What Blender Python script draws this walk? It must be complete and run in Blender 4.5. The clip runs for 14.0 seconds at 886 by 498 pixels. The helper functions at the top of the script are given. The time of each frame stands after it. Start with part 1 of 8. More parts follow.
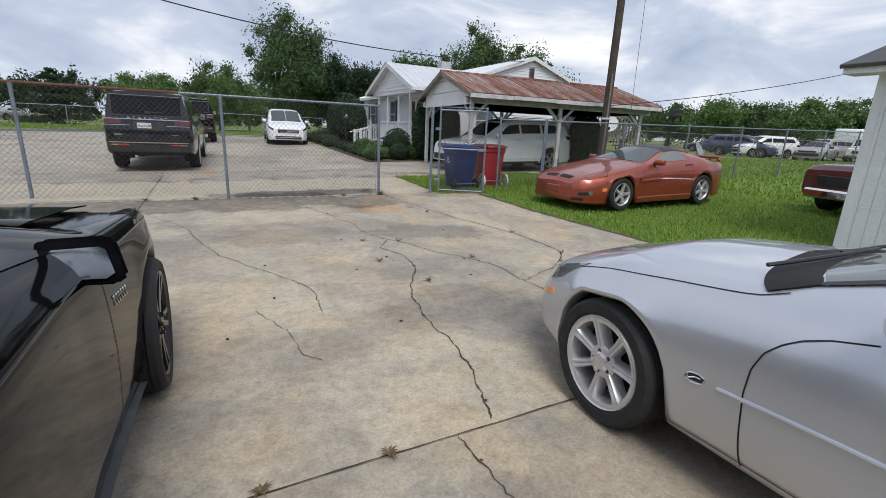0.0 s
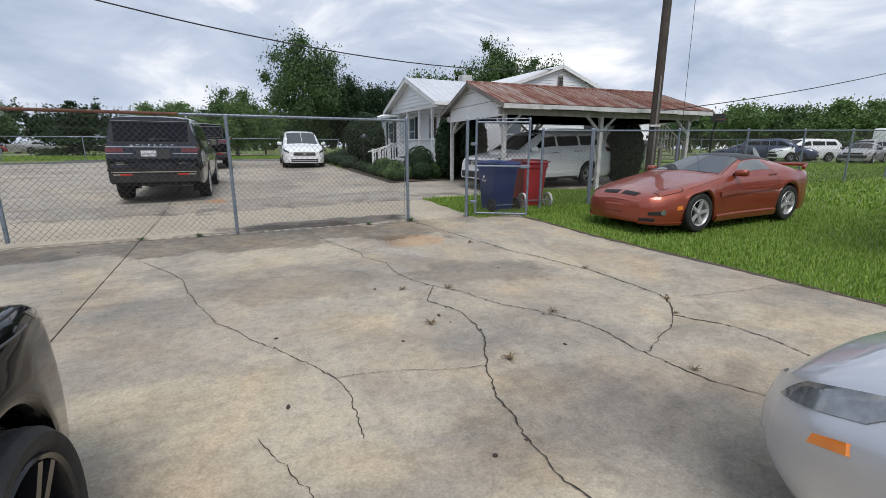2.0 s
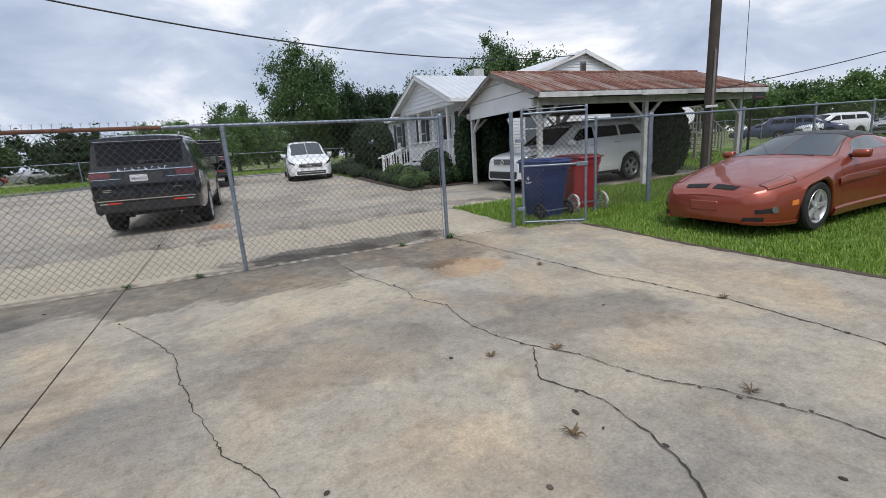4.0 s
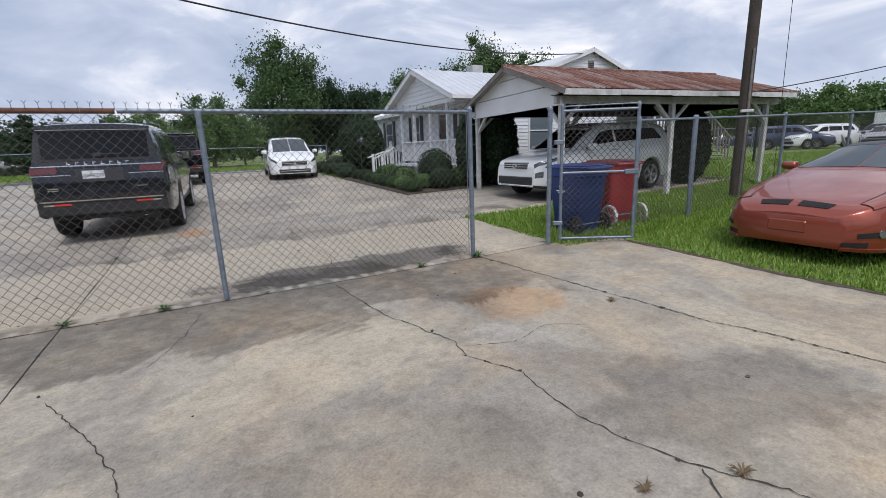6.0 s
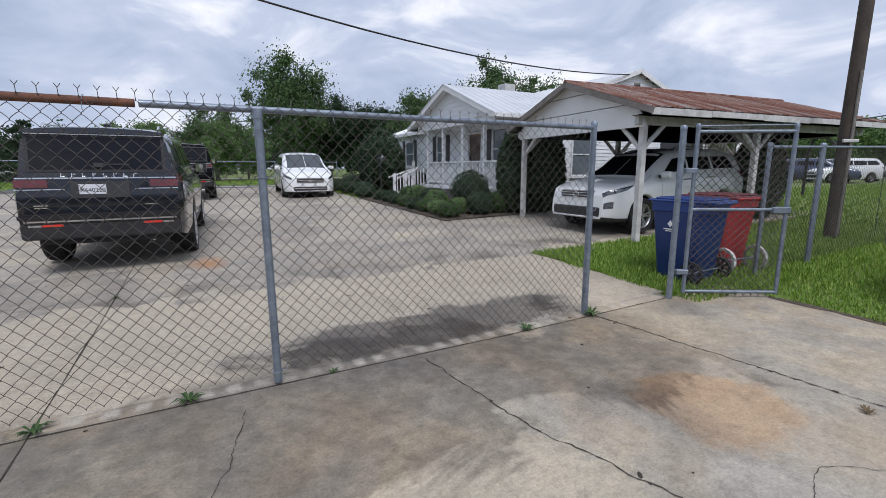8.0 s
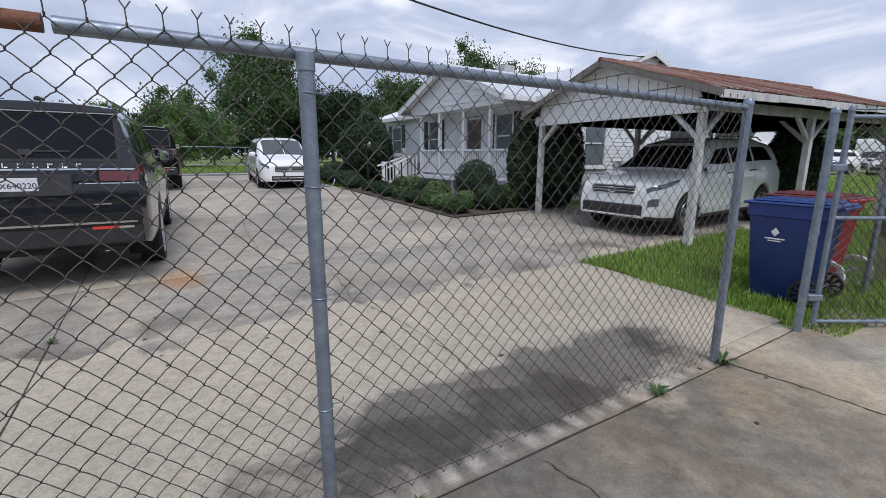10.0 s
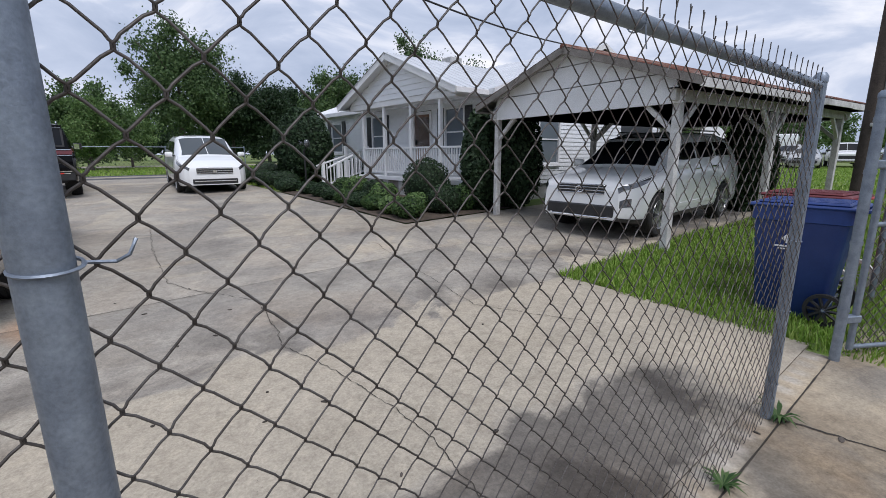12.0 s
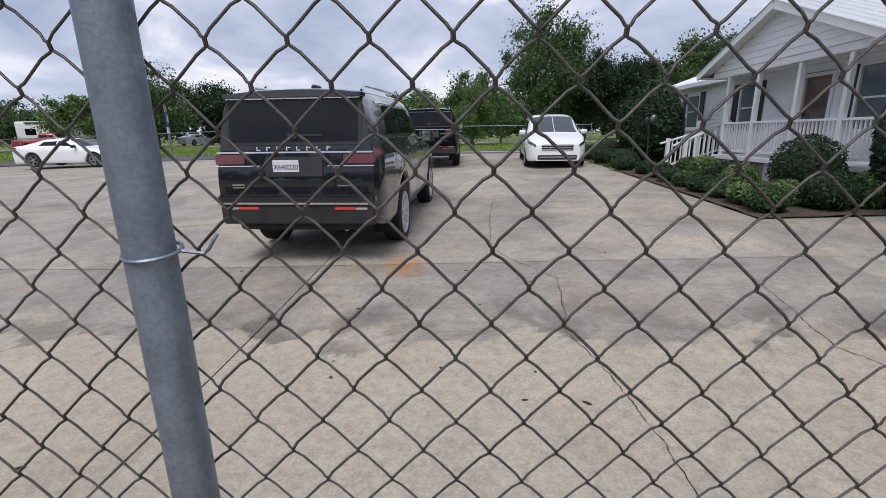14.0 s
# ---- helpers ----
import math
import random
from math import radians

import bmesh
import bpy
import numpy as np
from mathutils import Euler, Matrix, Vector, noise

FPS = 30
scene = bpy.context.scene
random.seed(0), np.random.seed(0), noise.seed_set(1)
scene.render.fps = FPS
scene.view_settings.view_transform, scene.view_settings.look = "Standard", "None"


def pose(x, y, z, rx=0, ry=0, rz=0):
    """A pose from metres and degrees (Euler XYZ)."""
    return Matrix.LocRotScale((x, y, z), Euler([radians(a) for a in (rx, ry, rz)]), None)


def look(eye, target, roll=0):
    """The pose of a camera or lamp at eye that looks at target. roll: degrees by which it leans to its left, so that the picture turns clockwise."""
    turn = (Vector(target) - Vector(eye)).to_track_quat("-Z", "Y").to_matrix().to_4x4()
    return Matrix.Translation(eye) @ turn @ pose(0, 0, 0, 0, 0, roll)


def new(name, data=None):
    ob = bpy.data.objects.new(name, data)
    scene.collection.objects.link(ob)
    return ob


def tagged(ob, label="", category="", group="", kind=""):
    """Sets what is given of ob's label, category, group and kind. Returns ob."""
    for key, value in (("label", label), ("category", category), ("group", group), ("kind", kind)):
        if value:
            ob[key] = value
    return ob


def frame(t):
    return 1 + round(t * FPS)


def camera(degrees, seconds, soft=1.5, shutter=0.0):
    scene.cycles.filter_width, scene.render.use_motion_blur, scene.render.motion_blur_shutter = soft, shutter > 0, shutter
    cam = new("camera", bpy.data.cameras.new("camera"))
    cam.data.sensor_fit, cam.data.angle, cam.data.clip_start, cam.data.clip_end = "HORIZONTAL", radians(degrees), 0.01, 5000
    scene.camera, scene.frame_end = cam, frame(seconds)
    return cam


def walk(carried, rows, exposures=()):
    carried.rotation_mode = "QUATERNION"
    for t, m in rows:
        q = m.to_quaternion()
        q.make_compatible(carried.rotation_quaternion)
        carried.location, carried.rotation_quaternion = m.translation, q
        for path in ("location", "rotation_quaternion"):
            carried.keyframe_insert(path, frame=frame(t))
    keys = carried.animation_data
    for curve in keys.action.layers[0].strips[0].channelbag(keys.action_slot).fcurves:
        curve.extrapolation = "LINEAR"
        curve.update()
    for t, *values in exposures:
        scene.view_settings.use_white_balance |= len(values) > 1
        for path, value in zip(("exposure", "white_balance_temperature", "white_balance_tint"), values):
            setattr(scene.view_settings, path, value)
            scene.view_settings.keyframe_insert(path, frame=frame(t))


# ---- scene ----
cam = camera(89.6, 14.0, soft=0.7)
PATH = [
    (0, (1.501, 0.312, 1.455), (1.191, 2.22, 0.943), 2.6),
    (0.5, (1.414, 0.603, 1.437), (1.073, 2.514, 0.952), 1.5),
    (1, (1.251, 0.901, 1.434), (0.876, 2.811, 0.972), 0.6),
    (1.5, (1.019, 1.219, 1.441), (0.632, 3.128, 0.989), 0.5),
    (2, (0.803, 1.597, 1.422), (0.416, 3.508, 0.978), 0.3),
    (2.5, (0.529, 1.917, 1.417), (0.11, 3.823, 0.978), 0.0),
    (3, (0.272, 2.229, 1.426), (-0.161, 4.131, 0.988), -0.4),
    (3.5, (0.051, 2.585, 1.431), (-0.39, 4.486, 0.995), -3.1),
    (6, (-1.02, 4.042, 1.466), (-1.339, 5.967, 1.026), -2.1),
    (6.5, (-1.364, 4.347, 1.472), (-1.678, 6.28, 1.065), -0.6),
    (7, (-1.689, 4.655, 1.486), (-2.003, 6.595, 1.113), 0.1),
    (7.5, (-2.038, 4.994, 1.511), (-2.349, 6.938, 1.158), -0.1),
    (8, (-2.365, 5.287, 1.516), (-2.664, 7.232, 1.162), -0.1),
    (10.5, (-3.575, 6.8, 1.578), (-3.661, 8.754, 1.162), 0.6),
    (11, (-3.662, 7.035, 1.586), (-3.665, 8.991, 1.17), 0.4),
    (11.5, (-3.62, 7.333, 1.596), (-3.602, 9.29, 1.181), -0.5),
    (12, (-3.608, 7.599, 1.572), (-3.535, 9.554, 1.154), -0.2),
    (12.5, (-3.624, 7.807, 1.615), (-3.587, 9.758, 1.177), 0.3),
    (13, (-3.47, 7.979, 1.52), (-3.772, 9.901, 1.056), 0.5),
    (13.5, (-3.344, 7.947, 1.495), (-4.227, 9.674, 1.007), -1.3),
    (14, (-3.42, 7.883, 1.588), (-4.661, 9.368, 1.085), -0.8),
]
walk(cam, [(t, look(eye, target, roll)) for t, eye, target, roll in PATH],
     exposures=[(0, 0.06, 6330, 11), (3.6, 0.06, 6280, 11), (6.0, 0.0, 6170, 14), (11.0, 0.0, 6050, 14), (12.5, 0.0, 6150, 15), (14, 0.0, 6250, 16)])

# ---- frame of the place: u along the gate, v across it ----
TURN = radians(37.1)
AXU = Vector((math.cos(TURN), math.sin(TURN), 0))
AXV = Vector((-math.sin(TURN), math.cos(TURN), 0))
ORG = Vector((-4.006, 8.064, 0))
PLAN = Matrix.Translation(ORG) @ Matrix.Rotation(TURN, 4, "Z")


def gz(y):
    """Height of the ground: level up to the gate, then gently rising."""
    d = min(max(y - 9.0, 0.0), 15.0)
    return 0.035 * d * d / (d + 0.8)


def spot(u, v, z=0.0):
    p = ORG + u * AXU + v * AXV
    p.z = gz(p.y) + z
    return p


def gl(u, v):
    return spot(u, v).z


def stand(u, v, yaw=0.0, z=0.0):
    """A pose on the ground at u, v; yaw in degrees from the u axis."""
    return Matrix.Translation(spot(u, v, z)) @ Matrix.Rotation(TURN + radians(yaw), 4, "Z")


# ---- world and light: an overcast day ----
world = bpy.data.worlds.new("world")
scene.world = world
world.use_nodes = True
wn, wl = world.node_tree.nodes, world.node_tree.links
wn.clear()
w_out = wn.new("ShaderNodeOutputWorld")
sky = wn.new("ShaderNodeTexSky")
sky.sky_type, sky.sun_disc = "NISHITA", False
sky.sun_elevation, sky.sun_rotation = radians(57), radians(156)
sky.air_density, sky.dust_density = 1.0, 2.0
bg_sky = wn.new("ShaderNodeBackground")
bg_sky.inputs["Strength"].default_value = 0.11
wl.new(sky.outputs[0], bg_sky.inputs["Color"])
tc = wn.new("ShaderNodeTexCoord")
mp = wn.new("ShaderNodeMapping")
mp.inputs["Scale"].default_value = (1.0, 1.0, 2.6)
wl.new(tc.outputs["Generated"], mp.inputs["Vector"])
n1 = wn.new("ShaderNodeTexNoise")
n1.inputs["Scale"].default_value, n1.inputs["Detail"].default_value, n1.inputs["Roughness"].default_value = 3.4, 9.0, 0.55
n1.inputs["Distortion"].default_value = 0.5
wl.new(mp.outputs[0], n1.inputs["Vector"])
ramp = wn.new("ShaderNodeValToRGB")
ramp.color_ramp.elements[0].position, ramp.color_ramp.elements[0].color = 0.33, (0.40, 0.475, 0.60, 1)
ramp.color_ramp.elements[1].position, ramp.color_ramp.elements[1].color = 0.68, (1.0, 1.0, 1.0, 1)
mid = ramp.color_ramp.elements.new(0.52)
mid.color = (0.58, 0.645, 0.755, 1)
wl.new(n1.outputs["Fac"], ramp.inputs["Fac"])
bg_cloud = wn.new("ShaderNodeBackground")
bg_cloud.inputs["Strength"].default_value = 1.0
wl.new(ramp.outputs["Color"], bg_cloud.inputs["Color"])
n2 = wn.new("ShaderNodeTexNoise")
n2.inputs["Scale"].default_value, n2.inputs["Detail"].default_value = 1.7, 5.0
wl.new(mp.outputs[0], n2.inputs["Vector"])
cover = wn.new("ShaderNodeMapRange")
cover.inputs["From Min"].default_value, cover.inputs["From Max"].default_value = 0.22, 0.42
wl.new(n2.outputs["Fac"], cover.inputs["Value"])
w_mix = wn.new("ShaderNodeMixShader")
wl.new(cover.outputs[0], w_mix.inputs["Fac"])
wl.new(bg_sky.outputs[0], w_mix.inputs[1])
wl.new(bg_cloud.outputs[0], w_mix.inputs[2])
wl.new(w_mix.outputs[0], w_out.inputs["Surface"])

sun = new("sun", bpy.data.lights.new("sun", "SUN"))
sun.data.energy, sun.data.angle, sun.data.color = 2.15, radians(25), (1.0, 0.96, 0.9)
sun.matrix_world = look((9, -20, 34), (0, 0, 0))


# ---- materials ----
def shader(name):
    m = bpy.data.materials.new(name)
    m.use_nodes = True
    nt = m.node_tree
    return m, nt, nt.nodes["Principled BSDF"]


def link(nt, a, b):
    nt.links.new(a, b)


def noise_node(nt, scale, detail=6.0, rough=0.55, vec=None, distort=0.0):
    n = nt.nodes.new("ShaderNodeTexNoise")
    n.inputs["Scale"].default_value, n.inputs["Detail"].default_value = scale, detail
    n.inputs["Roughness"].default_value, n.inputs["Distortion"].default_value = rough, distort
    if vec:
        link(nt, vec, n.inputs["Vector"])
    return n.outputs["Fac"]


def ramp_node(nt, fac, stops):
    r = nt.nodes.new("ShaderNodeValToRGB")
    while len(r.color_ramp.elements) < len(stops):
        r.color_ramp.elements.new(0.5)
    for e, (p, c) in zip(r.color_ramp.elements, stops):
        e.position, e.color = p, (*c, 1) if len(c) == 3 else c
    link(nt, fac, r.inputs["Fac"])
    return r.outputs["Color"]


def mix_node(nt, fac, a, b, mode="MIX"):
    m = nt.nodes.new("ShaderNodeMix")
    m.data_type, m.blend_type = "RGBA", mode
    for sock, val in ((m.inputs[0], fac), (m.inputs[6], a), (m.inputs[7], b)):
        if hasattr(val, "is_output"):
            link(nt, val, sock)
        elif isinstance(val, (int, float)):
            sock.default_value = val
        else:
            sock.default_value = (*val, 1)
    return m.outputs[2]


def math_node(nt, op, a, b=0.0, clamp=False):
    m = nt.nodes.new("ShaderNodeMath")
    m.operation, m.use_clamp = op, clamp
    for sock, val in zip(m.inputs, (a, b)):
        if hasattr(val, "is_output"):
            link(nt, val, sock)
        else:
            sock.default_value = val
    return m.outputs[0]


def remap(nt, val, lo, hi, a=0.0, b=1.0):
    m = nt.nodes.new("ShaderNodeMapRange")
    for sock, x in zip(m.inputs[1:5], (lo, hi, a, b)):
        sock.default_value = x
    link(nt, val, m.inputs[0])
    return m.outputs[0]


def bump_node(nt, bs, height, strength, dist=0.01):
    b = nt.nodes.new("ShaderNodeBump")
    b.inputs["Strength"].default_value, b.inputs["Distance"].default_value = strength, dist
    link(nt, height, b.inputs["Height"])
    link(nt, b.outputs[0], bs.inputs["Normal"])


def coords(nt, kind="Object"):
    return nt.nodes.new("ShaderNodeTexCoord").outputs[kind]


def material(name, col, rough=0.5, metal=0.0, col2=None, scale=3.0, bump=0.0, bscale=40.0, coat=0.0, spread=0.0, spec=0.5, fine=0.12):
    """A painted, plastic, metal or wooden surface with blotches, fine grain and relief. spread: difference from piece to piece."""
    m, nt, bs = shader(name)
    vec = coords(nt)
    col2 = col2 or tuple(c * 0.8 for c in col)
    c = ramp_node(nt, noise_node(nt, scale, 6, 0.6, vec), [(0.35, col), (0.68, col2)])
    g = noise_node(nt, bscale, 4, 0.6, vec)
    c = mix_node(nt, 1.0, c, ramp_node(nt, g, [(0.3, (1 - fine,) * 3), (0.7, (1 + fine,) * 3)]), "MULTIPLY")
    if spread:
        info = nt.nodes.new("ShaderNodeObjectInfo")
        c = mix_node(nt, 1.0, c, ramp_node(nt, info.outputs["Random"], [(0, (1 - spread,) * 3), (1, (1 + spread * 0.5,) * 3)]), "MULTIPLY")
    link(nt, c, bs.inputs["Base Color"])
    link(nt, remap(nt, noise_node(nt, scale * 2.3, 5, 0.6, vec), 0.3, 0.7, max(rough - 0.08, 0.02), min(rough + 0.1, 1)), bs.inputs["Roughness"])
    bs.inputs["Metallic"].default_value = metal
    bs.inputs["Coat Weight"].default_value = coat
    bs.inputs["Coat Roughness"].default_value = 0.04
    bs.inputs["Specular IOR Level"].default_value = spec
    if bump:
        bump_node(nt, bs, g, bump, 0.004)
    return m


def plain_glass(name, tint, rough=0.03, alpha=0.45, spec=0.5):
    """Window glass of a vehicle or house: glossy, dark behind, part clear."""
    m, nt, bs = shader(name)
    bs.inputs["Base Color"].default_value = (*tint, 1)
    bs.inputs["Roughness"].default_value = rough
    bs.inputs["Alpha"].default_value = alpha
    bs.inputs["Specular IOR Level"].default_value = spec
    n = noise_node(nt, 1.5, 2, 0.5, coords(nt))
    bump_node(nt, bs, n, 0.03, 0.02)
    return m


def math_shift(nt, vec):
    m = nt.nodes.new("ShaderNodeMapping")
    m.inputs["Location"].default_value = (13.7, 5.1, 2.0)
    m.inputs["Scale"].default_value = (1.0, 1.7, 1.0)
    link(nt, vec, m.inputs["Vector"])
    return m.outputs[0]


def concrete_material(name, base, warm, dark, gate_stain):
    m, nt, bs = shader(name)
    geo = nt.nodes.new("ShaderNodeNewGeometry")
    mapn = nt.nodes.new("ShaderNodeMapping")
    mapn.vector_type = "TEXTURE"
    mapn.inputs["Location"].default_value = ORG
    mapn.inputs["Rotation"].default_value = (0, 0, TURN)
    link(nt, geo.outputs["Position"], mapn.inputs["Vector"])
    vec = mapn.outputs[0]
    big = noise_node(nt, 0.55, 5, 0.55, vec, 0.6)
    c = ramp_node(nt, big, [(0.34, dark), (0.50, base), (0.62, base), (0.72, warm)])
    med = noise_node(nt, 2.3, 8, 0.66, vec, 0.4)
    # crisp-edged films of dried mud and washed patches
    film = noise_node(nt, 0.42, 7, 0.58, vec, 1.1)
    c = mix_node(nt, remap(nt, film, 0.535, 0.56, 0, 0.55), c, mix_node(nt, 1.0, c, (1.28, 1.24, 1.14), "MULTIPLY"))
    grime = noise_node(nt, 0.37, 8, 0.62, math_shift(nt, vec), 0.9)
    c = mix_node(nt, remap(nt, grime, 0.54, 0.62, 0, 0.5), c, mix_node(nt, 1.0, c, (0.66, 0.65, 0.65), "MULTIPLY"))
    c = mix_node(nt, 0.72, c, ramp_node(nt, med, [(0.30, (0.70, 0.69, 0.68)), (0.52, (1.0, 1.0, 1.0)), (0.72, (1.16, 1.13, 1.07))]), "MULTIPLY")
    warmth = noise_node(nt, 0.9, 4, 0.5, vec, 0.8)
    c = mix_node(nt, remap(nt, warmth, 0.47, 0.66, 0, 0.40 if name == "concrete" else 0.2), c, mix_node(nt, 1.0, c, (1.20, 1.0, 0.78), "MULTIPLY"))
    sep = nt.nodes.new("ShaderNodeSeparateXYZ")
    link(nt, vec, sep.inputs[0])
    ragged = math_node(nt, "MULTIPLY", math_node(nt, "SUBTRACT", noise_node(nt, 1.5, 7, 0.6, vec, 0.7), 0.5), 2.0)
    # old spills with ragged edges: (u, v, half length, half width, tint, strength)
    for su, sv, ru, rv, tint, k in (((2.5, -3.7, 0.95, 0.55, (0.62, 0.61, 0.62), 0.75), (1.5, -6.3, 0.7, 0.6, (0.70, 0.69, 0.70), 0.7), (0.5, -3.4, 1.0, 0.6, (0.72, 0.70, 0.69), 0.7), (2.45, -1.7, 0.5, 0.6, (1.12, 0.86, 0.64), 0.7), (1.95, -2.5, 0.35, 0.5, (1.12, 1.16, 1.22), 0.6), (4.0, -1.5, 0.9, 1.8, (0.94, 0.95, 0.97), 0.7), (-0.6, -5.4, 0.9, 0.4, (1.22, 1.17, 1.05), 0.6)) if name == "concrete" else ()):
        sx = math_node(nt, "MULTIPLY", math_node(nt, "SUBTRACT", sep.outputs["X"], su), 1 / ru)
        sy = math_node(nt, "MULTIPLY", math_node(nt, "SUBTRACT", sep.outputs["Y"], sv), 1 / rv)
        sd = math_node(nt, "ADD", math_node(nt, "SQRT", math_node(nt, "ADD", math_node(nt, "MULTIPLY", sx, sx), math_node(nt, "MULTIPLY", sy, sy))), ragged)
        c = mix_node(nt, remap(nt, sd, 0.75, 1.0, k, 0), c, mix_node(nt, 1.0, c, tint, "MULTIPLY"))
    if gate_stain:
        # a damp, dirty band on both sides of the gate, with a ragged edge
        wob = math_node(nt, "MULTIPLY", math_node(nt, "SUBTRACT", noise_node(nt, 0.7, 5, 0.6, vec, 0.5), 0.5), 3.2)
        off = math_node(nt, "ABSOLUTE", math_node(nt, "ADD", math_node(nt, "SUBTRACT", sep.outputs["Y"], -0.45), wob))
        band = remap(nt, off, 0.82, 0.95, 1, 0)
        side = math_node(nt, "MULTIPLY", remap(nt, sep.outputs["X"], 2.9, 3.5, 1, 0.15), remap(nt, sep.outputs["X"], -5, -3, 0.5, 1))
        fac = math_node(nt, "MULTIPLY", math_node(nt, "MULTIPLY", band, side), remap(nt, noise_node(nt, 5, 5, 0.6, vec), 0.3, 0.6, 0.45, 0.85))
        c = mix_node(nt, fac, c, mix_node(nt, 1.0, c, (0.40, 0.39, 0.39), "MULTIPLY"))
        # a dark pool by the gate's end and a pale washed fan beyond it
        px = math_node(nt, "MULTIPLY", math_node(nt, "SUBTRACT", sep.outputs["X"], 1.6), 0.29)
        py = math_node(nt, "MULTIPLY", math_node(nt, "SUBTRACT", sep.outputs["Y"], 0.5), 1.15)
        pd = math_node(nt, "ADD", math_node(nt, "SQRT", math_node(nt, "ADD", math_node(nt, "MULTIPLY", px, px), math_node(nt, "MULTIPLY", py, py))), math_node(nt, "MULTIPLY", math_node(nt, "SUBTRACT", noise_node(nt, 1.6, 6, 0.6, vec, 0.6), 0.5), 0.9))
        c = mix_node(nt, remap(nt, pd, 0.42, 0.52, 0.85, 0), c, mix_node(nt, 1.0, c, (0.42, 0.41, 0.41), "MULTIPLY"))
        # a film of dried silt inside the gate: crisp far edge, damp fringe behind it
        wob2 = math_node(nt, "MULTIPLY", math_node(nt, "SUBTRACT", noise_node(nt, 0.8, 7, 0.58, vec, 0.9), 0.5), 2.4)
        edge = math_node(nt, "ADD", sep.outputs["Y"], wob2)
        inside = math_node(nt, "MULTIPLY", remap(nt, sep.outputs["Y"], 0.10, 0.3, 0, 1), remap(nt, sep.outputs["X"], -4.2, -2.8, 0.2, 1))
        silt = math_node(nt, "MULTIPLY", math_node(nt, "MULTIPLY", remap(nt, edge, 2.62, 2.74, 1, 0), inside), remap(nt, pd, 0.42, 0.60, 0, 1))
        c = mix_node(nt, math_node(nt, "MULTIPLY", silt, 0.78), c, mix_node(nt, med, (0.355, 0.305, 0.228), (0.53, 0.468, 0.368)))
        damp = math_node(nt, "MULTIPLY", math_node(nt, "MULTIPLY", remap(nt, edge, 2.66, 2.74, 0, 1), remap(nt, edge, 2.9, 3.9, 1, 0)), remap(nt, noise_node(nt, 1.3, 6, 0.6, vec, 0.6), 0.42, 0.56, 0, 0.75))
        c = mix_node(nt, damp, c, mix_node(nt, 1.0, c, (0.50, 0.49, 0.49), "MULTIPLY"))
        # pale drip marks under the fabric's lower edge
        wv = nt.nodes.new("ShaderNodeTexWave")
        wv.inputs["Scale"].default_value, wv.inputs["Distortion"].default_value = 1.75, 2.0
        link(nt, vec, wv.inputs["Vector"])
        lip = math_node(nt, "MULTIPLY", remap(nt, math_node(nt, "ABSOLUTE", math_node(nt, "SUBTRACT", sep.outputs["Y"], 0.06)), 0.03, 0.09, 1, 0), remap(nt, wv.outputs["Fac"], 0.2, 0.8, 0.1, 0.8))
        c = mix_node(nt, math_node(nt, "MULTIPLY", lip, remap(nt, med, 0.4, 0.6, 0.3, 1)), c, (0.46, 0.42, 0.36))
        # a rust run where metal has lain
        dx = math_node(nt, "SUBTRACT", sep.outputs["X"], -0.36)
        dy = math_node(nt, "SUBTRACT", sep.outputs["Y"], 4.55)
        dd = math_node(nt, "SQRT", math_node(nt, "ADD", math_node(nt, "MULTIPLY", dx, dx), math_node(nt, "MULTIPLY", math_node(nt, "MULTIPLY", dy, dy), 0.35)))
        rr = remap(nt, math_node(nt, "ADD", dd, math_node(nt, "MULTIPLY", med, 0.35)), 0.20, 0.52, 0.75, 0)
        c = mix_node(nt, rr, c, (0.48, 0.22, 0.075))
    grain = noise_node(nt, 60, 5, 0.7, vec)
    c = mix_node(nt, 1.0, c, ramp_node(nt, grain, [(0.3, (0.76, 0.76, 0.76)), (0.7, (1.18, 1.18, 1.18))]), "MULTIPLY")
    speck = noise_node(nt, 13, 6, 0.75, vec, 0.3)
    c = mix_node(nt, 1.0, c, ramp_node(nt, speck, [(0.32, (0.78, 0.77, 0.76)), (0.5, (1.0, 1.0, 1.0)), (0.70, (1.17, 1.16, 1.14))]), "MULTIPLY")
    vor = nt.nodes.new("ShaderNodeTexVoronoi")
    vor.inputs["Scale"].default_value = 21.0
    link(nt, vec, vor.inputs["Vector"])
    pit = remap(nt, vor.outputs["Distance"], 0.03, 0.10, 0.0, 1.0)
    c = mix_node(nt, math_node(nt, "MULTIPLY", math_node(nt, "SUBTRACT", 1.0, pit), remap(nt, med, 0.5, 0.6, 0, 0.6)), c, (0.07, 0.06, 0.05))
    link(nt, c, bs.inputs["Base Color"])
    link(nt, remap(nt, med, 0.3, 0.7, 0.72, 0.95), bs.inputs["Roughness"])
    bs.inputs["Specular IOR Level"].default_value = 0.3
    bump_node(nt, bs, math_node(nt, "ADD", grain, math_node(nt, "MULTIPLY", med, 1.5)), 0.5, 0.006)
    return m


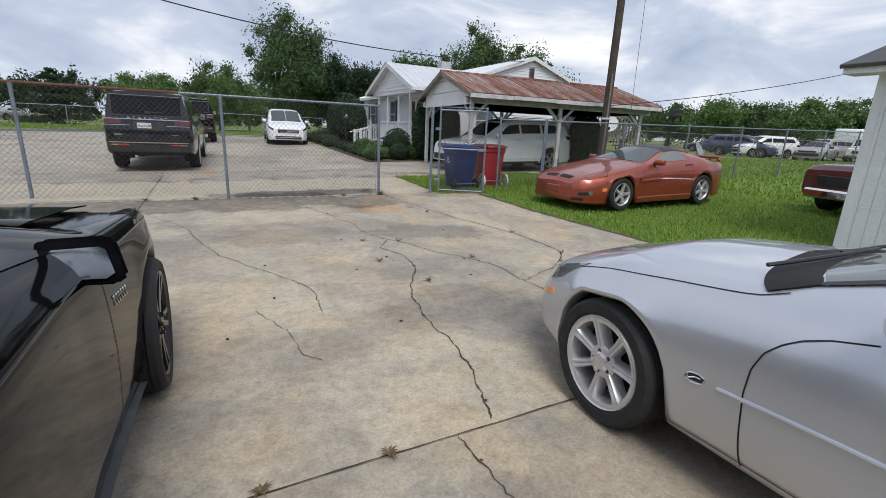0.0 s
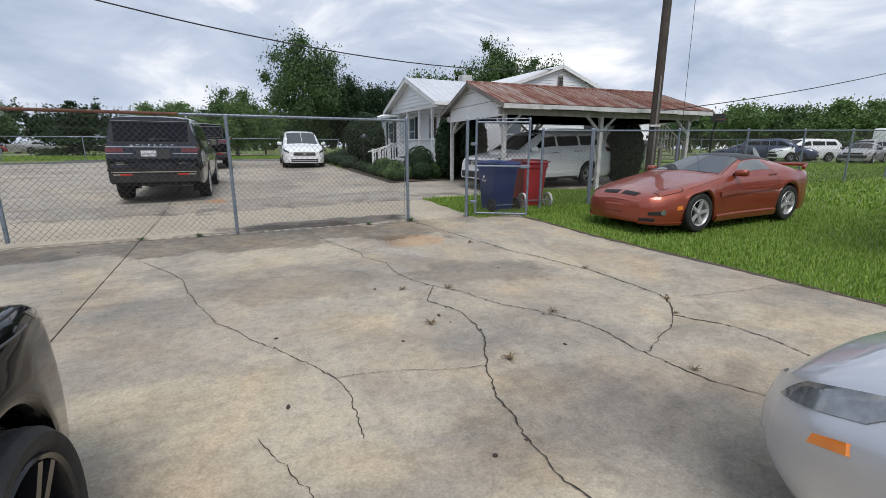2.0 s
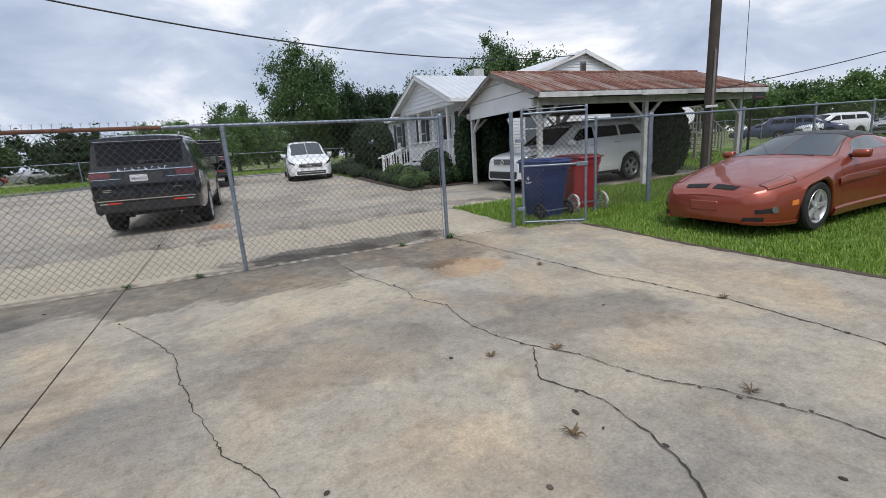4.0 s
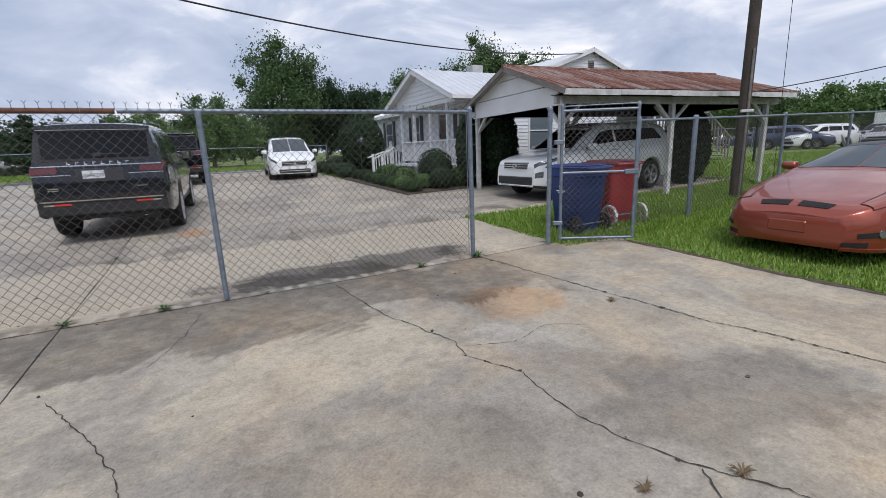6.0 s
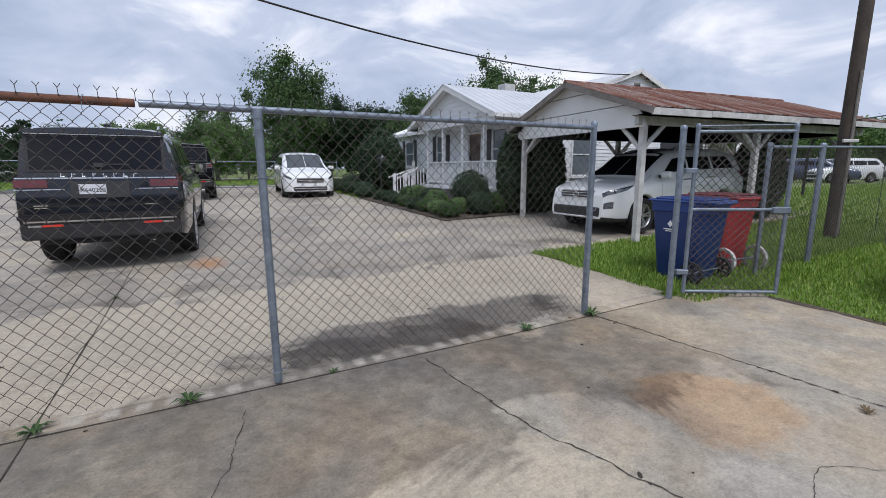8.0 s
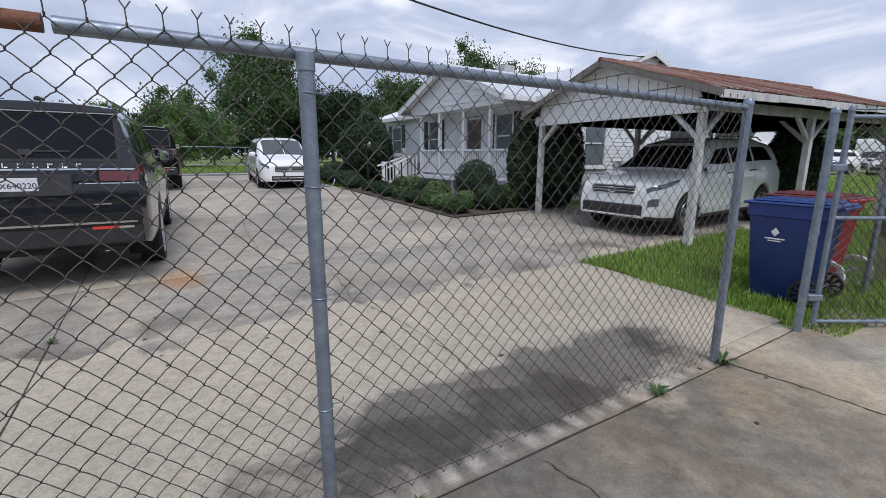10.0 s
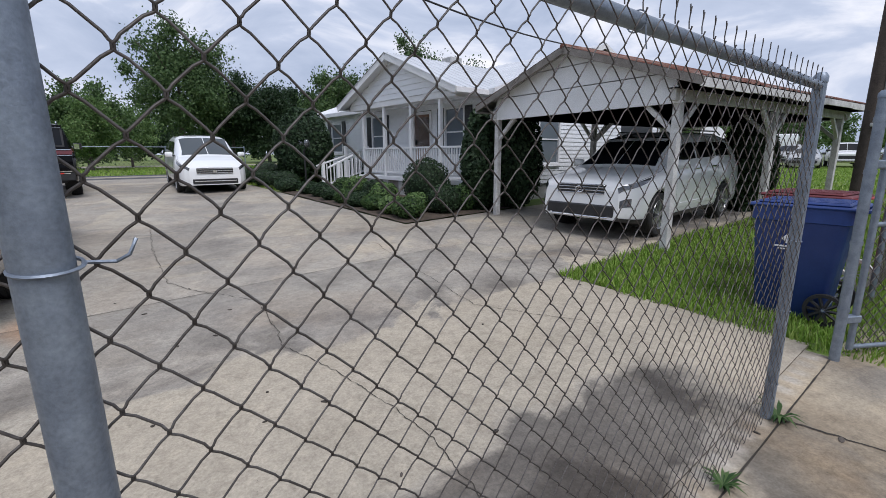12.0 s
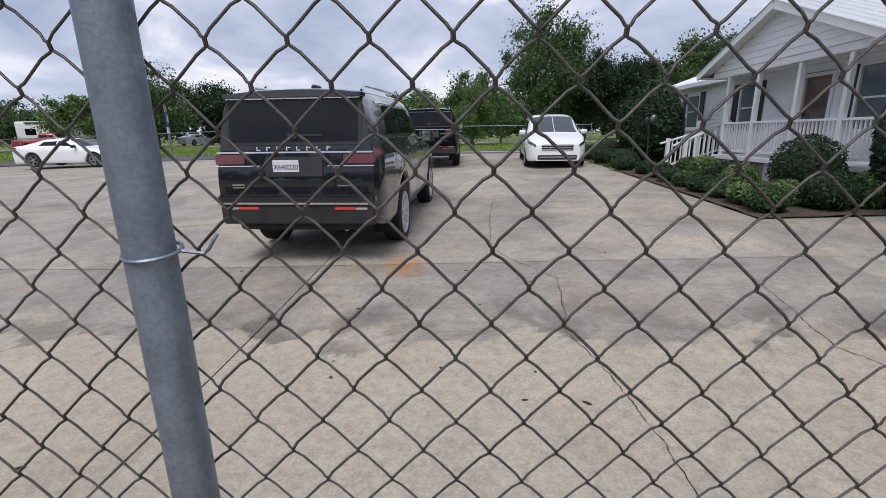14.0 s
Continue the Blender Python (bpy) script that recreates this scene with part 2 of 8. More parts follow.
def leaf_material(name, a, b, c):
    m, nt, bs = shader(name)
    geo = nt.nodes.new("ShaderNodeNewGeometry")
    col = ramp_node(nt, geo.outputs["Random Per Island"], [(0.0, a), (0.55, b), (1.0, c)])
    link(nt, col, bs.inputs["Base Color"])
    bs.inputs["Roughness"].default_value = 0.55
    bs.inputs["Specular IOR Level"].default_value = 0.25
    tr = nt.nodes.new("ShaderNodeBsdfTranslucent")
    link(nt, col, tr.inputs["Color"])
    mx = nt.nodes.new("ShaderNodeMixShader")
    mx.inputs[0].default_value = 0.25
    link(nt, bs.outputs[0], mx.inputs[1])
    link(nt, tr.outputs[0], mx.inputs[2])
    link(nt, mx.outputs[0], nt.nodes["Material Output"].inputs["Surface"])
    return m


def paint(name, col, metal=0.0, rough=0.35, flake=0.0, coat=1.0, dirt=0.0, spec=0.5):
    """Car paint: base, fine flakes, clear coat, a film of dust."""
    m, nt, bs = shader(name)
    vec = coords(nt)
    fl = noise_node(nt, 900, 1, 0.5, vec)
    c = ramp_node(nt, fl, [(0.35, tuple(x * (1 - flake) for x in col)), (0.65, tuple(min(x * (1 + flake), 1) for x in col))])
    dust = remap(nt, noise_node(nt, 1.6, 6, 0.65, vec), 0.42, 0.75, 0, dirt)
    c = mix_node(nt, dust, c, (0.42, 0.38, 0.33))
    link(nt, c, bs.inputs["Base Color"])
    bs.inputs["Metallic"].default_value = metal
    bs.inputs["Specular IOR Level"].default_value = spec
    link(nt, remap(nt, noise_node(nt, 4, 5, 0.6, vec), 0.3, 0.7, rough * 0.85, rough * 1.2), bs.inputs["Roughness"])
    bs.inputs["Coat Weight"].default_value = coat
    link(nt, remap(nt, noise_node(nt, 2.2, 6, 0.6, vec), 0.35, 0.75, 0.02, 0.05 + dirt * 0.5), bs.inputs["Coat Roughness"])
    return m


CONCRETE = concrete_material("concrete", (0.385, 0.345, 0.280), (0.46, 0.385, 0.285), (0.255, 0.235, 0.205), True)
CONCRETE_LOT = concrete_material("lot_concrete", (0.365, 0.335, 0.288), (0.425, 0.385, 0.325), (0.275, 0.252, 0.222), True)
CRACK = material("crack_dirt", (0.035, 0.03, 0.024), 0.95, col2=(0.06, 0.05, 0.04), scale=8)
SOIL = material("grass_soil", (0.12, 0.19, 0.035), 0.95, col2=(0.16, 0.18, 0.06), scale=0.9, bump=0.6, bscale=25, fine=0.35)
MULCH = material("mulch", (0.10, 0.075, 0.055), 0.95, col2=(0.05, 0.038, 0.028), scale=9, bump=1.0, bscale=45, fine=0.4)
ASPHALT = material("asphalt", (0.10, 0.10, 0.105), 0.9, col2=(0.07, 0.07, 0.075), scale=1.2, bump=0.4, bscale=120)
GALV = material("galvanised_steel", (0.27, 0.315, 0.375), 0.46, 0.55, col2=(0.17, 0.20, 0.25), scale=14, bump=0.15, bscale=180, fine=0.15)
WIRE = material("old_wire", (0.13, 0.12, 0.115), 0.55, 0.5, col2=(0.06, 0.05, 0.043), scale=6, bump=0.2, bscale=150, fine=0.3)
RUST = material("rusty_steel", (0.19, 0.085, 0.05), 0.85, 0.15, col2=(0.11, 0.055, 0.04), scale=9, bump=0.4, bscale=120, fine=0.3)
WHITE = material("white_paint", (0.80, 0.81, 0.82), 0.55, col2=(0.72, 0.73, 0.74), scale=2.2, bump=0.1, bscale=60)
WHITE_OLD = material("old_white_paint", (0.66, 0.66, 0.65), 0.7, col2=(0.42, 0.41, 0.39), scale=5, bump=0.3, bscale=70, fine=0.2)
SIDING = material("white_siding", (0.80, 0.82, 0.85), 0.5, col2=(0.75, 0.77, 0.80), scale=1.5, bump=0.05, bscale=30)
TIN = material("white_metal_roof", (0.62, 0.64, 0.67), 0.4, 0.1, col2=(0.53, 0.55, 0.58), scale=1.1, bump=0.05)
GREY_WOOD = material("weathered_wood", (0.26, 0.24, 0.22), 0.9, col2=(0.16, 0.145, 0.13), scale=5, bump=0.5, bscale=60, fine=0.25)
UNDER = material("under_roof_boards", (0.66, 0.66, 0.65), 0.85, col2=(0.54, 0.53, 0.52), scale=3, bump=0.2, bscale=40)
BROWN_POLE = material("creosote_pole", (0.085, 0.068, 0.055), 0.9, col2=(0.05, 0.04, 0.034), scale=3, bump=0.8, bscale=50, fine=0.3)
BLACK = material("black_plastic", (0.018, 0.018, 0.02), 0.45, col2=(0.03, 0.03, 0.032), scale=6)
MATTE = material("dark_underbody", (0.012, 0.012, 0.013), 0.9, col2=(0.02, 0.02, 0.02), scale=3)
RUBBER = material("tyre_rubber", (0.014, 0.014, 0.015), 0.8, col2=(0.026, 0.025, 0.024), scale=7, bump=0.3, bscale=90)
CHROME = material("chrome", (0.78, 0.79, 0.80), 0.1, 1.0, col2=(0.7, 0.7, 0.72), fine=0.02)
ALLOY = material("silver_alloy", (0.52, 0.52, 0.53), 0.32, 0.8, col2=(0.40, 0.40, 0.41), scale=6, fine=0.05)
ALLOY_BLACK = material("gloss_black_alloy", (0.02, 0.02, 0.022), 0.22, 0.3, col2=(0.03, 0.03, 0.032), fine=0.05)
TAIL_RED = material("red_lamp_lens", (0.14, 0.008, 0.010), 0.12, col2=(0.08, 0.006, 0.008), scale=10, coat=1)
REFLECT_RED = material("red_reflector", (0.75, 0.05, 0.03), 0.2, col2=(0.6, 0.03, 0.02), scale=20, coat=1)
AMBER = material("amber_lens", (0.85, 0.26, 0.02), 0.15, col2=(0.7, 0.18, 0.015), scale=20, coat=1)
LENS = material("headlamp_lens", (0.30, 0.31, 0.33), 0.08, 0.5, col2=(0.12, 0.125, 0.13), scale=9, coat=1)
PLATE = material("number_plate", (0.72, 0.74, 0.78), 0.4, col2=(0.62, 0.64, 0.70), scale=8)
INK = material("dark_ink", (0.02, 0.025, 0.05), 0.5)
GLASS_DARK = plain_glass("privacy_glass", (0.007, 0.008, 0.011), 0.03, 1.0, 0.28)
LENS_DARK = material("smoked_lamp_lens", (0.16, 0.165, 0.175), 0.08, 0.6, col2=(0.05, 0.052, 0.055), scale=7, coat=1)
ALLOY_LIGHT = material("bright_alloy", (0.66, 0.655, 0.665), 0.38, 0.55, col2=(0.54, 0.535, 0.545), scale=7, fine=0.05)
# paler copy of the car glass: the sky's reflection is put into its colour
GLASS_PALE = plain_glass("sky_lit_glass", (0.16, 0.17, 0.17), 0.05, 1.0)
GLASS_CAR = plain_glass("car_glass", (0.06, 0.07, 0.075), 0.04, 1.0)
GLASS_HOUSE = plain_glass("house_glass", (0.16, 0.19, 0.22), 0.05, 0.9)
GLASS_STORM = plain_glass("storm_door_glass", (0.10, 0.11, 0.12), 0.05, 0.25)
MIRROR = material("mirror_glass", (0.62, 0.63, 0.65), 0.02, 1.0, fine=0.0, col2=(0.83, 0.84, 0.86))
GRASS = leaf_material("grass_blades", (0.13, 0.24, 0.03), (0.21, 0.345, 0.05), (0.34, 0.42, 0.11))
LEAF = leaf_material("oak_leaves", (0.045, 0.085, 0.033), (0.08, 0.14, 0.05), (0.135, 0.20, 0.08))
LEAF_LIGHT = leaf_material("light_leaves", (0.07, 0.135, 0.04), (0.115, 0.195, 0.06), (0.18, 0.26, 0.10))
LEAF_DARK = leaf_material("dark_leaves", (0.018, 0.036, 0.018), (0.032, 0.062, 0.028), (0.058, 0.095, 0.045))
SHRUB_LEAF = leaf_material("shrub_leaves", (0.03, 0.07, 0.022), (0.055, 0.105, 0.03), (0.10, 0.16, 0.055))
BARK = material("bark", (0.12, 0.10, 0.085), 0.95, col2=(0.07, 0.06, 0.05), scale=4, bump=0.8, bscale=30)


# ---- mesh tools ----
def finish(name, bm, mat, smooth=False, sharp=40):
    me = bpy.data.meshes.new(name)
    bm.normal_update()
    bm.to_mesh(me)
    bm.free()
    for m in mat if isinstance(mat, (list, tuple)) else [mat]:
        me.materials.append(m)
    if smooth:
        me.polygons.foreach_set("use_smooth", [True] * len(me.polygons))
        if sharp:
            me.set_sharp_from_angle(angle=radians(sharp))
    return me


def part(name, bm, mat, parent=None, label="", smooth=False, sharp=40):
    """One mesh object from a bmesh, under a thing or a part; parts are in the frame of their parent."""
    ob = new(name, finish(name, bm, mat, smooth, sharp) if isinstance(bm, bmesh.types.BMesh) else bm)
    if parent:
        ob.parent = parent
    return tagged(ob, label=label) if label else ob


def thing(name, m, label, category, group="", kind=""):
    ob = new(name)
    ob.matrix_world = m
    return tagged(ob, label, category, group, kind)


def solo(name, bm, mat, m, label, category, group="", kind="", smooth=False):
    ob = new(name, finish(name, bm, mat, smooth))
    ob.matrix_world = m
    return tagged(ob, label, category, group, kind)


def box(bm, x0, y0, z0, x1, y1, z1, bevel=0.0, m=None, seg=1):
    """A box between two corners, with bevelled edges."""
    out = bmesh.ops.create_cube(bm, size=1.0)
    mat = Matrix.Translation(((x0 + x1) / 2, (y0 + y1) / 2, (z0 + z1) / 2)) @ Matrix.Diagonal((abs(x1 - x0), abs(y1 - y0), abs(z1 - z0), 1))
    bmesh.ops.transform(bm, matrix=mat, verts=out["verts"])
    if bevel:
        edges = list({e for v in out["verts"] for e in v.link_edges})
        res = bmesh.ops.bevel(bm, geom=edges, offset=bevel, segments=seg, affect="EDGES", profile=0.5)
        verts = list({v for f in res["faces"] for v in f.verts} | {v for v in out["verts"] if v.is_valid})
    else:
        verts = out["verts"]
    if m is not None:
        bmesh.ops.transform(bm, matrix=m, verts=verts)
    return bm


def nbm():
    return bmesh.new()


def quick_box(*a, **k):
    return box(nbm(), *a, **k)


def tube(bm, pts, r, n=8, r2=None):
    """A round bar along points; r2: its radius at the far end."""
    pts = [Vector(p) for p in pts]
    rings = []
    for i, p in enumerate(pts):
        d = (pts[min(i + 1, len(pts) - 1)] - pts[max(i - 1, 0)]).normalized()
        a = d.orthogonal().normalized() if abs(d.z) > 0.9 else d.cross(Vector((0, 0, 1))).normalized()
        b = d.cross(a)
        rad = r if r2 is None else r + (r2 - r) * i / (len(pts) - 1)
        rings.append([bm.verts.new(p + rad * (a * math.cos(2 * math.pi * k / n) + b * math.sin(2 * math.pi * k / n))) for k in range(n)])
    for q, s in zip(rings, rings[1:]):
        for k in range(n):
            bm.faces.new((q[k], q[(k + 1) % n], s[(k + 1) % n], s[k]))
    bm.faces.new(rings[0][::-1])
    bm.faces.new(rings[-1])
    return bm


def lathe(bm, prof, n=32, axis="y"):
    """Turns a profile of (radius, along) round an axis."""
    rings = []
    for r, h in prof:
        ring = []
        for k in range(n):
            a = 2 * math.pi * k / n
            c, s = r * math.cos(a), r * math.sin(a)
            ring.append(bm.verts.new((c, h, s) if axis == "y" else (c, s, h)))
        rings.append(ring)
    for q, s in zip(rings, rings[1:]):
        for k in range(n):
            f = (q[k], q[(k + 1) % n], s[(k + 1) % n], s[k])
            bm.faces.new(f if axis == "z" else f[::-1])
    return bm


def prism(bm, poly, h0, h1, m=None):
    """A flat outline (x, y), raised from h0 to h1."""
    lo = [bm.verts.new((x, y, h0)) for x, y in poly]
    hi = [bm.verts.new((x, y, h1)) for x, y in poly]
    n = len(poly)
    for k in range(n):
        bm.faces.new((lo[k], lo[(k + 1) % n], hi[(k + 1) % n], hi[k]))
    bm.faces.new(hi)
    bm.faces.new(lo[::-1])
    if m is not None:
        bmesh.ops.transform(bm, matrix=m, verts=lo + hi)
    return bm


def sheet(bm, grid):
    """A surface through rows of points."""
    rows = [[bm.verts.new(p) for p in row] for row in grid]
    for q, s in zip(rows, rows[1:]):
        for k in range(len(q) - 1):
            bm.faces.new((q[k], q[k + 1], s[k + 1], s[k]))
    return bm


def mesh_stuff(name, verts, faces, mat, label, category, m=None, parent=None):
    me = bpy.data.meshes.new(name)
    me.from_pydata(verts, [], faces)
    me.materials.append(mat)
    ob = new(name, me)
    if m is not None:
        ob.matrix_world = m
    if parent:
        ob.parent = parent
        return tagged(ob, label=label, kind="stuff")
    return tagged(ob, label, category, kind="stuff")


def letters(text, size, mat, parent, m, depth=0.004, name="lettering", spacing=1.0):
    cu = bpy.data.curves.new(name, "FONT")
    cu.body, cu.size, cu.extrude, cu.align_x, cu.align_y = text, size, depth, "CENTER", "CENTER"
    cu.space_character = spacing
    tmp = bpy.data.objects.new(name, cu)
    scene.collection.objects.link(tmp)
    bpy.context.view_layer.update()
    me = bpy.data.meshes.new_from_object(tmp.evaluated_get(bpy.context.evaluated_depsgraph_get()))
    bpy.data.objects.remove(tmp)
    me.materials.clear()
    me.materials.append(mat)
    ob = new(name, me)
    ob.parent = parent
    ob.matrix_local = m
    return ob


# ---- ground, drive and lot ----
def ground_sheet():
    """One sheet of ground to the horizon, finer near the place."""
    def steps():
        s = [-2500, -1200, -600, -300, -180, -120, -80, -60]
        s += [x for x in range(-48, 60, 3)]
        return s + [60, 80, 120, 180, 300, 600, 1200, 2500]
    xs, ys = steps(), steps()
    bm = nbm()
    sheet(bm, [[(x, y, gz(y) - 0.035) for x in xs] for y in ys])
    return tagged(part("ground", bm, SOIL, smooth=True), "green mown lawn and bare soil reaching to the horizon", "ground", kind="structure")


ground_sheet()
JOINT = 0.006


def slab(parent, u0, u1, v0, v1, mat):
    """One poured concrete panel that follows the ground, with softened edges."""
    bm = nbm()
    nu, nv = max(2, int((u1 - u0) / 0.8)), max(2, int((v1 - v0) / 0.8))
    g, e = JOINT / 2, 0.005
    us = [u0 + g, u0 + g + e] + [u0 + (u1 - u0) * i / nu for i in range(1, nu)] + [u1 - g - e, u1 - g]
    vs = [v0 + g, v0 + g + e] + [v0 + (v1 - v0) * i / nv for i in range(1, nv)] + [v1 - g - e, v1 - g]
    rows = []
    for b, v in enumerate(vs):
        row = []
        for a, u in enumerate(us):
            edge = a in (0, len(us) - 1) or b in (0, len(vs) - 1)
            p = spot(u, v, -0.003 if edge else 0.0)
            p.z += 0.004 * noise.noise((u * 0.5, v * 0.5, 3.0))
            row.append(p)
        rows.append(row)
    sheet(bm, rows)
    rim = [x for x in bm.edges if x.is_boundary]
    low = bmesh.ops.extrude_edge_only(bm, edges=rim)
    for x in low["geom"]:
        if isinstance(x, bmesh.types.BMVert):
            x.co.z -= 0.1
    bmesh.ops.recalc_face_normals(bm, faces=bm.faces)
    return part("slab", bm, mat, parent, smooth=True, sharp=50)


drive = thing("driveway", Matrix(), "stained and cracked tan concrete driveway before the gate", "driveway", kind="structure")
for v0, v1 in ((-16, -7.87), (-7.87, -0.04)):
    for u0, u1 in ((-9.5, -1.36), (-1.36, 5.38)):
        slab(drive, u0, u1, v0, v1, CONCRETE)
    slab(drive, -18, -9.5, v0, v1, CONCRETE)
slab(drive, 5.38, 8.0, -16, -7.87, CONCRETE)
lot = thing("parking_lot", Matrix(), "pale grey concrete parking lot beyond the gate", "parking lot", kind="structure")
slab(lot, -18, -1.36, -0.04, 0.13, CONCRETE)
slab(lot, -1.36, 4.34, -0.04, 0.13, CONCRETE)
VS = (0.13, 4.62, 9.2, 14.0, 19.0, 24.0)
for v0, v1 in zip(VS, VS[1:]):
    for u0, u1 in ((-44, -30), (-30, -16), (-16, -8.5), (-8.5, -1.36), (-1.36, 4.93 if v0 > 4 else 4.5)):
        slab(lot, u0, u1, v0, v1, CONCRETE_LOT)
slab(lot, 4.93, 9.2, 2.6, 6.53, CONCRETE_LOT)
slab(lot, 4.5, 4.93, 2.6, 4.62, CONCRETE_LOT)
slab(lot, 9.2, 14.0, 2.6, 6.53, CONCRETE_LOT)


def ribbon(bm, pts, w0, w1, z, jitter, seed, sub=14):
    """A ragged crack along corner points (u, v), widening and narrowing."""
    rnd = random.Random(seed)
    line = []
    for (a, b), (c, d) in zip(pts, pts[1:]):
        n = max(3, int(sub * math.hypot(c - a, d - b)))
        for i in range(n):
            f = i / n
            line.append((a + (c - a) * f, b + (d - b) * f))
    line.append(pts[-1])
    left, right = [], []
    dx = dy = 0.0
    for i, (u, v) in enumerate(line):
        dx, dy = dx * 0.75 + rnd.uniform(-1, 1) * jitter, dy * 0.75 + rnd.uniform(-1, 1) * jitter
        a, b = line[max(i - 1, 0)], line[min(i + 1, len(line) - 1)]
        t = Vector((b[0] - a[0], b[1] - a[1])).normalized()
        w = rnd.uniform(w0, w1) * (0.4 if i in (0, len(line) - 1) else 1)
        u, v = u + dx, v + dy
        left.append(spot(u - t.y * w, v + t.x * w, z))
        right.append(spot(u + t.y * w, v - t.x * w, z))
    return sheet(bm, [left, right])


def crack(parent, w, pts):
    """One crack along corner points (u, v), w wide at its widest, with crumbled edges here and there."""
    seed = int(1000 * (pts[0][0] + 3.7 * pts[-1][1]))
    tagged(part("crack", ribbon(nbm(), pts, w * 0.12, w * 0.5, 0.0055, 0.011, seed, 34), CRACK, parent), "dark ragged crack filled with dirt")
    rnd = random.Random(seed)
    bm = nbm()
    for (a, b), (c, d) in zip(pts, pts[1:]):
        for _ in range(int(2.2 * math.hypot(c - a, d - b) * w / 0.012 + rnd.random())):
            f = rnd.random()
            u, v, n = a + (c - a) * f, b + (d - b) * f, rnd.randint(5, 8)
            r = w * rnd.uniform(0.5, 1.3)
            ring = [bm.verts.new(spot(u + r * rnd.uniform(0.5, 1.2) * math.cos(6.283 * k / n), v + r * rnd.uniform(0.5, 1.6) * math.sin(6.283 * k / n), 0.0062)) for k in range(n)]
            bm.faces.new(ring)
    if bm.faces:
        part("chipped_edge", bm, CRACK, parent)
    else:
        bm.free()


crack(drive, 0.016, [(3.09, 0.0), (3.2, -0.61), (3.36, -2.0), (3.49, -2.99), (3.75, -4.1), (3.73, -4.7), (3.72, -5.2), (3.55, -5.44), (3.35, -5.61), (3.54, -5.93), (3.59, -6.25), (3.45, -7.0), (3.3, -7.8)])
crack(drive, 0.009, [(3.35, -5.61), (3.1, -5.78), (2.82, -5.89), (2.53, -6.03)])
crack(drive, 0.011, [(1.11, -0.1), (1.18, -0.74), (1.24, -1.3), (1.35, -1.65), (1.5, -2.2), (1.45, -2.45), (1.65, -2.82), (1.6, -3.41), (1.73, -3.88)])
crack(drive, 0.012, [(1.73, -3.88), (1.96, -4.26), (2.11, -4.75), (2.33, -5.05), (2.5, -5.36), (2.53, -5.59), (2.51, -5.91), (2.52, -6.23), (2.57, -6.5), (2.75, -6.9)])
crack(drive, 0.012, [(1.77, -3.99), (1.54, -4.38), (1.69, -4.75), (1.68, -5.09), (1.60, -5.36), (1.36, -5.75), (1.25, -6.05), (1.16, -6.45), (1.16, -6.97), (1.11, -7.33), (1.03, -7.58), (0.94, -7.85)])
crack(drive, 0.010, [(0.71, -7.88), (0.72, -8.07), (0.72, -8.31), (0.85, -9.2)])
crack(drive, 0.009, [(-1.11, -1.6), (-0.86, -2.07), (-0.63, -2.54), (-0.51, -3.2), (-0.36, -3.78), (-0.26, -4.12), (-0.02, -4.57), (0.16, -4.89), (0.34, -5.23), (0.42, -5.45), (0.47, -5.7), (0.47, -5.88), (0.44, -6.13)])
crack(drive, 0.006, [(-0.05, -5.89), (0.12, -6.35), (0.15, -6.73), (0.26, -6.9)])
crack(drive, 0.005, [(0.43, -5.47), (0.61, -5.47), (0.89, -5.56), (1.15, -5.68), (1.36, -5.70)])
crack(drive, 0.005, [(-2.4, -2.05), (-1.99, -1.91), (-1.74, -1.88)])
crack(drive, 0.006, [(3.84, -5.31), (4.59, -5.46), (5.21, -5.48)])
crack(drive, 0.006, [(-0.22, -0.3), (-0.25, -0.47), (-0.37, -0.89), (-0.46, -1.14), (-0.57, -1.38)])
crack(drive, 0.005, [(1.52, -2.3), (1.9, -2.45), (2.3, -2.3), (2.6, -2.5)])
crack(lot, 0.009, [(1.05, 9.57), (0.8, 7.2), (0.72, 5.25), (1.0, 4.6), (1.34, 4.05), (1.24, 3.18), (1.17, 2.88)])
crack(lot, 0.008, [(1.17, 2.88), (1.32, 2.18), (1.38, 1.7), (1.39, 1.39), (1.4, 1.15), (1.2, 0.1)])
crack(lot, 0.008, [(3.64, 5.53), (3.29, 4.06), (3.15, 3.2), (2.99, 2.51), (3.3, 1.9), (3.6, 1.4)])
for n, (pts, a, b) in enumerate((([(-9, -0.04), (4.4, -0.04)], 0.002, 0.008), ([(-1.36, -16), (-1.36, 20)], 0.002, 0.006), ([(-9, -7.87), (5.3, -7.87)], 0.0015, 0.005), ([(-16, 4.62), (4.4, 4.62)], 0.002, 0.004))):
    tagged(part("joint", ribbon(nbm(), pts, a, b, 0.003, 0.002, 50 + n, 12), CRACK, drive), "dirt-filled expansion joint")

tagged(part("dirt_edge", ribbon(nbm(), [(5.37, -7.8), (5.40, -5.0), (5.36, -3.0), (5.39, -1.2), (5.33, -0.6)], 0.02, 0.07, 0.004, 0.012, 71, 9), MULCH, drive), "brown soil and litter along the lawn's edge")
bm = nbm()
sheet(bm, [[spot(u, v, 0.02 + 0.02 * noise.noise((u * 2, v * 2, 0))) for u in [4.95 + 0.3 * i for i in range(12)]] for v in [6.55 + 0.3 * j for j in range(23)]])
tagged(part("planting_bed", bm, MULCH, smooth=True), "brown mulch planting bed before the porch", "planting bed", kind="structure")

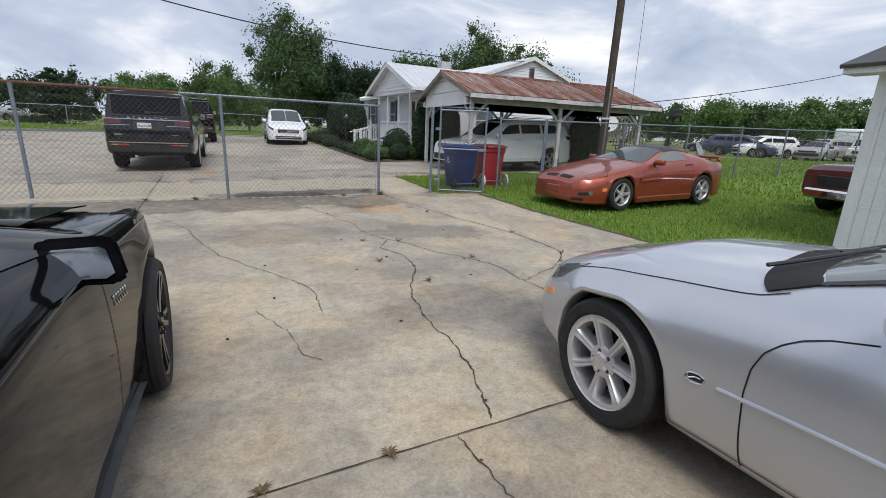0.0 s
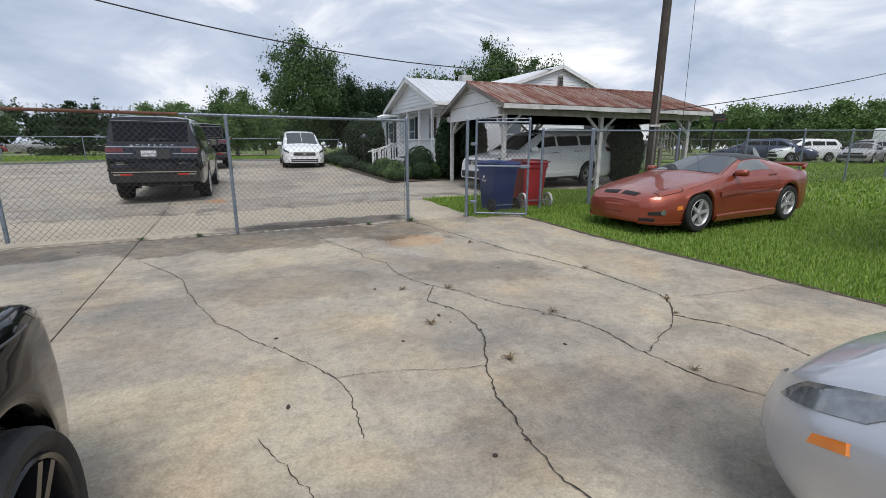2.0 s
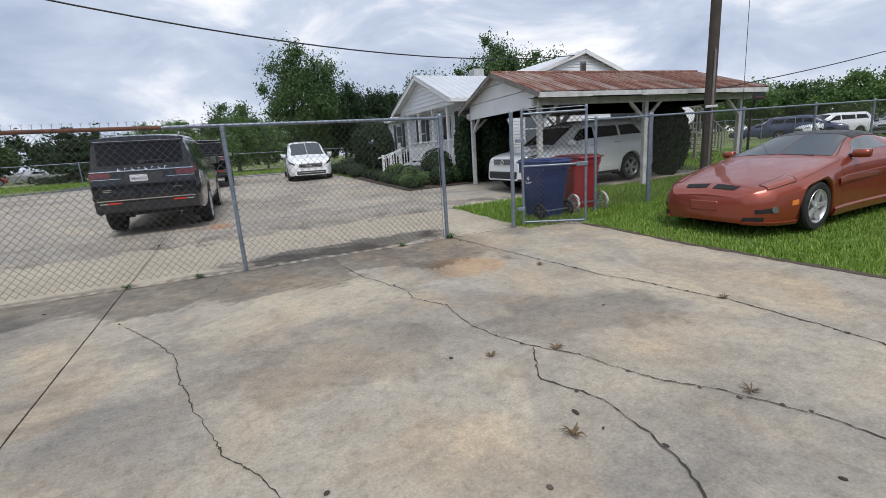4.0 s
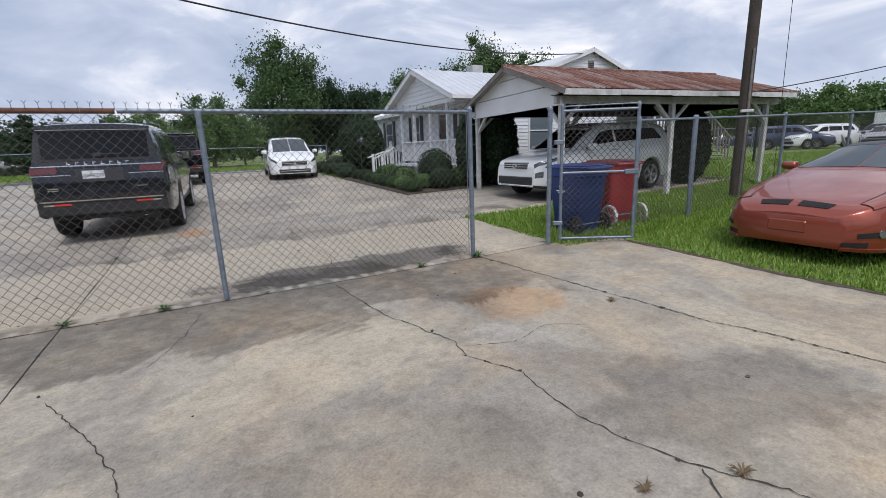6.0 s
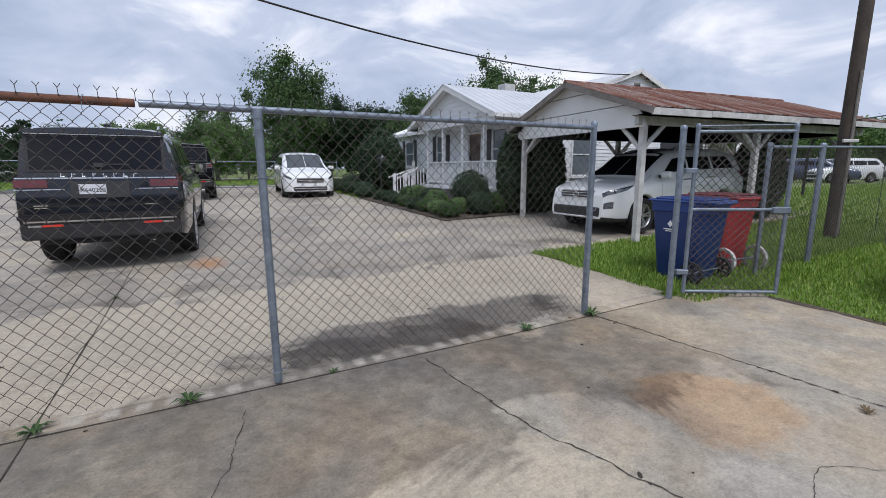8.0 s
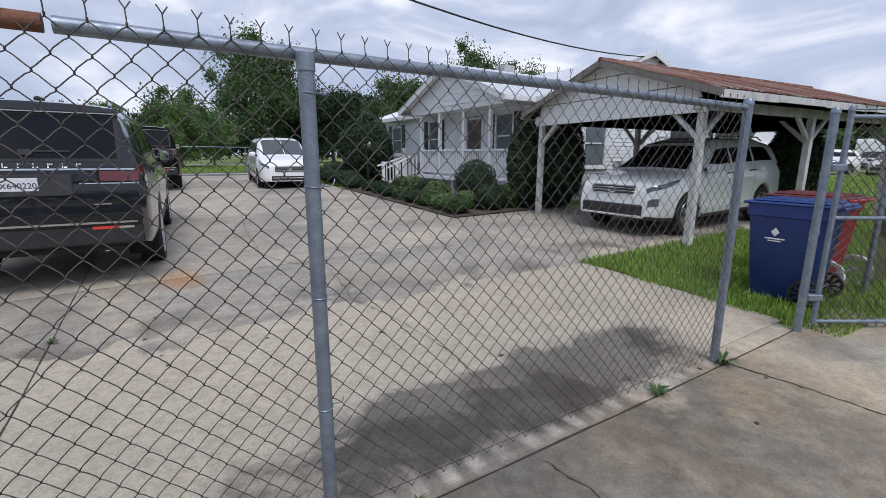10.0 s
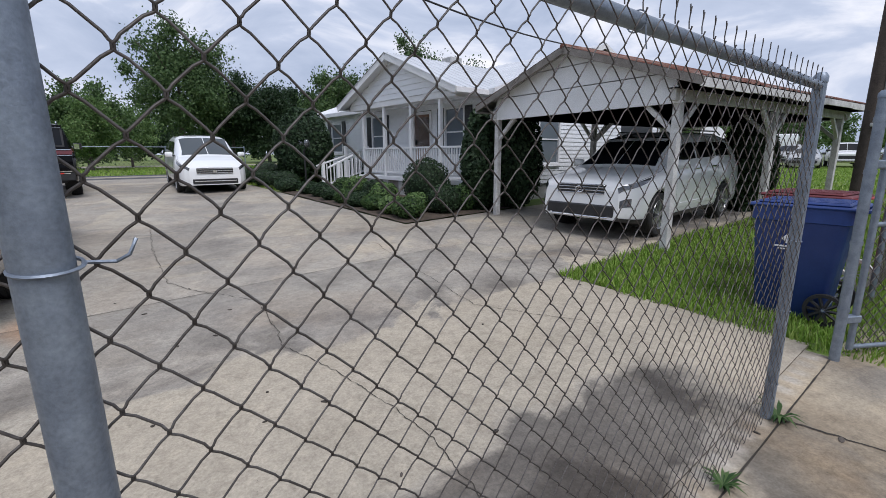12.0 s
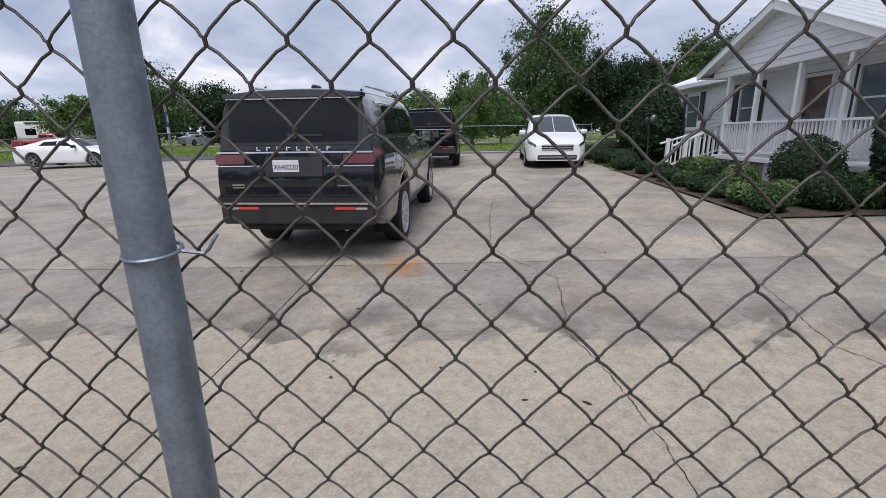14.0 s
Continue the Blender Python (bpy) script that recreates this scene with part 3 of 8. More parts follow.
bm = nbm()
sheet(bm, [[spot(u, v, 0.0) for u in [-140 + 12 * i for i in range(14)]] for v in (24.3, 28.5)])
tagged(part("road", bm, ASPHALT), "grey asphalt service road past the lot", "road", kind="structure")
bm = nbm()
sheet(bm, [[spot(u, v, 0.0) for u in [-2 + 4 * i for i in range(24)]] for v in (25.6, 27.0)])
tagged(part("pavement", bm, CONCRETE_LOT), "pale concrete footpath by the grass", "pavement", kind="structure")
bm = nbm()
sheet(bm, [[spot(u, v, 0.0) for u in [-160 + 12 * i for i in range(25)]] for v in (46, 53)])
tagged(part("road", bm, CONCRETE_LOT), "pale far road beyond the lawn", "road", kind="structure")


# ---- grass ----
def blades(name, n, region, h0, h1, seed, label, width=0.006, mat=None):
    """Grass blades, each a bent sliver, over a region that returns u, v."""
    rnd = random.Random(seed)
    verts, faces = [], []
    for _ in range(n):
        u, v = region(rnd)
        p = spot(u, v, -0.035)
        a, h, w = rnd.uniform(0, 6.283), rnd.uniform(h0, h1), width * rnd.uniform(0.6, 1.4)
        lean = rnd.uniform(0.1, 0.7) * h
        c, s = math.cos(a), math.sin(a)
        k = len(verts)
        verts += [(p.x - s * w, p.y + c * w, p.z), (p.x + s * w, p.y - c * w, p.z),
                  (p.x + c * lean * 0.35 + s * w * 0.8, p.y + s * lean * 0.35 - c * w * 0.8, p.z + h * 0.6), (p.x + c * lean * 0.35 - s * w * 0.8, p.y + s * lean * 0.35 + c * w * 0.8, p.z + h * 0.6),
                  (p.x + c * lean, p.y + s * lean, p.z + h)]
        faces += [(k, k + 1, k + 2, k + 3), (k + 3, k + 2, k + 4)]
    return mesh_stuff(name, verts, faces, mat or GRASS, label, "grass")


def lawn_near(r):
    while True:
        u, v = r.uniform(5.36, 13.0), r.uniform(-8.0, 2.5)
        if r.random() < 1.25 - (u - 5.3) / 9 and u > 5.40 - 0.06 * math.sin(v * 3.1) + (0.18 if v > -0.5 else 0):
            return u, v


def lawn_patch(r):
    u, v = r.uniform(4.42, 9.0), r.uniform(-0.35, 2.62)
    return max(u, 4.42 + 0.05 * math.sin(v * 7) + 0.1 * max(0, v - 0.4) * 0.4), v


blades("grass", 95000, lawn_near, 0.03, 0.085, 1, "green uncut lawn grass along the concrete edge")
blades("grass", 30000, lawn_patch, 0.04, 0.12, 2, "green grass patch between gate and carport")
blades("grass", 45000, lambda r: (13 + 34 * r.random() ** 1.4, r.uniform(-9, 9)), 0.06, 0.12, 3, "wide green lawn beyond the fence", 0.02)
blades("grass", 30000, lambda r: (r.uniform(4.9, 30), 14.0 + 12 * r.random()), 0.05, 0.10, 4, "green lawn by the house front", 0.015)
blades("grass", 50000, lambda r: (r.uniform(-70, 30), 28.6 + 17 * r.random()), 0.06, 0.14, 5, "green roadside lawn", 0.035)


def weed(u, v, s, seed):
    rnd = random.Random(seed)
    verts, faces = [], []
    for _ in range(26):
        a, h = rnd.uniform(0, 6.283), rnd.uniform(0.3, 1) * s
        c, d, w = math.cos(a), math.sin(a), s * 0.07
        k = len(verts)
        verts += [(-d * w * 0.4, c * w * 0.4, 0), (d * w * 0.4, -c * w * 0.4, 0), (c * h * 0.5 + d * w, d * h * 0.5 - c * w, h * 0.35), (c * h * 0.5 - d * w, d * h * 0.5 + c * w, h * 0.35), (c * h, d * h, h * rnd.uniform(0.1, 0.5))]
        faces += [(k, k + 1, k + 2, k + 3), (k + 3, k + 2, k + 4)]
    me = bpy.data.meshes.new("weed")
    me.from_pydata(verts, [], faces)
    me.materials.append(DRY if v < -1 else SHRUB_LEAF)
    ob = new("weed", me)
    ob.matrix_world = stand(u, v, z=0.004)
    tagged(ob, "dry brown weed tuft in a crack" if v < -1 else "small green weed in a concrete joint", "weed", "weeds in the joints")


DRY = leaf_material("dry_grass", (0.16, 0.11, 0.06), (0.22, 0.15, 0.08), (0.12, 0.09, 0.045))
for n, (u, v, s) in enumerate(((2.45, -5.1, 0.07), (3.1, -0.02, 0.16), (1.9, -4.1, 0.07), (2.25, -0.02, 0.12), (-0.55, 0.0, 0.14), (3.66, -5.3, 0.06), (1.35, -4.9, 0.08), (-1.34, 0.02, 0.13), (3.4, -5.6, 0.05), (1.58, -5.7, 0.09), (2.6, -6.35, 0.06), (0.4, -0.03, 0.06), (1.45, -3.95, 0.06), (-1.36, 3.1, 0.09), (3.2, -2.2, 0.08), (3.75, -4.1, 0.07), (-0.2, -7.86, 0.06), (0.35, -7.87, 0.06))):
    weed(u, v, s, n)

rnd = random.Random(77)
for n in range(60):
    bm = nbm()
    bmesh.ops.create_icosphere(bm, subdivisions=1, radius=1.0)
    s = rnd.uniform(0.006, 0.017)
    bmesh.ops.transform(bm, matrix=Matrix.Diagonal((s * rnd.uniform(0.8, 2.4), s, s * 0.45, 1)), verts=bm.verts)
    ob = solo("pebble", bm, CRACK if n % 3 else BARK, stand(rnd.uniform(-2.5, 5), rnd.uniform(-7.5, 5), rnd.uniform(0, 180), 0.004), "small dark pebble or bark crumb on the concrete", "pebble", "crumbs on the concrete")


# ---- chain-link fence ----
PITCH, DROP = 0.0868, 0.0912


def link_fabric(name, u0, u1, z0, z1, parent, r=0.0019, label="", pitch=PITCH, drop=DROP, barbs=True, ground=False, wave=0.0):
    """Woven wire: each wire runs zigzag and hooks into its neighbours."""
    verts, faces = [], []
    half, n = pitch / 2, int((u1 - u0) / (pitch / 2))
    rows = int((z1 - z0) / (drop / 2))

    def bar(pts):
        base = len(verts)
        for i, p in enumerate(pts):
            a, b = pts[max(i - 1, 0)], pts[min(i + 1, len(pts) - 1)]
            dx, dz = b[0] - a[0], b[2] - a[2]
            ln = math.hypot(dx, dz) or 1
            nx, nz = -dz / ln * r, dx / ln * r
            verts.extend(((p[0] + nx, p[1], p[2] + nz), (p[0], p[1] + r, p[2]), (p[0] - nx, p[1], p[2] - nz), (p[0], p[1] - r, p[2])))
        for i in range(len(pts) - 1):
            k = base + 4 * i
            for q in range(4):
                faces.append((k + q, k + (q + 1) % 4, k + 4 + (q + 1) % 4, k + 4 + q))

    for c in range(n):
        pts = []
        lift = gz((ORG + (u0 + c * half) * AXU).y) if ground else 0.0
        for k in range(rows + 1):
            right = (k + c) % 2 == 1
            x = u0 + (c + (1 if right else 0)) * half
            s = 1 if right else -1
            z = z1 - k * drop / 2 + lift
            yy = wave * math.sin(x * 1.7) * math.sin(z * 2.1) + 0.0012 * math.sin(x * 23 + z * 17)
            hook = 0.0055
            if k:
                # each strand bows a little between its two hooks
                bow = 0.0022 + 0.0016 * math.sin(x * 41 + z * 29)
                pts += [(x - s * half * 0.72, yy + 0.001, z + drop * 0.36 + bow * 0.6), (x - s * half * 0.42, yy, z + drop * 0.21 + bow), (x - s * half * 0.16, yy - 0.001, z + drop * 0.08 + bow * 1.4)]
            pts += [(x - s * 0.0030, yy - 0.0022, z + hook), (x + s * 0.0012, yy - 0.001, z + 0.0025), (x + s * 0.0012, yy + 0.001, z - 0.0025), (x - s * 0.0030, yy + 0.0022, z - hook)]
        bar(pts)
        if barbs and c % 2 == 0:
            x, z = u0 + c * half, z1 + lift
            bar([(x, 0, z), (x, 0.002, z + 0.02), (x - 0.001, 0, z + 0.042)])
            bar([(x, 0, z + 0.04), (x - 0.014, -0.004, z + 0.062)])
            bar([(x, 0, z + 0.04), (x + 0.014, 0.004, z + 0.062)])
    me = bpy.data.meshes.new(name)
    me.from_pydata(verts, [], faces)
    me.materials.append(WIRE)
    me.polygons.foreach_set("use_smooth", [True] * len(me.polygons))
    ob = new(name, me)
    ob.parent = parent
    return tagged(ob, label=label, kind="stuff")


def pipe(name, pts, r, parent, mat=None, label="", n=14):
    return part(name, tube(nbm(), pts, r, n), mat or GALV, parent, label, smooth=True)


def post_cap(parent, u, v, z, r):
    bm = nbm()
    lathe(bm, [(0.001, z + 0.032), (r * 0.7, z + 0.028), (r * 1.12, z + 0.008), (r * 1.12, z - 0.02), (r * 1.0, z - 0.022)], 16, "z")
    bmesh.ops.translate(bm, verts=bm.verts, vec=(u, v, 0))
    bmesh.ops.recalc_face_normals(bm, faces=bm.faces)
    part("post_cap", bm, GALV, parent, smooth=True)


def tie(parent, u, v, z, r):
    """A twist of tie wire round a post."""
    pts = [(u + (r + 0.003) * math.cos(a), v + (r + 0.003) * math.sin(a), z + 0.004 * math.sin(a)) for a in [6.283 * k / 18 for k in range(19)]]
    bm = tube(nbm(), pts, 0.0024, 5)
    tube(bm, [(u + r, v + 0.004, z), (u + r + 0.03, v + 0.006, z - 0.004), (u + r + 0.042, v - 0.004, z + 0.004), (u + r + 0.05, v + 0.002, z + 0.02)], 0.0022, 5)
    part("tie_wire", bm, GALV, parent, smooth=True)


gate = thing("sliding_gate", PLAN, "long galvanised chain-link gate with a partly rusted top rail", "gate")
link_fabric("fabric", 0.174 - 187 * PITCH / 2, 3.02, 0.05, 1.684 + 5 * DROP / 2, gate, label="old grey chain-link wire fabric", wave=0.012)
pipe("top_rail", [(-0.64, 0.03, 1.895), (3.06, 0.03, 1.905)], 0.0225, gate)
pipe("top_rail", [(-8.0, 0.03, 1.89), (-0.66, 0.03, 1.895)], 0.024, gate, RUST, "rusty brown top rail")
for u, r, h in ((3.06, 0.03, 1.94), (0.01, 0.027, 1.885), (-2.88, 0.027, 1.88), (-5.9, 0.027, 1.88)):
    dv = -0.022 if u < 3 else 0.03
    z0 = 0.02 if u >= 0 else 0.1
    pipe("gate_post", [(u, dv, z0), (u - 0.012, dv, h)], r, gate, n=20)
    for z in ((0.10, 0.62, 1.063, 1.462, 1.77) if u < 3 else (0.25, 0.7, 1.1, 1.5, 1.75)):
        tie(gate, u - 0.006, dv, z, r)
    if u > 3:
        post_cap(gate, u - 0.012, dv, h, r)
    else:
        bm = tube(nbm(), [(u - 0.012, dv, h - 0.05), (u - 0.012, dv, h + 0.005)], r + 0.004, 16)
        part("rail_clamp", bm, GALV, gate, smooth=True)
for u in (-3.6, -1.9, -0.9, 0.5, 1.2, 1.9, 2.6):
    bm = tube(nbm(), [(u + 0.03 * math.sin(a) * 0.1, 0.03 + 0.027 * math.cos(a), 1.9 + 0.027 * math.sin(a)) for a in [6.283 * k / 14 for k in range(15)]], 0.002, 5)
    tube(bm, [(u, 0.005, 1.885), (u - 0.004, 0.0, 1.85), (u + 0.004, 0.0, 1.83)], 0.002, 5)
    part("tie_wire", bm, GALV, gate, smooth=True)
bm = nbm()
tube(bm, [(2.98, 0.0, 0.06), (2.98, 0.0, 1.9)], 0.004, 6)
part("tension_bar", bm, GALV, gate)


def walk_gate():
    """The small gate, swung a little open on its hinge post."""
    g = thing("walk_gate", stand(4.46, -0.10, -31), "small galvanised chain-link walk gate swung ajar", "gate")
    w, h = 1.06, 1.93
    for x in (0.02, w):
        pipe("upright", [(x, 0, 0.05), (x, 0, h)], 0.023, g)
        post_cap(g, x, 0, h, 0.023)
    for z in (0.07, 1.02, h - 0.06):
        pipe("cross_bar", [(0.02, 0, z), (w, 0, z)], 0.019, g)
    pipe("top_wire_bar", [(0.02, 0, h + 0.0), (w, 0, h + 0.01)], 0.008, g)
    link_fabric("fabric", 0.05, w - 0.03, 0.03, h - 0.03, g, 0.004, label="chain-link wire of the small gate")
    for z in (0.3, 1.45):
        part("hinge", quick_box(-0.09, -0.03, z - 0.03, 0.05, 0.03, z + 0.03, 0.008), GALV, g)
    part("latch", quick_box(w - 0.16, -0.04, 0.98, w + 0.03, 0.015, 1.05, 0.008), GALV, g)
    post = thing("gate_hinge_post", stand(4.30, -0.06), "galvanised round gate post with cap", "post")
    pipe("pole", [(0, 0, -0.1), (0, 0, 1.91)], 0.033, post)
    post_cap(post, 0, 0, 1.91, 0.033)
    for z in (0.4, 0.9, 1.4, 1.75):
        bm = tube(nbm(), [(0, 0, z - 0.015), (0, 0, z + 0.015)], 0.037, 14)
        part("band", bm, GALV, post, smooth=True)


walk_gate()


def fence_run(name, u0, u1, v, step, h, label, r_wire=0.0017, pitch=PITCH, drop=DROP):
    f = thing(name, PLAN, label, "fence", kind="")
    n = int(round((u1 - u0) / step))
    for i in range(n + 1):
        u = u0 + (u1 - u0) * i / n
        g = gl(u, v)
        pipe("fence_post", [(u, v, g - 0.05), (u, v, g + h)], 0.028, f, n=10)
        post_cap(f, u, v, g + h, 0.028)
        if i < n:
            w = u0 + (u1 - u0) * (i + 1) / n
            pipe("top_rail", [(u, v, g + h - 0.03), (w, v, gl(w, v) + h - 0.03)], 0.02, f, n=8)
    ob = link_fabric("fabric", u0, u1, 0.04, h - 0.03, f, r_wire, pitch=pitch, drop=drop, ground=True, barbs=False)
    ob.location = (0, v, 0)
    return f


fence_run("chain_link_fence", 6.2, 7.6, 0.0, 1.4, 1.74, "short chain-link fence bay beside the walk gate", 0.0028)
fence_run("chain_link_fence", 7.65, 27.8, 0.0, 2.88, 1.74, "galvanised chain-link fence across the lawn", 0.0028)
fence_run("chain_link_fence", -40, 8, 27.6, 4.0, 1.5, "low chain-link fence along the road", 0.004, 0.2, 0.24)
fence_run("chain_link_fence", 14, 50, 13, 4.0, 1.6, "chain-link fence before the parked cars", 0.004, 0.2, 0.24)


# ---- carport ----
CP0 = Vector((-0.058, 14.0, 0.0))
CPM = Matrix.Translation(CP0) @ Matrix.Rotation(radians(31.5), 4, "Z")


def cpz(x, y):
    return gz((CPM @ Vector((x, y, 0))).y)


def rust_roof_material():
    m, nt, bs = shader("rusted_tin")
    vec = coords(nt)
    mpn = nt.nodes.new("ShaderNodeMapping")
    mpn.inputs["Scale"].default_value = (1.0, 0.16, 0.16)
    link(nt, vec, mpn.inputs["Vector"])
    info = nt.nodes.new("ShaderNodeObjectInfo")
    streak = math_node(nt, "ADD", noise_node(nt, 5.5, 7, 0.65, mpn.outputs[0], 0.3), math_node(nt, "MULTIPLY", math_node(nt, "SUBTRACT", info.outputs["Random"], 0.5), 0.16))
    c = ramp_node(nt, streak, [(0.30, (0.36, 0.34, 0.33)), (0.44, (0.27, 0.165, 0.13)), (0.55, (0.185, 0.07, 0.045)), (0.72, (0.105, 0.042, 0.03))])
    g = noise_node(nt, 30, 5, 0.7, vec)
    c = mix_node(nt, 1.0, c, ramp_node(nt, g, [(0.3, (0.75,) * 3), (0.7, (1.2,) * 3)]), "MULTIPLY")
    link(nt, c, bs.inputs["Base Color"])
    bs.inputs["Roughness"].default_value = 0.75
    bs.inputs["Metallic"].default_value = 0.15
    bump_node(nt, bs, g, 0.4, 0.004)
    return m


RUST_ROOF = rust_roof_material()


def carport():
    c = thing("carport", CPM, "open white timber carport with a rusted tin roof", "carport")
    y1, eave, ridge, xf, xb = 3.85, 2.54, 3.31, -0.28, 6.95
    ym = y1 / 2

    def roof_z(y):
        return ridge - (ridge - eave) * abs(y - ym) / (ym + 0.42)

    # posts with their knee braces
    for x in (0.0, 3.12, 6.45):
        for y in (0.0, y1):
            g = cpz(x, y) - 0.03
            part("post", quick_box(x - 0.055, y - 0.055, g, x + 0.055, y + 0.055, 2.32, 0.006), WHITE_OLD, c, "white post with flaking paint")
            for s in (-1, 1):
                if x + s * 0.5 < -0.2 or x + s * 0.5 > 6.9:
                    continue
                m = Matrix.Translation((x + s * 0.25, y, 2.08)) @ Matrix.Rotation(s * radians(48), 4, "Y")
                part("brace", box(nbm(), -0.035, -0.03, -0.34, 0.035, 0.03, 0.34, 0.004, m), WHITE_OLD, c)
            t = 1 if y == 0 else -1
            m = Matrix.Translation((x, y + t * 0.26, 2.06)) @ Matrix.Rotation(-t * radians(48), 4, "X")
            part("brace", box(nbm(), -0.03, -0.035, -0.34, 0.03, 0.035, 0.34, 0.004, m), WHITE_OLD, c)
    for y in (0.0, y1):
        part("beam", quick_box(xf + 0.1, y - 0.05, 2.28, xb - 0.1, y + 0.05, 2.44, 0.006), WHITE_OLD, c)
    # front gable: wide boards, one above the other
    for xg, t in ((-0.06, 0.025), (6.5, 0.025)):
        z = 2.25
        for n, hgt in enumerate((0.42, 0.36, 0.40)):
            lo, hi = z + 0.006 * (n > 0), z + hgt
            ya = [max(-0.12, ym - (ridge - 0.03 - k) / (ridge - eave) * (ym + 0.42)) for k in (max(lo, 2.42), hi)]
            if n == 0:
                ya[0] = -0.12
            poly = [(ya[0], lo), (y1 - ya[0], lo), (y1 - ya[1], hi - 0.01), (ya[1], hi - 0.01)]
            if n == 2:
                poly = [(ya[0], lo), (y1 - ya[0], lo), (ym + 0.05, ridge - 0.05), (ym - 0.05, ridge - 0.05)]
            bm = nbm()
            prism(bm, poly, -t + 0.003 * n, t, Matrix(((0, 0, 1, xg), (1, 0, 0, 0), (0, 1, 0, 0), (0, 0, 0, 1))))
            bmesh.ops.recalc_face_normals(bm, faces=bm.faces)
            part("gable_board", bm, WHITE if xg < 0 else UNDER, c)
            z += hgt
    # roof sheets with raised ribs
    slope = math.hypot(ym + 0.42, ridge - eave)
    ang = math.atan2(ridge - eave, ym + 0.42)
    w, n = 0.62, 12
    bm = nbm()
    half = (xb - xf) / n / 2
    prof = []
    for k in range(5):
        x = -half + 2 * half * k / 4
        prof += [(x - 0.022, 0), (x - 0.010, 0.019), (x + 0.010, 0.019), (x + 0.022, 0)] if k < 4 else [(x - 0.022, 0), (x - 0.01, 0.019), (x + 0.012, 0.019)]
    sheet(bm, [[(x, s * slope, h + 0.012 * math.sin(s * 9 + x * 3) * 0.3) for x, h in prof] for s in (0, 0.25, 0.5, 0.75, 1)])
    low = [v.co.copy() for v in bm.verts]
    data = finish("roof_sheet", bm, RUST_ROOF)
    rr = random.Random(5)
    for side in (0, 1):
        for k in range(n):
            ob = new("roof_sheet", data)
            ob.parent = c
            x = xf + (2 * k + 1) * half
            base = Matrix.Translation((x, -0.42 if side == 0 else y1 + 0.42, eave + rr.uniform(0.0, 0.008)))
            spin = Matrix() if side == 0 else Matrix.Rotation(math.pi, 4, "Z")
            ob.matrix_local = base @ spin @ Matrix.Rotation(ang + rr.uniform(-0.004, 0.004), 4, "X")
    part("ridge_cap", tube(nbm(), [(xf - 0.02, ym, ridge + 0.005), (xb + 0.02, ym, ridge + 0.005)], 0.05, 8), RUST_ROOF, c)
    # boards under the sheets, eave boards and barge boards
    for side in (0, 1):
        a, b = (-0.40, ym) if side == 0 else (y1 + 0.40, ym)
        bm = nbm()
        sheet(bm, [[(x, y, roof_z(y) - 0.03) for x in (xf, xb)] for y in ((a, b) if side == 0 else (b, a))])
        bmesh.ops.solidify(bm, geom=bm.faces[:], thickness=0.02)
        part("roof_deck", bm, UNDER, c, "grey boards under the roof")
        ye = -0.42 if side == 0 else y1 + 0.42
        bm = nbm()
        for k in range(5):
            xa, xe = xf + (xb - xf) * k / 5, xf + (xb - xf) * (k + 1) / 5 - 0.006
            box(bm, xa, ye - 0.012, eave - 0.13 + 0.012 * (k % 2), xe, ye + 0.012, eave - 0.012, 0.003)
        part("eave_board", bm, WHITE_OLD, c, "peeling white eave board")
        bm = nbm()
        sheet(bm, [[(x, y, eave - 0.10) for x in (xf + 0.02, xb - 0.02)] for y in ((ye, 0.06) if side == 0 else (y1 - 0.06, ye))])
        bmesh.ops.solidify(bm, geom=bm.faces[:], thickness=0.015)
        part("soffit", bm, UNDER, c)
        for xg in (xf, xb):
            m = Matrix.Translation((xg, (a + b) / 2, (eave + ridge) / 2 - 0.045)) @ Matrix.Rotation(ang if side == 0 else -ang, 4, "X")
            part("barge_board", box(nbm(), -0.02, -slope / 2 - 0.04, -0.06, 0.02, slope / 2, 0.05, 0.004, m), GREY_WOOD, c, "weathered grey barge board")
    bm = nbm()
    sheet(bm, [[(x, y, 2.27) for x in (0.0, 6.5)] for y in (0.0, y1)])
    bmesh.ops.solidify(bm, geom=bm.faces[:], thickness=0.012)
    part("ceiling_deck", bm, UNDER, c, "grey painted boards overhead")


carport()


# ---- house ----
HOUSE = thing("house", PLAN, "white clapboard cottage with a gabled porch and white metal roof", "house")


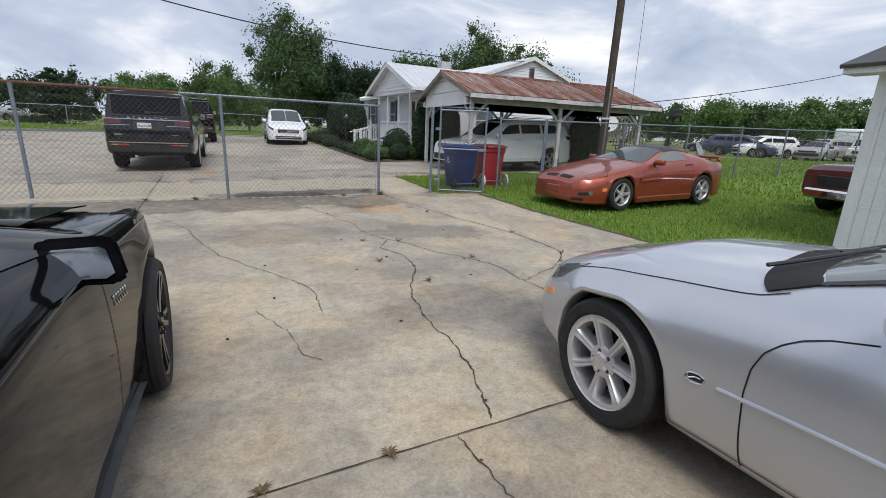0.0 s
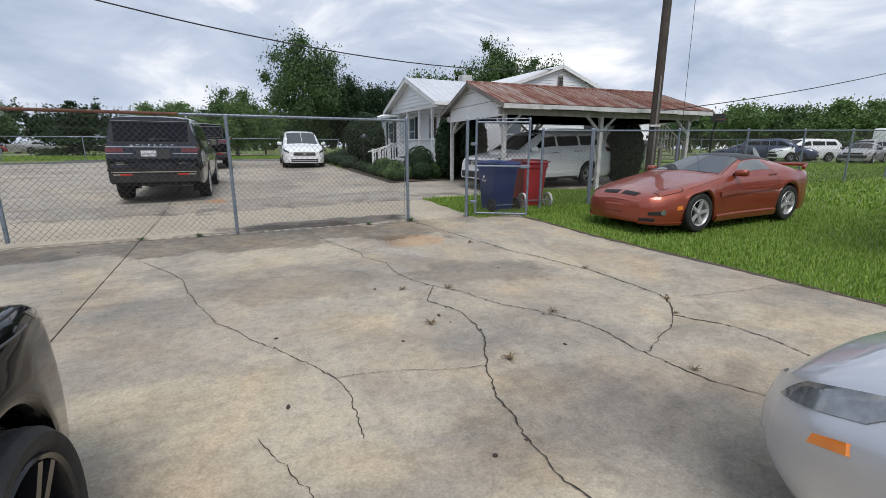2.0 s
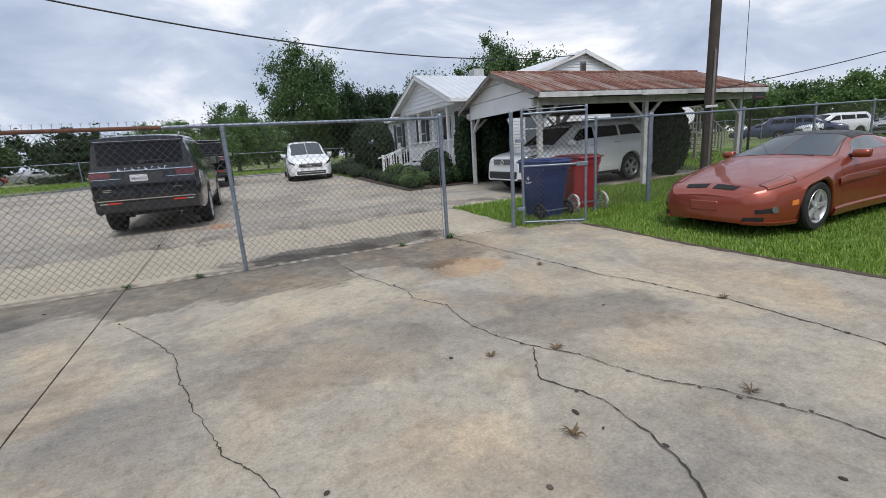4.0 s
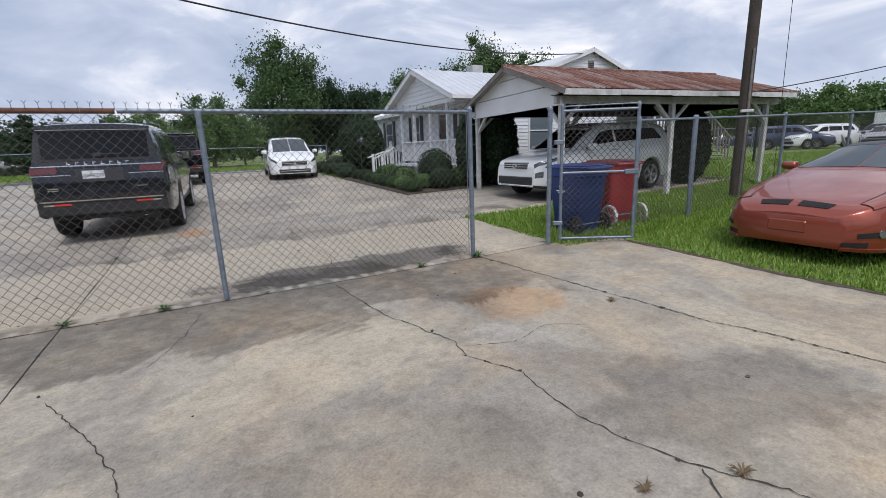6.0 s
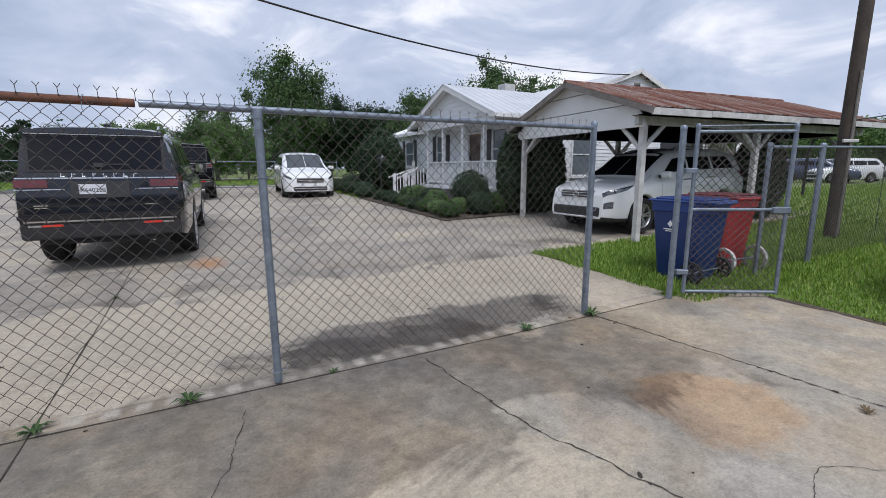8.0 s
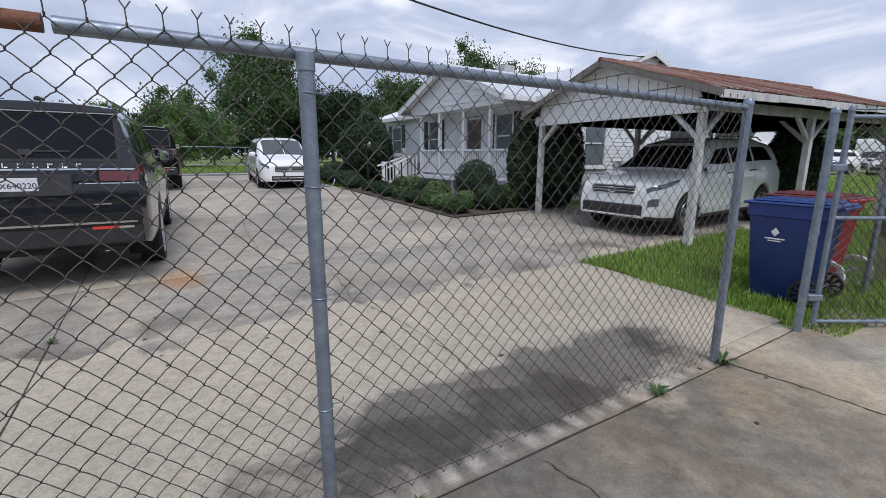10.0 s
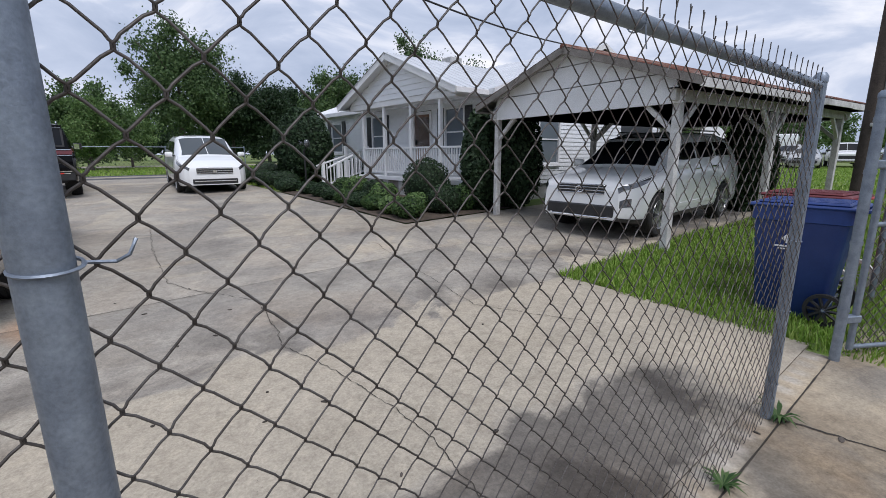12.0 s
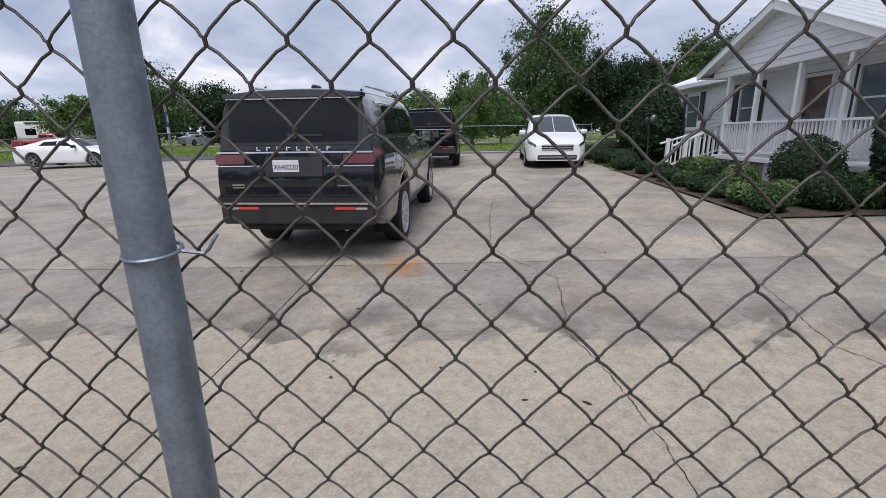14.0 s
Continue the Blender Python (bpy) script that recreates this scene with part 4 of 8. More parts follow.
def siding(axis, c, a0, a1, z0, z1, holes, face, parent, course=0.115, top=None):
    """Lapped boards on a wall at axis = c from a0 to a1; holes (a0, a1, z0, z1); top(a): where the wall ends under a gable."""
    bm = nbm()
    z = z0
    while z < z1 - 0.01:
        h = min(course, z1 - z)
        runs = [(a0, a1)]
        if top:
            lo = next((a for a in [a0 + (a1 - a0) * k / 200 for k in range(101)] if top(a) >= z + h * 0.5), None)
            if lo is None:
                break
            runs = [(lo, a0 + a1 - lo)]
        for ha, hb, hz0, hz1 in holes:
            if hz0 < z + h * 0.5 < hz1:
                runs = [r for p, q in runs for r in ((p, min(q, ha)), (max(p, hb), q)) if r[1] - r[0] > 0.01]
        for p, q in runs:
            t0, t1 = 0.022, 0.005
            vs = []
            for a in (p, q):
                for d, zz in ((0, z), (t0, z), (t1, z + h), (0, z + h)):
                    o = c + face * d
                    vs.append(bm.verts.new((o, a, zz) if axis == "u" else (a, o, zz)))
            for f in ((0, 1, 5, 4), (1, 2, 6, 5), (2, 3, 7, 6), (3, 0, 4, 7), (0, 3, 2, 1), (4, 5, 6, 7)):
                bm.faces.new([vs[k] for k in f])
        z += h
    bmesh.ops.recalc_face_normals(bm, faces=bm.faces)
    return part("wall_siding", bm, SIDING, parent, "white lapped siding")


def window(axis, c, a0, a1, z0, z1, face, parent, shutters=True):
    """A sash window with trim, sill, meeting rail and dark shutters."""
    def bx(bm, p, q, d0, d1, za, zb, bev=0.006):
        o0, o1 = sorted((c + face * d0, c + face * d1))
        return box(bm, o0, p, za, o1, q, zb, bev) if axis == "u" else box(bm, p, o0, za, q, o1, zb, bev)
    bm = nbm()
    for p, q, za, zb in ((a0 - 0.07, a0, z0 - 0.06, z1 + 0.07), (a1, a1 + 0.07, z0 - 0.06, z1 + 0.07), (a0, a1, z1, z1 + 0.07), (a0, a1, z0 - 0.06, z0)):
        bx(bm, p, q, -0.02, 0.04, za, zb)
    w = part("window_frame", bm, WHITE, parent, "white window trim")
    part("sill", bx(nbm(), a0 - 0.09, a1 + 0.09, 0.0, 0.07, z0 - 0.09, z0 - 0.06), WHITE, w)
    zm = (z0 + z1) / 2
    part("pane", bx(nbm(), a0, a1, -0.012, -0.006, zm, z1, 0), GLASS_HOUSE, w)
    part("pane", bx(nbm(), a0, a1, -0.022, -0.016, z0, zm, 0), GLASS_HOUSE, w)
    part("meeting_rail", bx(nbm(), a0, a1, -0.02, 0.01, zm - 0.02, zm + 0.02), WHITE, w)
    part("blind", bx(nbm(), a0, a1, -0.075, -0.065, zm - 0.1, z1, 0), WHITE, w, "pale blind behind the glass")
    part("room_dark", bx(nbm(), a0 - 0.05, a1 + 0.05, -0.09, -0.08, z0, z1, 0), MATTE, w)
    if shutters:
        for p, q in ((a0 - 0.36, a0 - 0.08), (a1 + 0.08, a1 + 0.36)):
            bm = bx(nbm(), p, q, 0.02, 0.05, z0 - 0.05, z1 + 0.05)
            k = z0
            while k < z1:
                bx(bm, p + 0.04, q - 0.04, 0.05, 0.058, k, k + 0.03, 0)
                k += 0.055
            part("shutter", bm, SHUTTER, parent, "dark louvred shutter")


SHUTTER = material("dark_shutter", (0.022, 0.025, 0.03), 0.5, col2=(0.035, 0.038, 0.042), scale=5)
DOOR_BROWN = material("brown_door", (0.22, 0.115, 0.06), 0.45, col2=(0.16, 0.08, 0.045), scale=4, bump=0.1)
BRICK = material("painted_block", (0.5, 0.5, 0.49), 0.85, col2=(0.38, 0.38, 0.37), scale=4, bump=0.4)


def house():
    h = HOUSE
    u0, u1, v0, v1, zb, ze, zr = 8.4, 16.9, 7.4, 17.8, 0.75, 3.18, 4.66
    um = 12.65
    wins = [(15.85, 16.65, 1.62, 2.76), (12.78, 13.48, 1.55, 2.78), (8.72, 9.46, 1.55, 2.78)]
    door_hole = (10.15, 11.05, 0.93, 2.78)
    part("wall_core", box(box(nbm(), u0 + 0.12, v0 + 0.12, 0.2, u1 - 0.12, v1 - 0.12, ze - 0.1), u0 + 0.125, v0 + 0.1, ze - 0.11, u1 - 0.125, v1 - 0.1, ze - 0.09), MATTE, h)
    siding("u", u0, v0, v1, zb, ze, wins + [door_hole], -1, h)
    siding("v", v0, u0, u1, zb, ze, [(9.95, 10.8, 1.3, 2.6), (14.1, 16.2, 1.0, 2.6)], -1, h)
    siding("v", v0, u0 - 0.0, u1, ze, zr, [], -1, h, top=lambda a: zr - (zr - ze) * abs(a - um) / (um - u0))
    siding("v", v1, u0, u1, zb, ze, [], 1, h)
    part("foundation", quick_box(u0 + 0.03, v0 + 0.03, 0.1, u1 - 0.03, v1 - 0.03, zb, 0.01), BRICK, h, "pale block foundation")
    for a0, a1, z0, z1 in wins:
        window("u", u0, a0, a1, z0, z1, -1, h, shutters=a1 > 8)
    window("v", v0, 9.95, 10.8, 1.3, 2.6, -1, h, False)
    part("dark_screen", quick_box(14.1, v0 - 0.03, 1.0, 16.2, v0 + 0.01, 2.6, 0.005), SHUTTER, h, "dark screened opening")
    for u, v in ((u0, v0), (u0, v1)):
        part("corner_board", quick_box(u - 0.03, v - 0.03, zb, u + 0.08, v + 0.08, ze, 0.006), WHITE, h)
    # main roof
    over = 0.35
    for s in (0, 1):
        ue, z_e = (u0 - over, ze - 0.08) if s == 0 else (u1 + over, ze - 0.08)
        bm = nbm()
        cols = [v0 - 0.16 + (v1 - v0 + 0.56) * k / 28 for k in range(29)]
        prof = [(v + d, hh) for v in cols for d, hh in ((-0.02, 0), (-0.008, 0.02), (0.008, 0.02), (0.02, 0))]
        rows = [[(ue + (um - ue) * f, v, z_e + (zr + 0.06 - z_e) * f + hh) for v, hh in prof] for f in (0, 0.5, 1)]
        sheet(bm, rows if s == 0 else rows[::-1])
        bmesh.ops.recalc_face_normals(bm, faces=bm.faces)
        part("roof", bm, TIN, h, "white ribbed metal roof")
        part("eave_board", quick_box(ue - 0.02, v0 - 0.16, z_e - 0.14, ue + 0.02, v1 + 0.4, z_e + 0.0, 0.004), WHITE, h)
        lo, hi = sorted((ue, u0 + 0.1 if s == 0 else u1 - 0.1))
        part("soffit", quick_box(lo, v0 - 0.14, z_e - 0.13, hi, v1 + 0.38, z_e - 0.11), WHITE, h)
        ln = math.hypot(um - ue, zr + 0.06 - z_e)
        an = math.atan2(zr + 0.06 - z_e, um - ue)
        for v in (v0 - 0.16, v1 + 0.4):
            m = Matrix.Translation(((ue + um) / 2, v, (z_e + zr + 0.06) / 2 - 0.07)) @ Matrix.Rotation(-an, 4, "Y")
            part("barge_board", box(nbm(), -ln / 2, -0.02, -0.07, ln / 2, 0.02, 0.07, 0.004, m), WHITE, h)
    bm = nbm()
    box(bm, um - 0.13, v0 - 0.06, 3.75, um + 0.13, v0 - 0.02, 4.3, 0.008)
    vent = part("gable_vent", bm, GREY_WOOD, h, "dark louvred gable vent")
    for k in range(7):
        part("slat", quick_box(um - 0.11, v0 - 0.075, 3.78 + 0.07 * k, um + 0.11, v0 - 0.06, 3.815 + 0.07 * k, 0.003), SHUTTER, vent)
    part("chimney", quick_box(10.3, 11.5, 3.6, 10.8, 12.0, 4.75, 0.02), BRICK, h, "short white chimney")
    # porch
    pu, pv0, pv1, deck, pe, pk = 7.30, 7.5, 12.42, 0.93, 3.05, 4.18
    pm, gh = 10.38, 2.95
    dk = part("porch_deck", quick_box(pu, pv0, deck - 0.12, u0 - 0.005, pv1, deck, 0.01), WHITE, h, "white porch deck")
    for k in range(6):
        part("pier", quick_box(pu + 0.05, pv0 + 0.05 + k * 0.85, 0.15, pu + 0.3, pv0 + 0.35 + k * 0.85, deck - 0.125, 0.01), BRICK, dk)
    part("skirt", quick_box(pu + 0.1, pv0 + 0.02, 0.2, pu + 0.13, pv1 - 0.02, deck - 0.12), GREY_WOOD, dk, "dark lattice under the deck")
    for v in (8.45, 9.72, 11.08, 12.30):
        part("porch_post", quick_box(pu + 0.02, v - 0.05, deck, pu + 0.12, v + 0.05, pe - 0.1, 0.008), WHITE, h)
    part("porch_beam", quick_box(pu - 0.02, 7.75, pe - 0.14, pu + 0.14, 13.0, pe + 0.02, 0.008), WHITE, h)
    for v in (7.8, 12.95):
        part("porch_beam", quick_box(pu + 0.14, v - 0.05, pe - 0.14, u0, v + 0.05, pe + 0.02, 0.008), WHITE, h)
    part("porch_ceiling", quick_box(pu + 0.1, 7.75, pe - 0.02, u0 - 0.005, 13.0, pe), WHITE, h)
    siding("u", pu - 0.02, 7.73, 13.03, pe + 0.02, pk - 0.05, [], -1, h, course=0.15, top=lambda a: pk - (pk - pe) * abs(a - pm) / 2.75)
    for s in (0, 1):
        ve = pm - gh if s == 0 else pm + gh
        bm = nbm()
        cols = [pu - 0.32 + 0.3 * k for k in range(20)]
        prof = [(u + d, hh) for u in cols for d, hh in ((-0.02, 0), (-0.008, 0.02), (0.008, 0.02), (0.02, 0))]
        rows = [[(u, ve + (pm - ve) * f, pe + 0.02 + (pk + 0.06 - pe) * f + hh) for u, hh in prof] for f in (0, 0.5, 1)]
        sheet(bm, rows)
        bmesh.ops.recalc_face_normals(bm, faces=bm.faces)
        part("porch_roof", bm, TIN, h, "white ribbed metal porch roof")
        part("eave_board", quick_box(pu - 0.3, ve - 0.02, pe - 0.1, u0, ve + 0.02, pe + 0.02, 0.004), WHITE, h)
        part("soffit", quick_box(pu - 0.3, min(ve, ve + (0.3 if s == 0 else -0.3)), pe - 0.1, u0 - 0.05, max(ve, ve + (0.3 if s == 0 else -0.3)), pe - 0.085), WHITE, h)
        ln, an = math.hypot(gh, pk + 0.04 - pe), math.atan2(pk + 0.04 - pe, gh)
        m = Matrix.Translation((pu - 0.3, (ve + pm) / 2, (pe + pk) / 2 - 0.03)) @ Matrix.Rotation(an if s == 0 else -an, 4, "X")
        part("barge_board", box(nbm(), -0.02, -ln / 2, -0.085, 0.02, ln / 2, 0.075, 0.004, m), WHITE, h)
        bm = nbm()
        m2 = Matrix.Translation((pu - 0.16, (ve + pm) / 2, (pe + pk) / 2 - 0.06)) @ Matrix.Rotation(an if s == 0 else -an, 4, "X")
        part("gable_soffit", box(bm, -0.14, -ln / 2, -0.006, 0.14, ln / 2, 0.006, 0, m2), WHITE, h)
    # railing with balusters
    def rail(a, b, za, zb_, n, name):
        a, b = Vector((a[0], a[1], za)), Vector((b[0], b[1], zb_))
        d = b - a
        yaw, pit, ln = math.atan2(d.y, d.x), math.atan2(d.z, math.hypot(d.x, d.y)), d.length
        base = Matrix.Translation(a) @ Matrix.Rotation(yaw, 4, "Z")
        tilt = base @ Matrix.Rotation(-pit, 4, "Y")
        r = part(name, box(nbm(), 0, -0.035, 0.78, ln, 0.035, 0.83, 0.006, tilt), WHITE, h)
        part("bottom_rail", box(nbm(), 0, -0.02, 0.08, ln, 0.02, 0.13, 0.004, tilt), WHITE, r)
        flat = math.hypot(d.x, d.y)
        for k in range(1, n):
            f = k / n
            part("baluster", box(nbm(), flat * f - 0.016, -0.016, d.z * f + 0.1, flat * f + 0.016, 0.016, d.z * f + 0.8, 0, base), WHITE, r)
    posts = (7.56, 8.45, 9.72, 11.08, 12.30)
    for p, q in zip(posts, posts[1:]):
        rail((pu + 0.07, p + 0.05), (pu + 0.07, q - 0.05), deck, deck, max(7, int((q - p) * 9)), "handrail")
    part("porch_post", quick_box(pu + 0.02, 7.51, deck, pu + 0.12, 7.61, deck + 0.9, 0.008), WHITE, h)
    rail((u0 - 0.05, 7.56), (pu + 0.12, 7.56), deck, deck, 9, "handrail")
    # ramp beside the porch's far end
    ground = 0.42
    rail((6.5, 13.6), (8.2, 13.6), ground, deck, 13, "ramp_handrail")
    rail((6.5, 12.5), (pu + 0.05, 12.42), ground, deck - 0.12, 7, "ramp_handrail")
    for u, v in ((6.5, 13.6), (6.5, 12.5), (7.35, 13.6), (8.2, 13.6)):
        part("ramp_post", quick_box(u - 0.05, v - 0.05, 0.3, u + 0.05, v + 0.05, 1.34 if u < 7 else 1.84, 0.008), WHITE, h)
    bm = nbm()
    prism(bm, [(6.42, 0.40), (7.5, deck - 0.12), (8.38, deck - 0.02), (8.38, deck - 0.14), (7.5, deck - 0.26), (6.42, 0.34)], 12.44, 13.65, Matrix(((1, 0, 0, 0), (0, 0, 1, 0), (0, 1, 0, 0), (0, 0, 0, 1))))
    bmesh.ops.recalc_face_normals(bm, faces=bm.faces)
    part("ramp", bm, GREY_WOOD, h, "grey wooden ramp")
    # door
    d = part("front_door", quick_box(u0 + 0.02, 10.2, deck, u0 + 0.06, 11.0, 2.72, 0.006), DOOR_BROWN, h, "brown wooden front door behind a storm door")
    part("door_frame", box(box(box(nbm(), u0 - 0.04, 10.1, deck, u0 + 0.06, 10.2, 2.8, 0.005), u0 - 0.04, 11.0, deck, u0 + 0.06, 11.1, 2.8, 0.005), u0 - 0.04, 10.2, 2.72, u0 + 0.06, 11.0, 2.8, 0.005), WHITE, d)
    part("storm_pane", quick_box(u0 - 0.012, 10.26, 1.75, u0 - 0.004, 10.94, 2.64), GLASS_STORM, d)
    part("handle", quick_box(u0 - 0.05, 10.88, 1.85, u0 - 0.004, 10.92, 2.0, 0.006), BLACK, d)


house()


# ---- vehicles ----
def curve(knots, soft=0.08):
    """A smoothed line through (x, value) knots."""
    xs, ys = [k[0] for k in knots], [k[1] for k in knots]
    offs = [soft * (k - 3) / 3 for k in range(7)]
    return lambda x: float(np.mean(np.interp([x + o for o in offs], xs, ys)))


def clamp(x, a=0.0, b=1.0):
    return max(a, min(b, x))


class Shell:
    """The skin of a car: x runs from the nose (0) to the tail (L), y to both sides, t from the sill (0) to the middle of the top (6)."""

    def __init__(self, L, W, top, belt, plan, sill, wheels, R, roof_w=0.56, lean=0.0, lean_from=1.2, rocker=0.05, crown=0.05, arch=1.13, low_ends=0.0, shoulder=0.06, nose_lean=0.0):
        self.L, self.W, self.sill, self.wheels, self.R = L, W, sill, wheels, R
        self.top, self.belt, self.plan = curve(top, 0.05), curve(belt, 0.12), curve(plan, 0.06)
        self.roof_w, self.lean, self.lean_from, self.rocker, self.crown, self.arch = roof_w, lean, lean_from, rocker, crown, arch
        self.low_ends, self.shoulder, self.nose_lean = low_ends, shoulder, nose_lean

    def low(self, x):
        z = self.sill + self.low_ends * (clamp((0.5 - x) / 0.5) ** 2 + clamp((x - self.L + 0.6) / 0.6) ** 2)
        for w in self.wheels:
            a = self.R * self.arch
            if abs(x - w) < a:
                z = max(z, self.R + math.sqrt(a * a - (x - w) ** 2) * 1.0)
        return z

    def ctrl(self, x):
        hw, zb, zt, zl = self.plan(x) * self.W / 2, self.belt(x), self.top(x), self.low(x)
        zb = min(zb, zt - 0.03)
        zl = min(zl, zb - 0.1)
        cab = clamp((zt - zb - 0.05) / 0.30)
        cab = cab * cab * (3 - 2 * cab)
        rw = min(self.roof_w * self.W * 0.5 + 0.0, hw)
        flare = 0.0
        for w in self.wheels:
            flare = max(flare, 0.028 * math.exp(-((x - w) / 0.48) ** 2))
        mix = lambda a, b: a + (b - a) * cab  # noqa: E731
        zm = max(zl + 0.06, self.sill + 0.50 * (zb - self.sill))
        return [(hw - self.rocker, zl), (hw - self.rocker * 0.2 + flare, zl + 0.05 * (zb - zl)), (hw + flare, zm), (hw - 0.012 + flare * 0.5, zb - 0.09), (hw - self.shoulder, zb + 0.012),
                (mix(hw * 0.86, rw), mix(zt - self.crown * 0.55, zt - 0.055)), (mix(hw * 0.5, rw * 0.62), zt - mix(0.012, 0.006)), (0.0, zt)]

    def at(self, x, t):
        """The point of the skin at x, t on the +y side."""
        p = self.ctrl(clamp(x, 0, self.L))
        p = [(2 * p[0][0] - p[1][0], 2 * p[0][1] - p[1][1])] + p[1:-1] + [(2 * p[-1][0] - p[-2][0], 2 * p[-1][1] - p[-2][1])]
        t = clamp(t, 0, 5.9999)
        i = int(t)
        f = t - i
        a, b, c = 0.5 * (1 - f) ** 2, 0.5 + f * (1 - f), 0.5 * f * f
        y = a * p[i][0] + b * p[i + 1][0] + c * p[i + 2][0]
        z = a * p[i][1] + b * p[i + 1][1] + c * p[i + 2][1]
        back = clamp((x - self.L + self.lean_from) / self.lean_from)
        front = clamp((0.7 - x) / 0.7)
        xx = x - self.lean * max(0.0, z - 0.95) * back + self.nose_lean * max(0.0, z - 0.4) * front
        return Vector((xx, max(y, 0.0), z))

    def out(self, x, t, off, side):
        e = 0.01
        p = self.at(x, t)
        a = self.at(min(x + e, self.L), t) - self.at(max(x - e, 0), t)
        b = self.at(x, min(t + 0.05, 5.999)) - self.at(x, max(t - 0.05, 0))
        n = b.cross(a)
        if n.length > 1e-9:
            n.normalize()
            if n.y < -0.2 or (n.z < 0 and t > 3):
                n.negate()
        else:
            n = Vector((0, 0, 1))
        q = p + n * off
        return Vector((q.x, q.y * side, q.z))

    def body(self, stations=84, sub=3):
        xs = sorted({0.0, 0.03, 0.07, 0.12, self.L - 0.12, self.L - 0.07, self.L - 0.03, self.L} | {self.L * k / stations for k in range(stations + 1)})
        ts = [k / sub for k in range(6 * sub + 1)]
        bm = nbm()
        rows = []
        for x in xs:
            right = [self.at(x, t) for t in ts]
            rows.append([bm.verts.new(p) for p in right] + [bm.verts.new((p.x, -p.y, p.z)) for p in right[-2::-1]])
        n = len(rows[0])
        for q, s in zip(rows, rows[1:]):
            for k in range(n - 1):
                bm.faces.new((q[k], s[k], s[k + 1], q[k + 1]))
        for row, flip in ((rows[0], False), (rows[-1], True)):
            for k in range(n // 2):
                f = [row[k], row[k + 1], row[n - 2 - k], row[n - 1 - k]]
                if f[1] is f[2]:
                    f = [row[k], row[k + 1], row[n - 1 - k]]
                bm.faces.new(f if flip else f[::-1])
        bmesh.ops.recalc_face_normals(bm, faces=bm.faces)
        return bm

    def patch(self, corners, off=0.004, side=1, nx=10, nt=6, both=False, thick=0.0):
        """A panel on the skin between four (x, t) corners: low front, low back, high back, high front."""
        bm = nbm()
        for s in ((1, -1) if both else (side,)):
            rows = []
            for j in range(nt + 1):
                g = j / nt
                row = []
                for i in range(nx + 1):
                    f = i / nx
                    x = (corners[0][0] * (1 - f) + corners[1][0] * f) * (1 - g) + (corners[3][0] * (1 - f) + corners[2][0] * f) * g
                    t = (corners[0][1] * (1 - f) + corners[1][1] * f) * (1 - g) + (corners[3][1] * (1 - f) + corners[2][1] * f) * g
                    row.append(self.out(x, t, off, s))
                rows.append(row if s > 0 else row[::-1])
            sheet(bm, rows)
        if both:
            bmesh.ops.remove_doubles(bm, verts=bm.verts, dist=0.009)
        rim = [e for e in bm.edges if e.is_boundary]
        low = bmesh.ops.extrude_edge_only(bm, edges=rim)
        mid = Vector((self.L / 2, 0, 0.75))
        for v in low["geom"]:
            if isinstance(v, bmesh.types.BMVert):
                v.co += (mid - v.co).normalized() * (off + 0.012 + thick)
        return bm

    def seam(self, pts, w=0.004, side=1, off=0.0012):
        """A dark gap between panels along (x, t) points."""
        bm = nbm()
        line = []
        for (a, b), (c, d) in zip(pts, pts[1:]):
            n = max(3, int(24 * (abs(c - a) / 1.2 + abs(d - b) / 4)))
            line += [(a + (c - a) * k / n, b + (d - b) * k / n) for k in range(n)]
        line.append(pts[-1])
        q = [self.out(x, t, off, side) for x, t in line]
        left, right = [], []
        for i, p in enumerate(q):
            d = (q[min(i + 1, len(q) - 1)] - q[max(i - 1, 0)]).normalized()
            x, t = line[i]
            nrm = (self.out(x, t, off + 0.01, side) - p).normalized()
            s = d.cross(nrm).normalized() * w / 2
            left.append(p + s)
            right.append(p - s)
        sheet(bm, [left, right])
        return bm


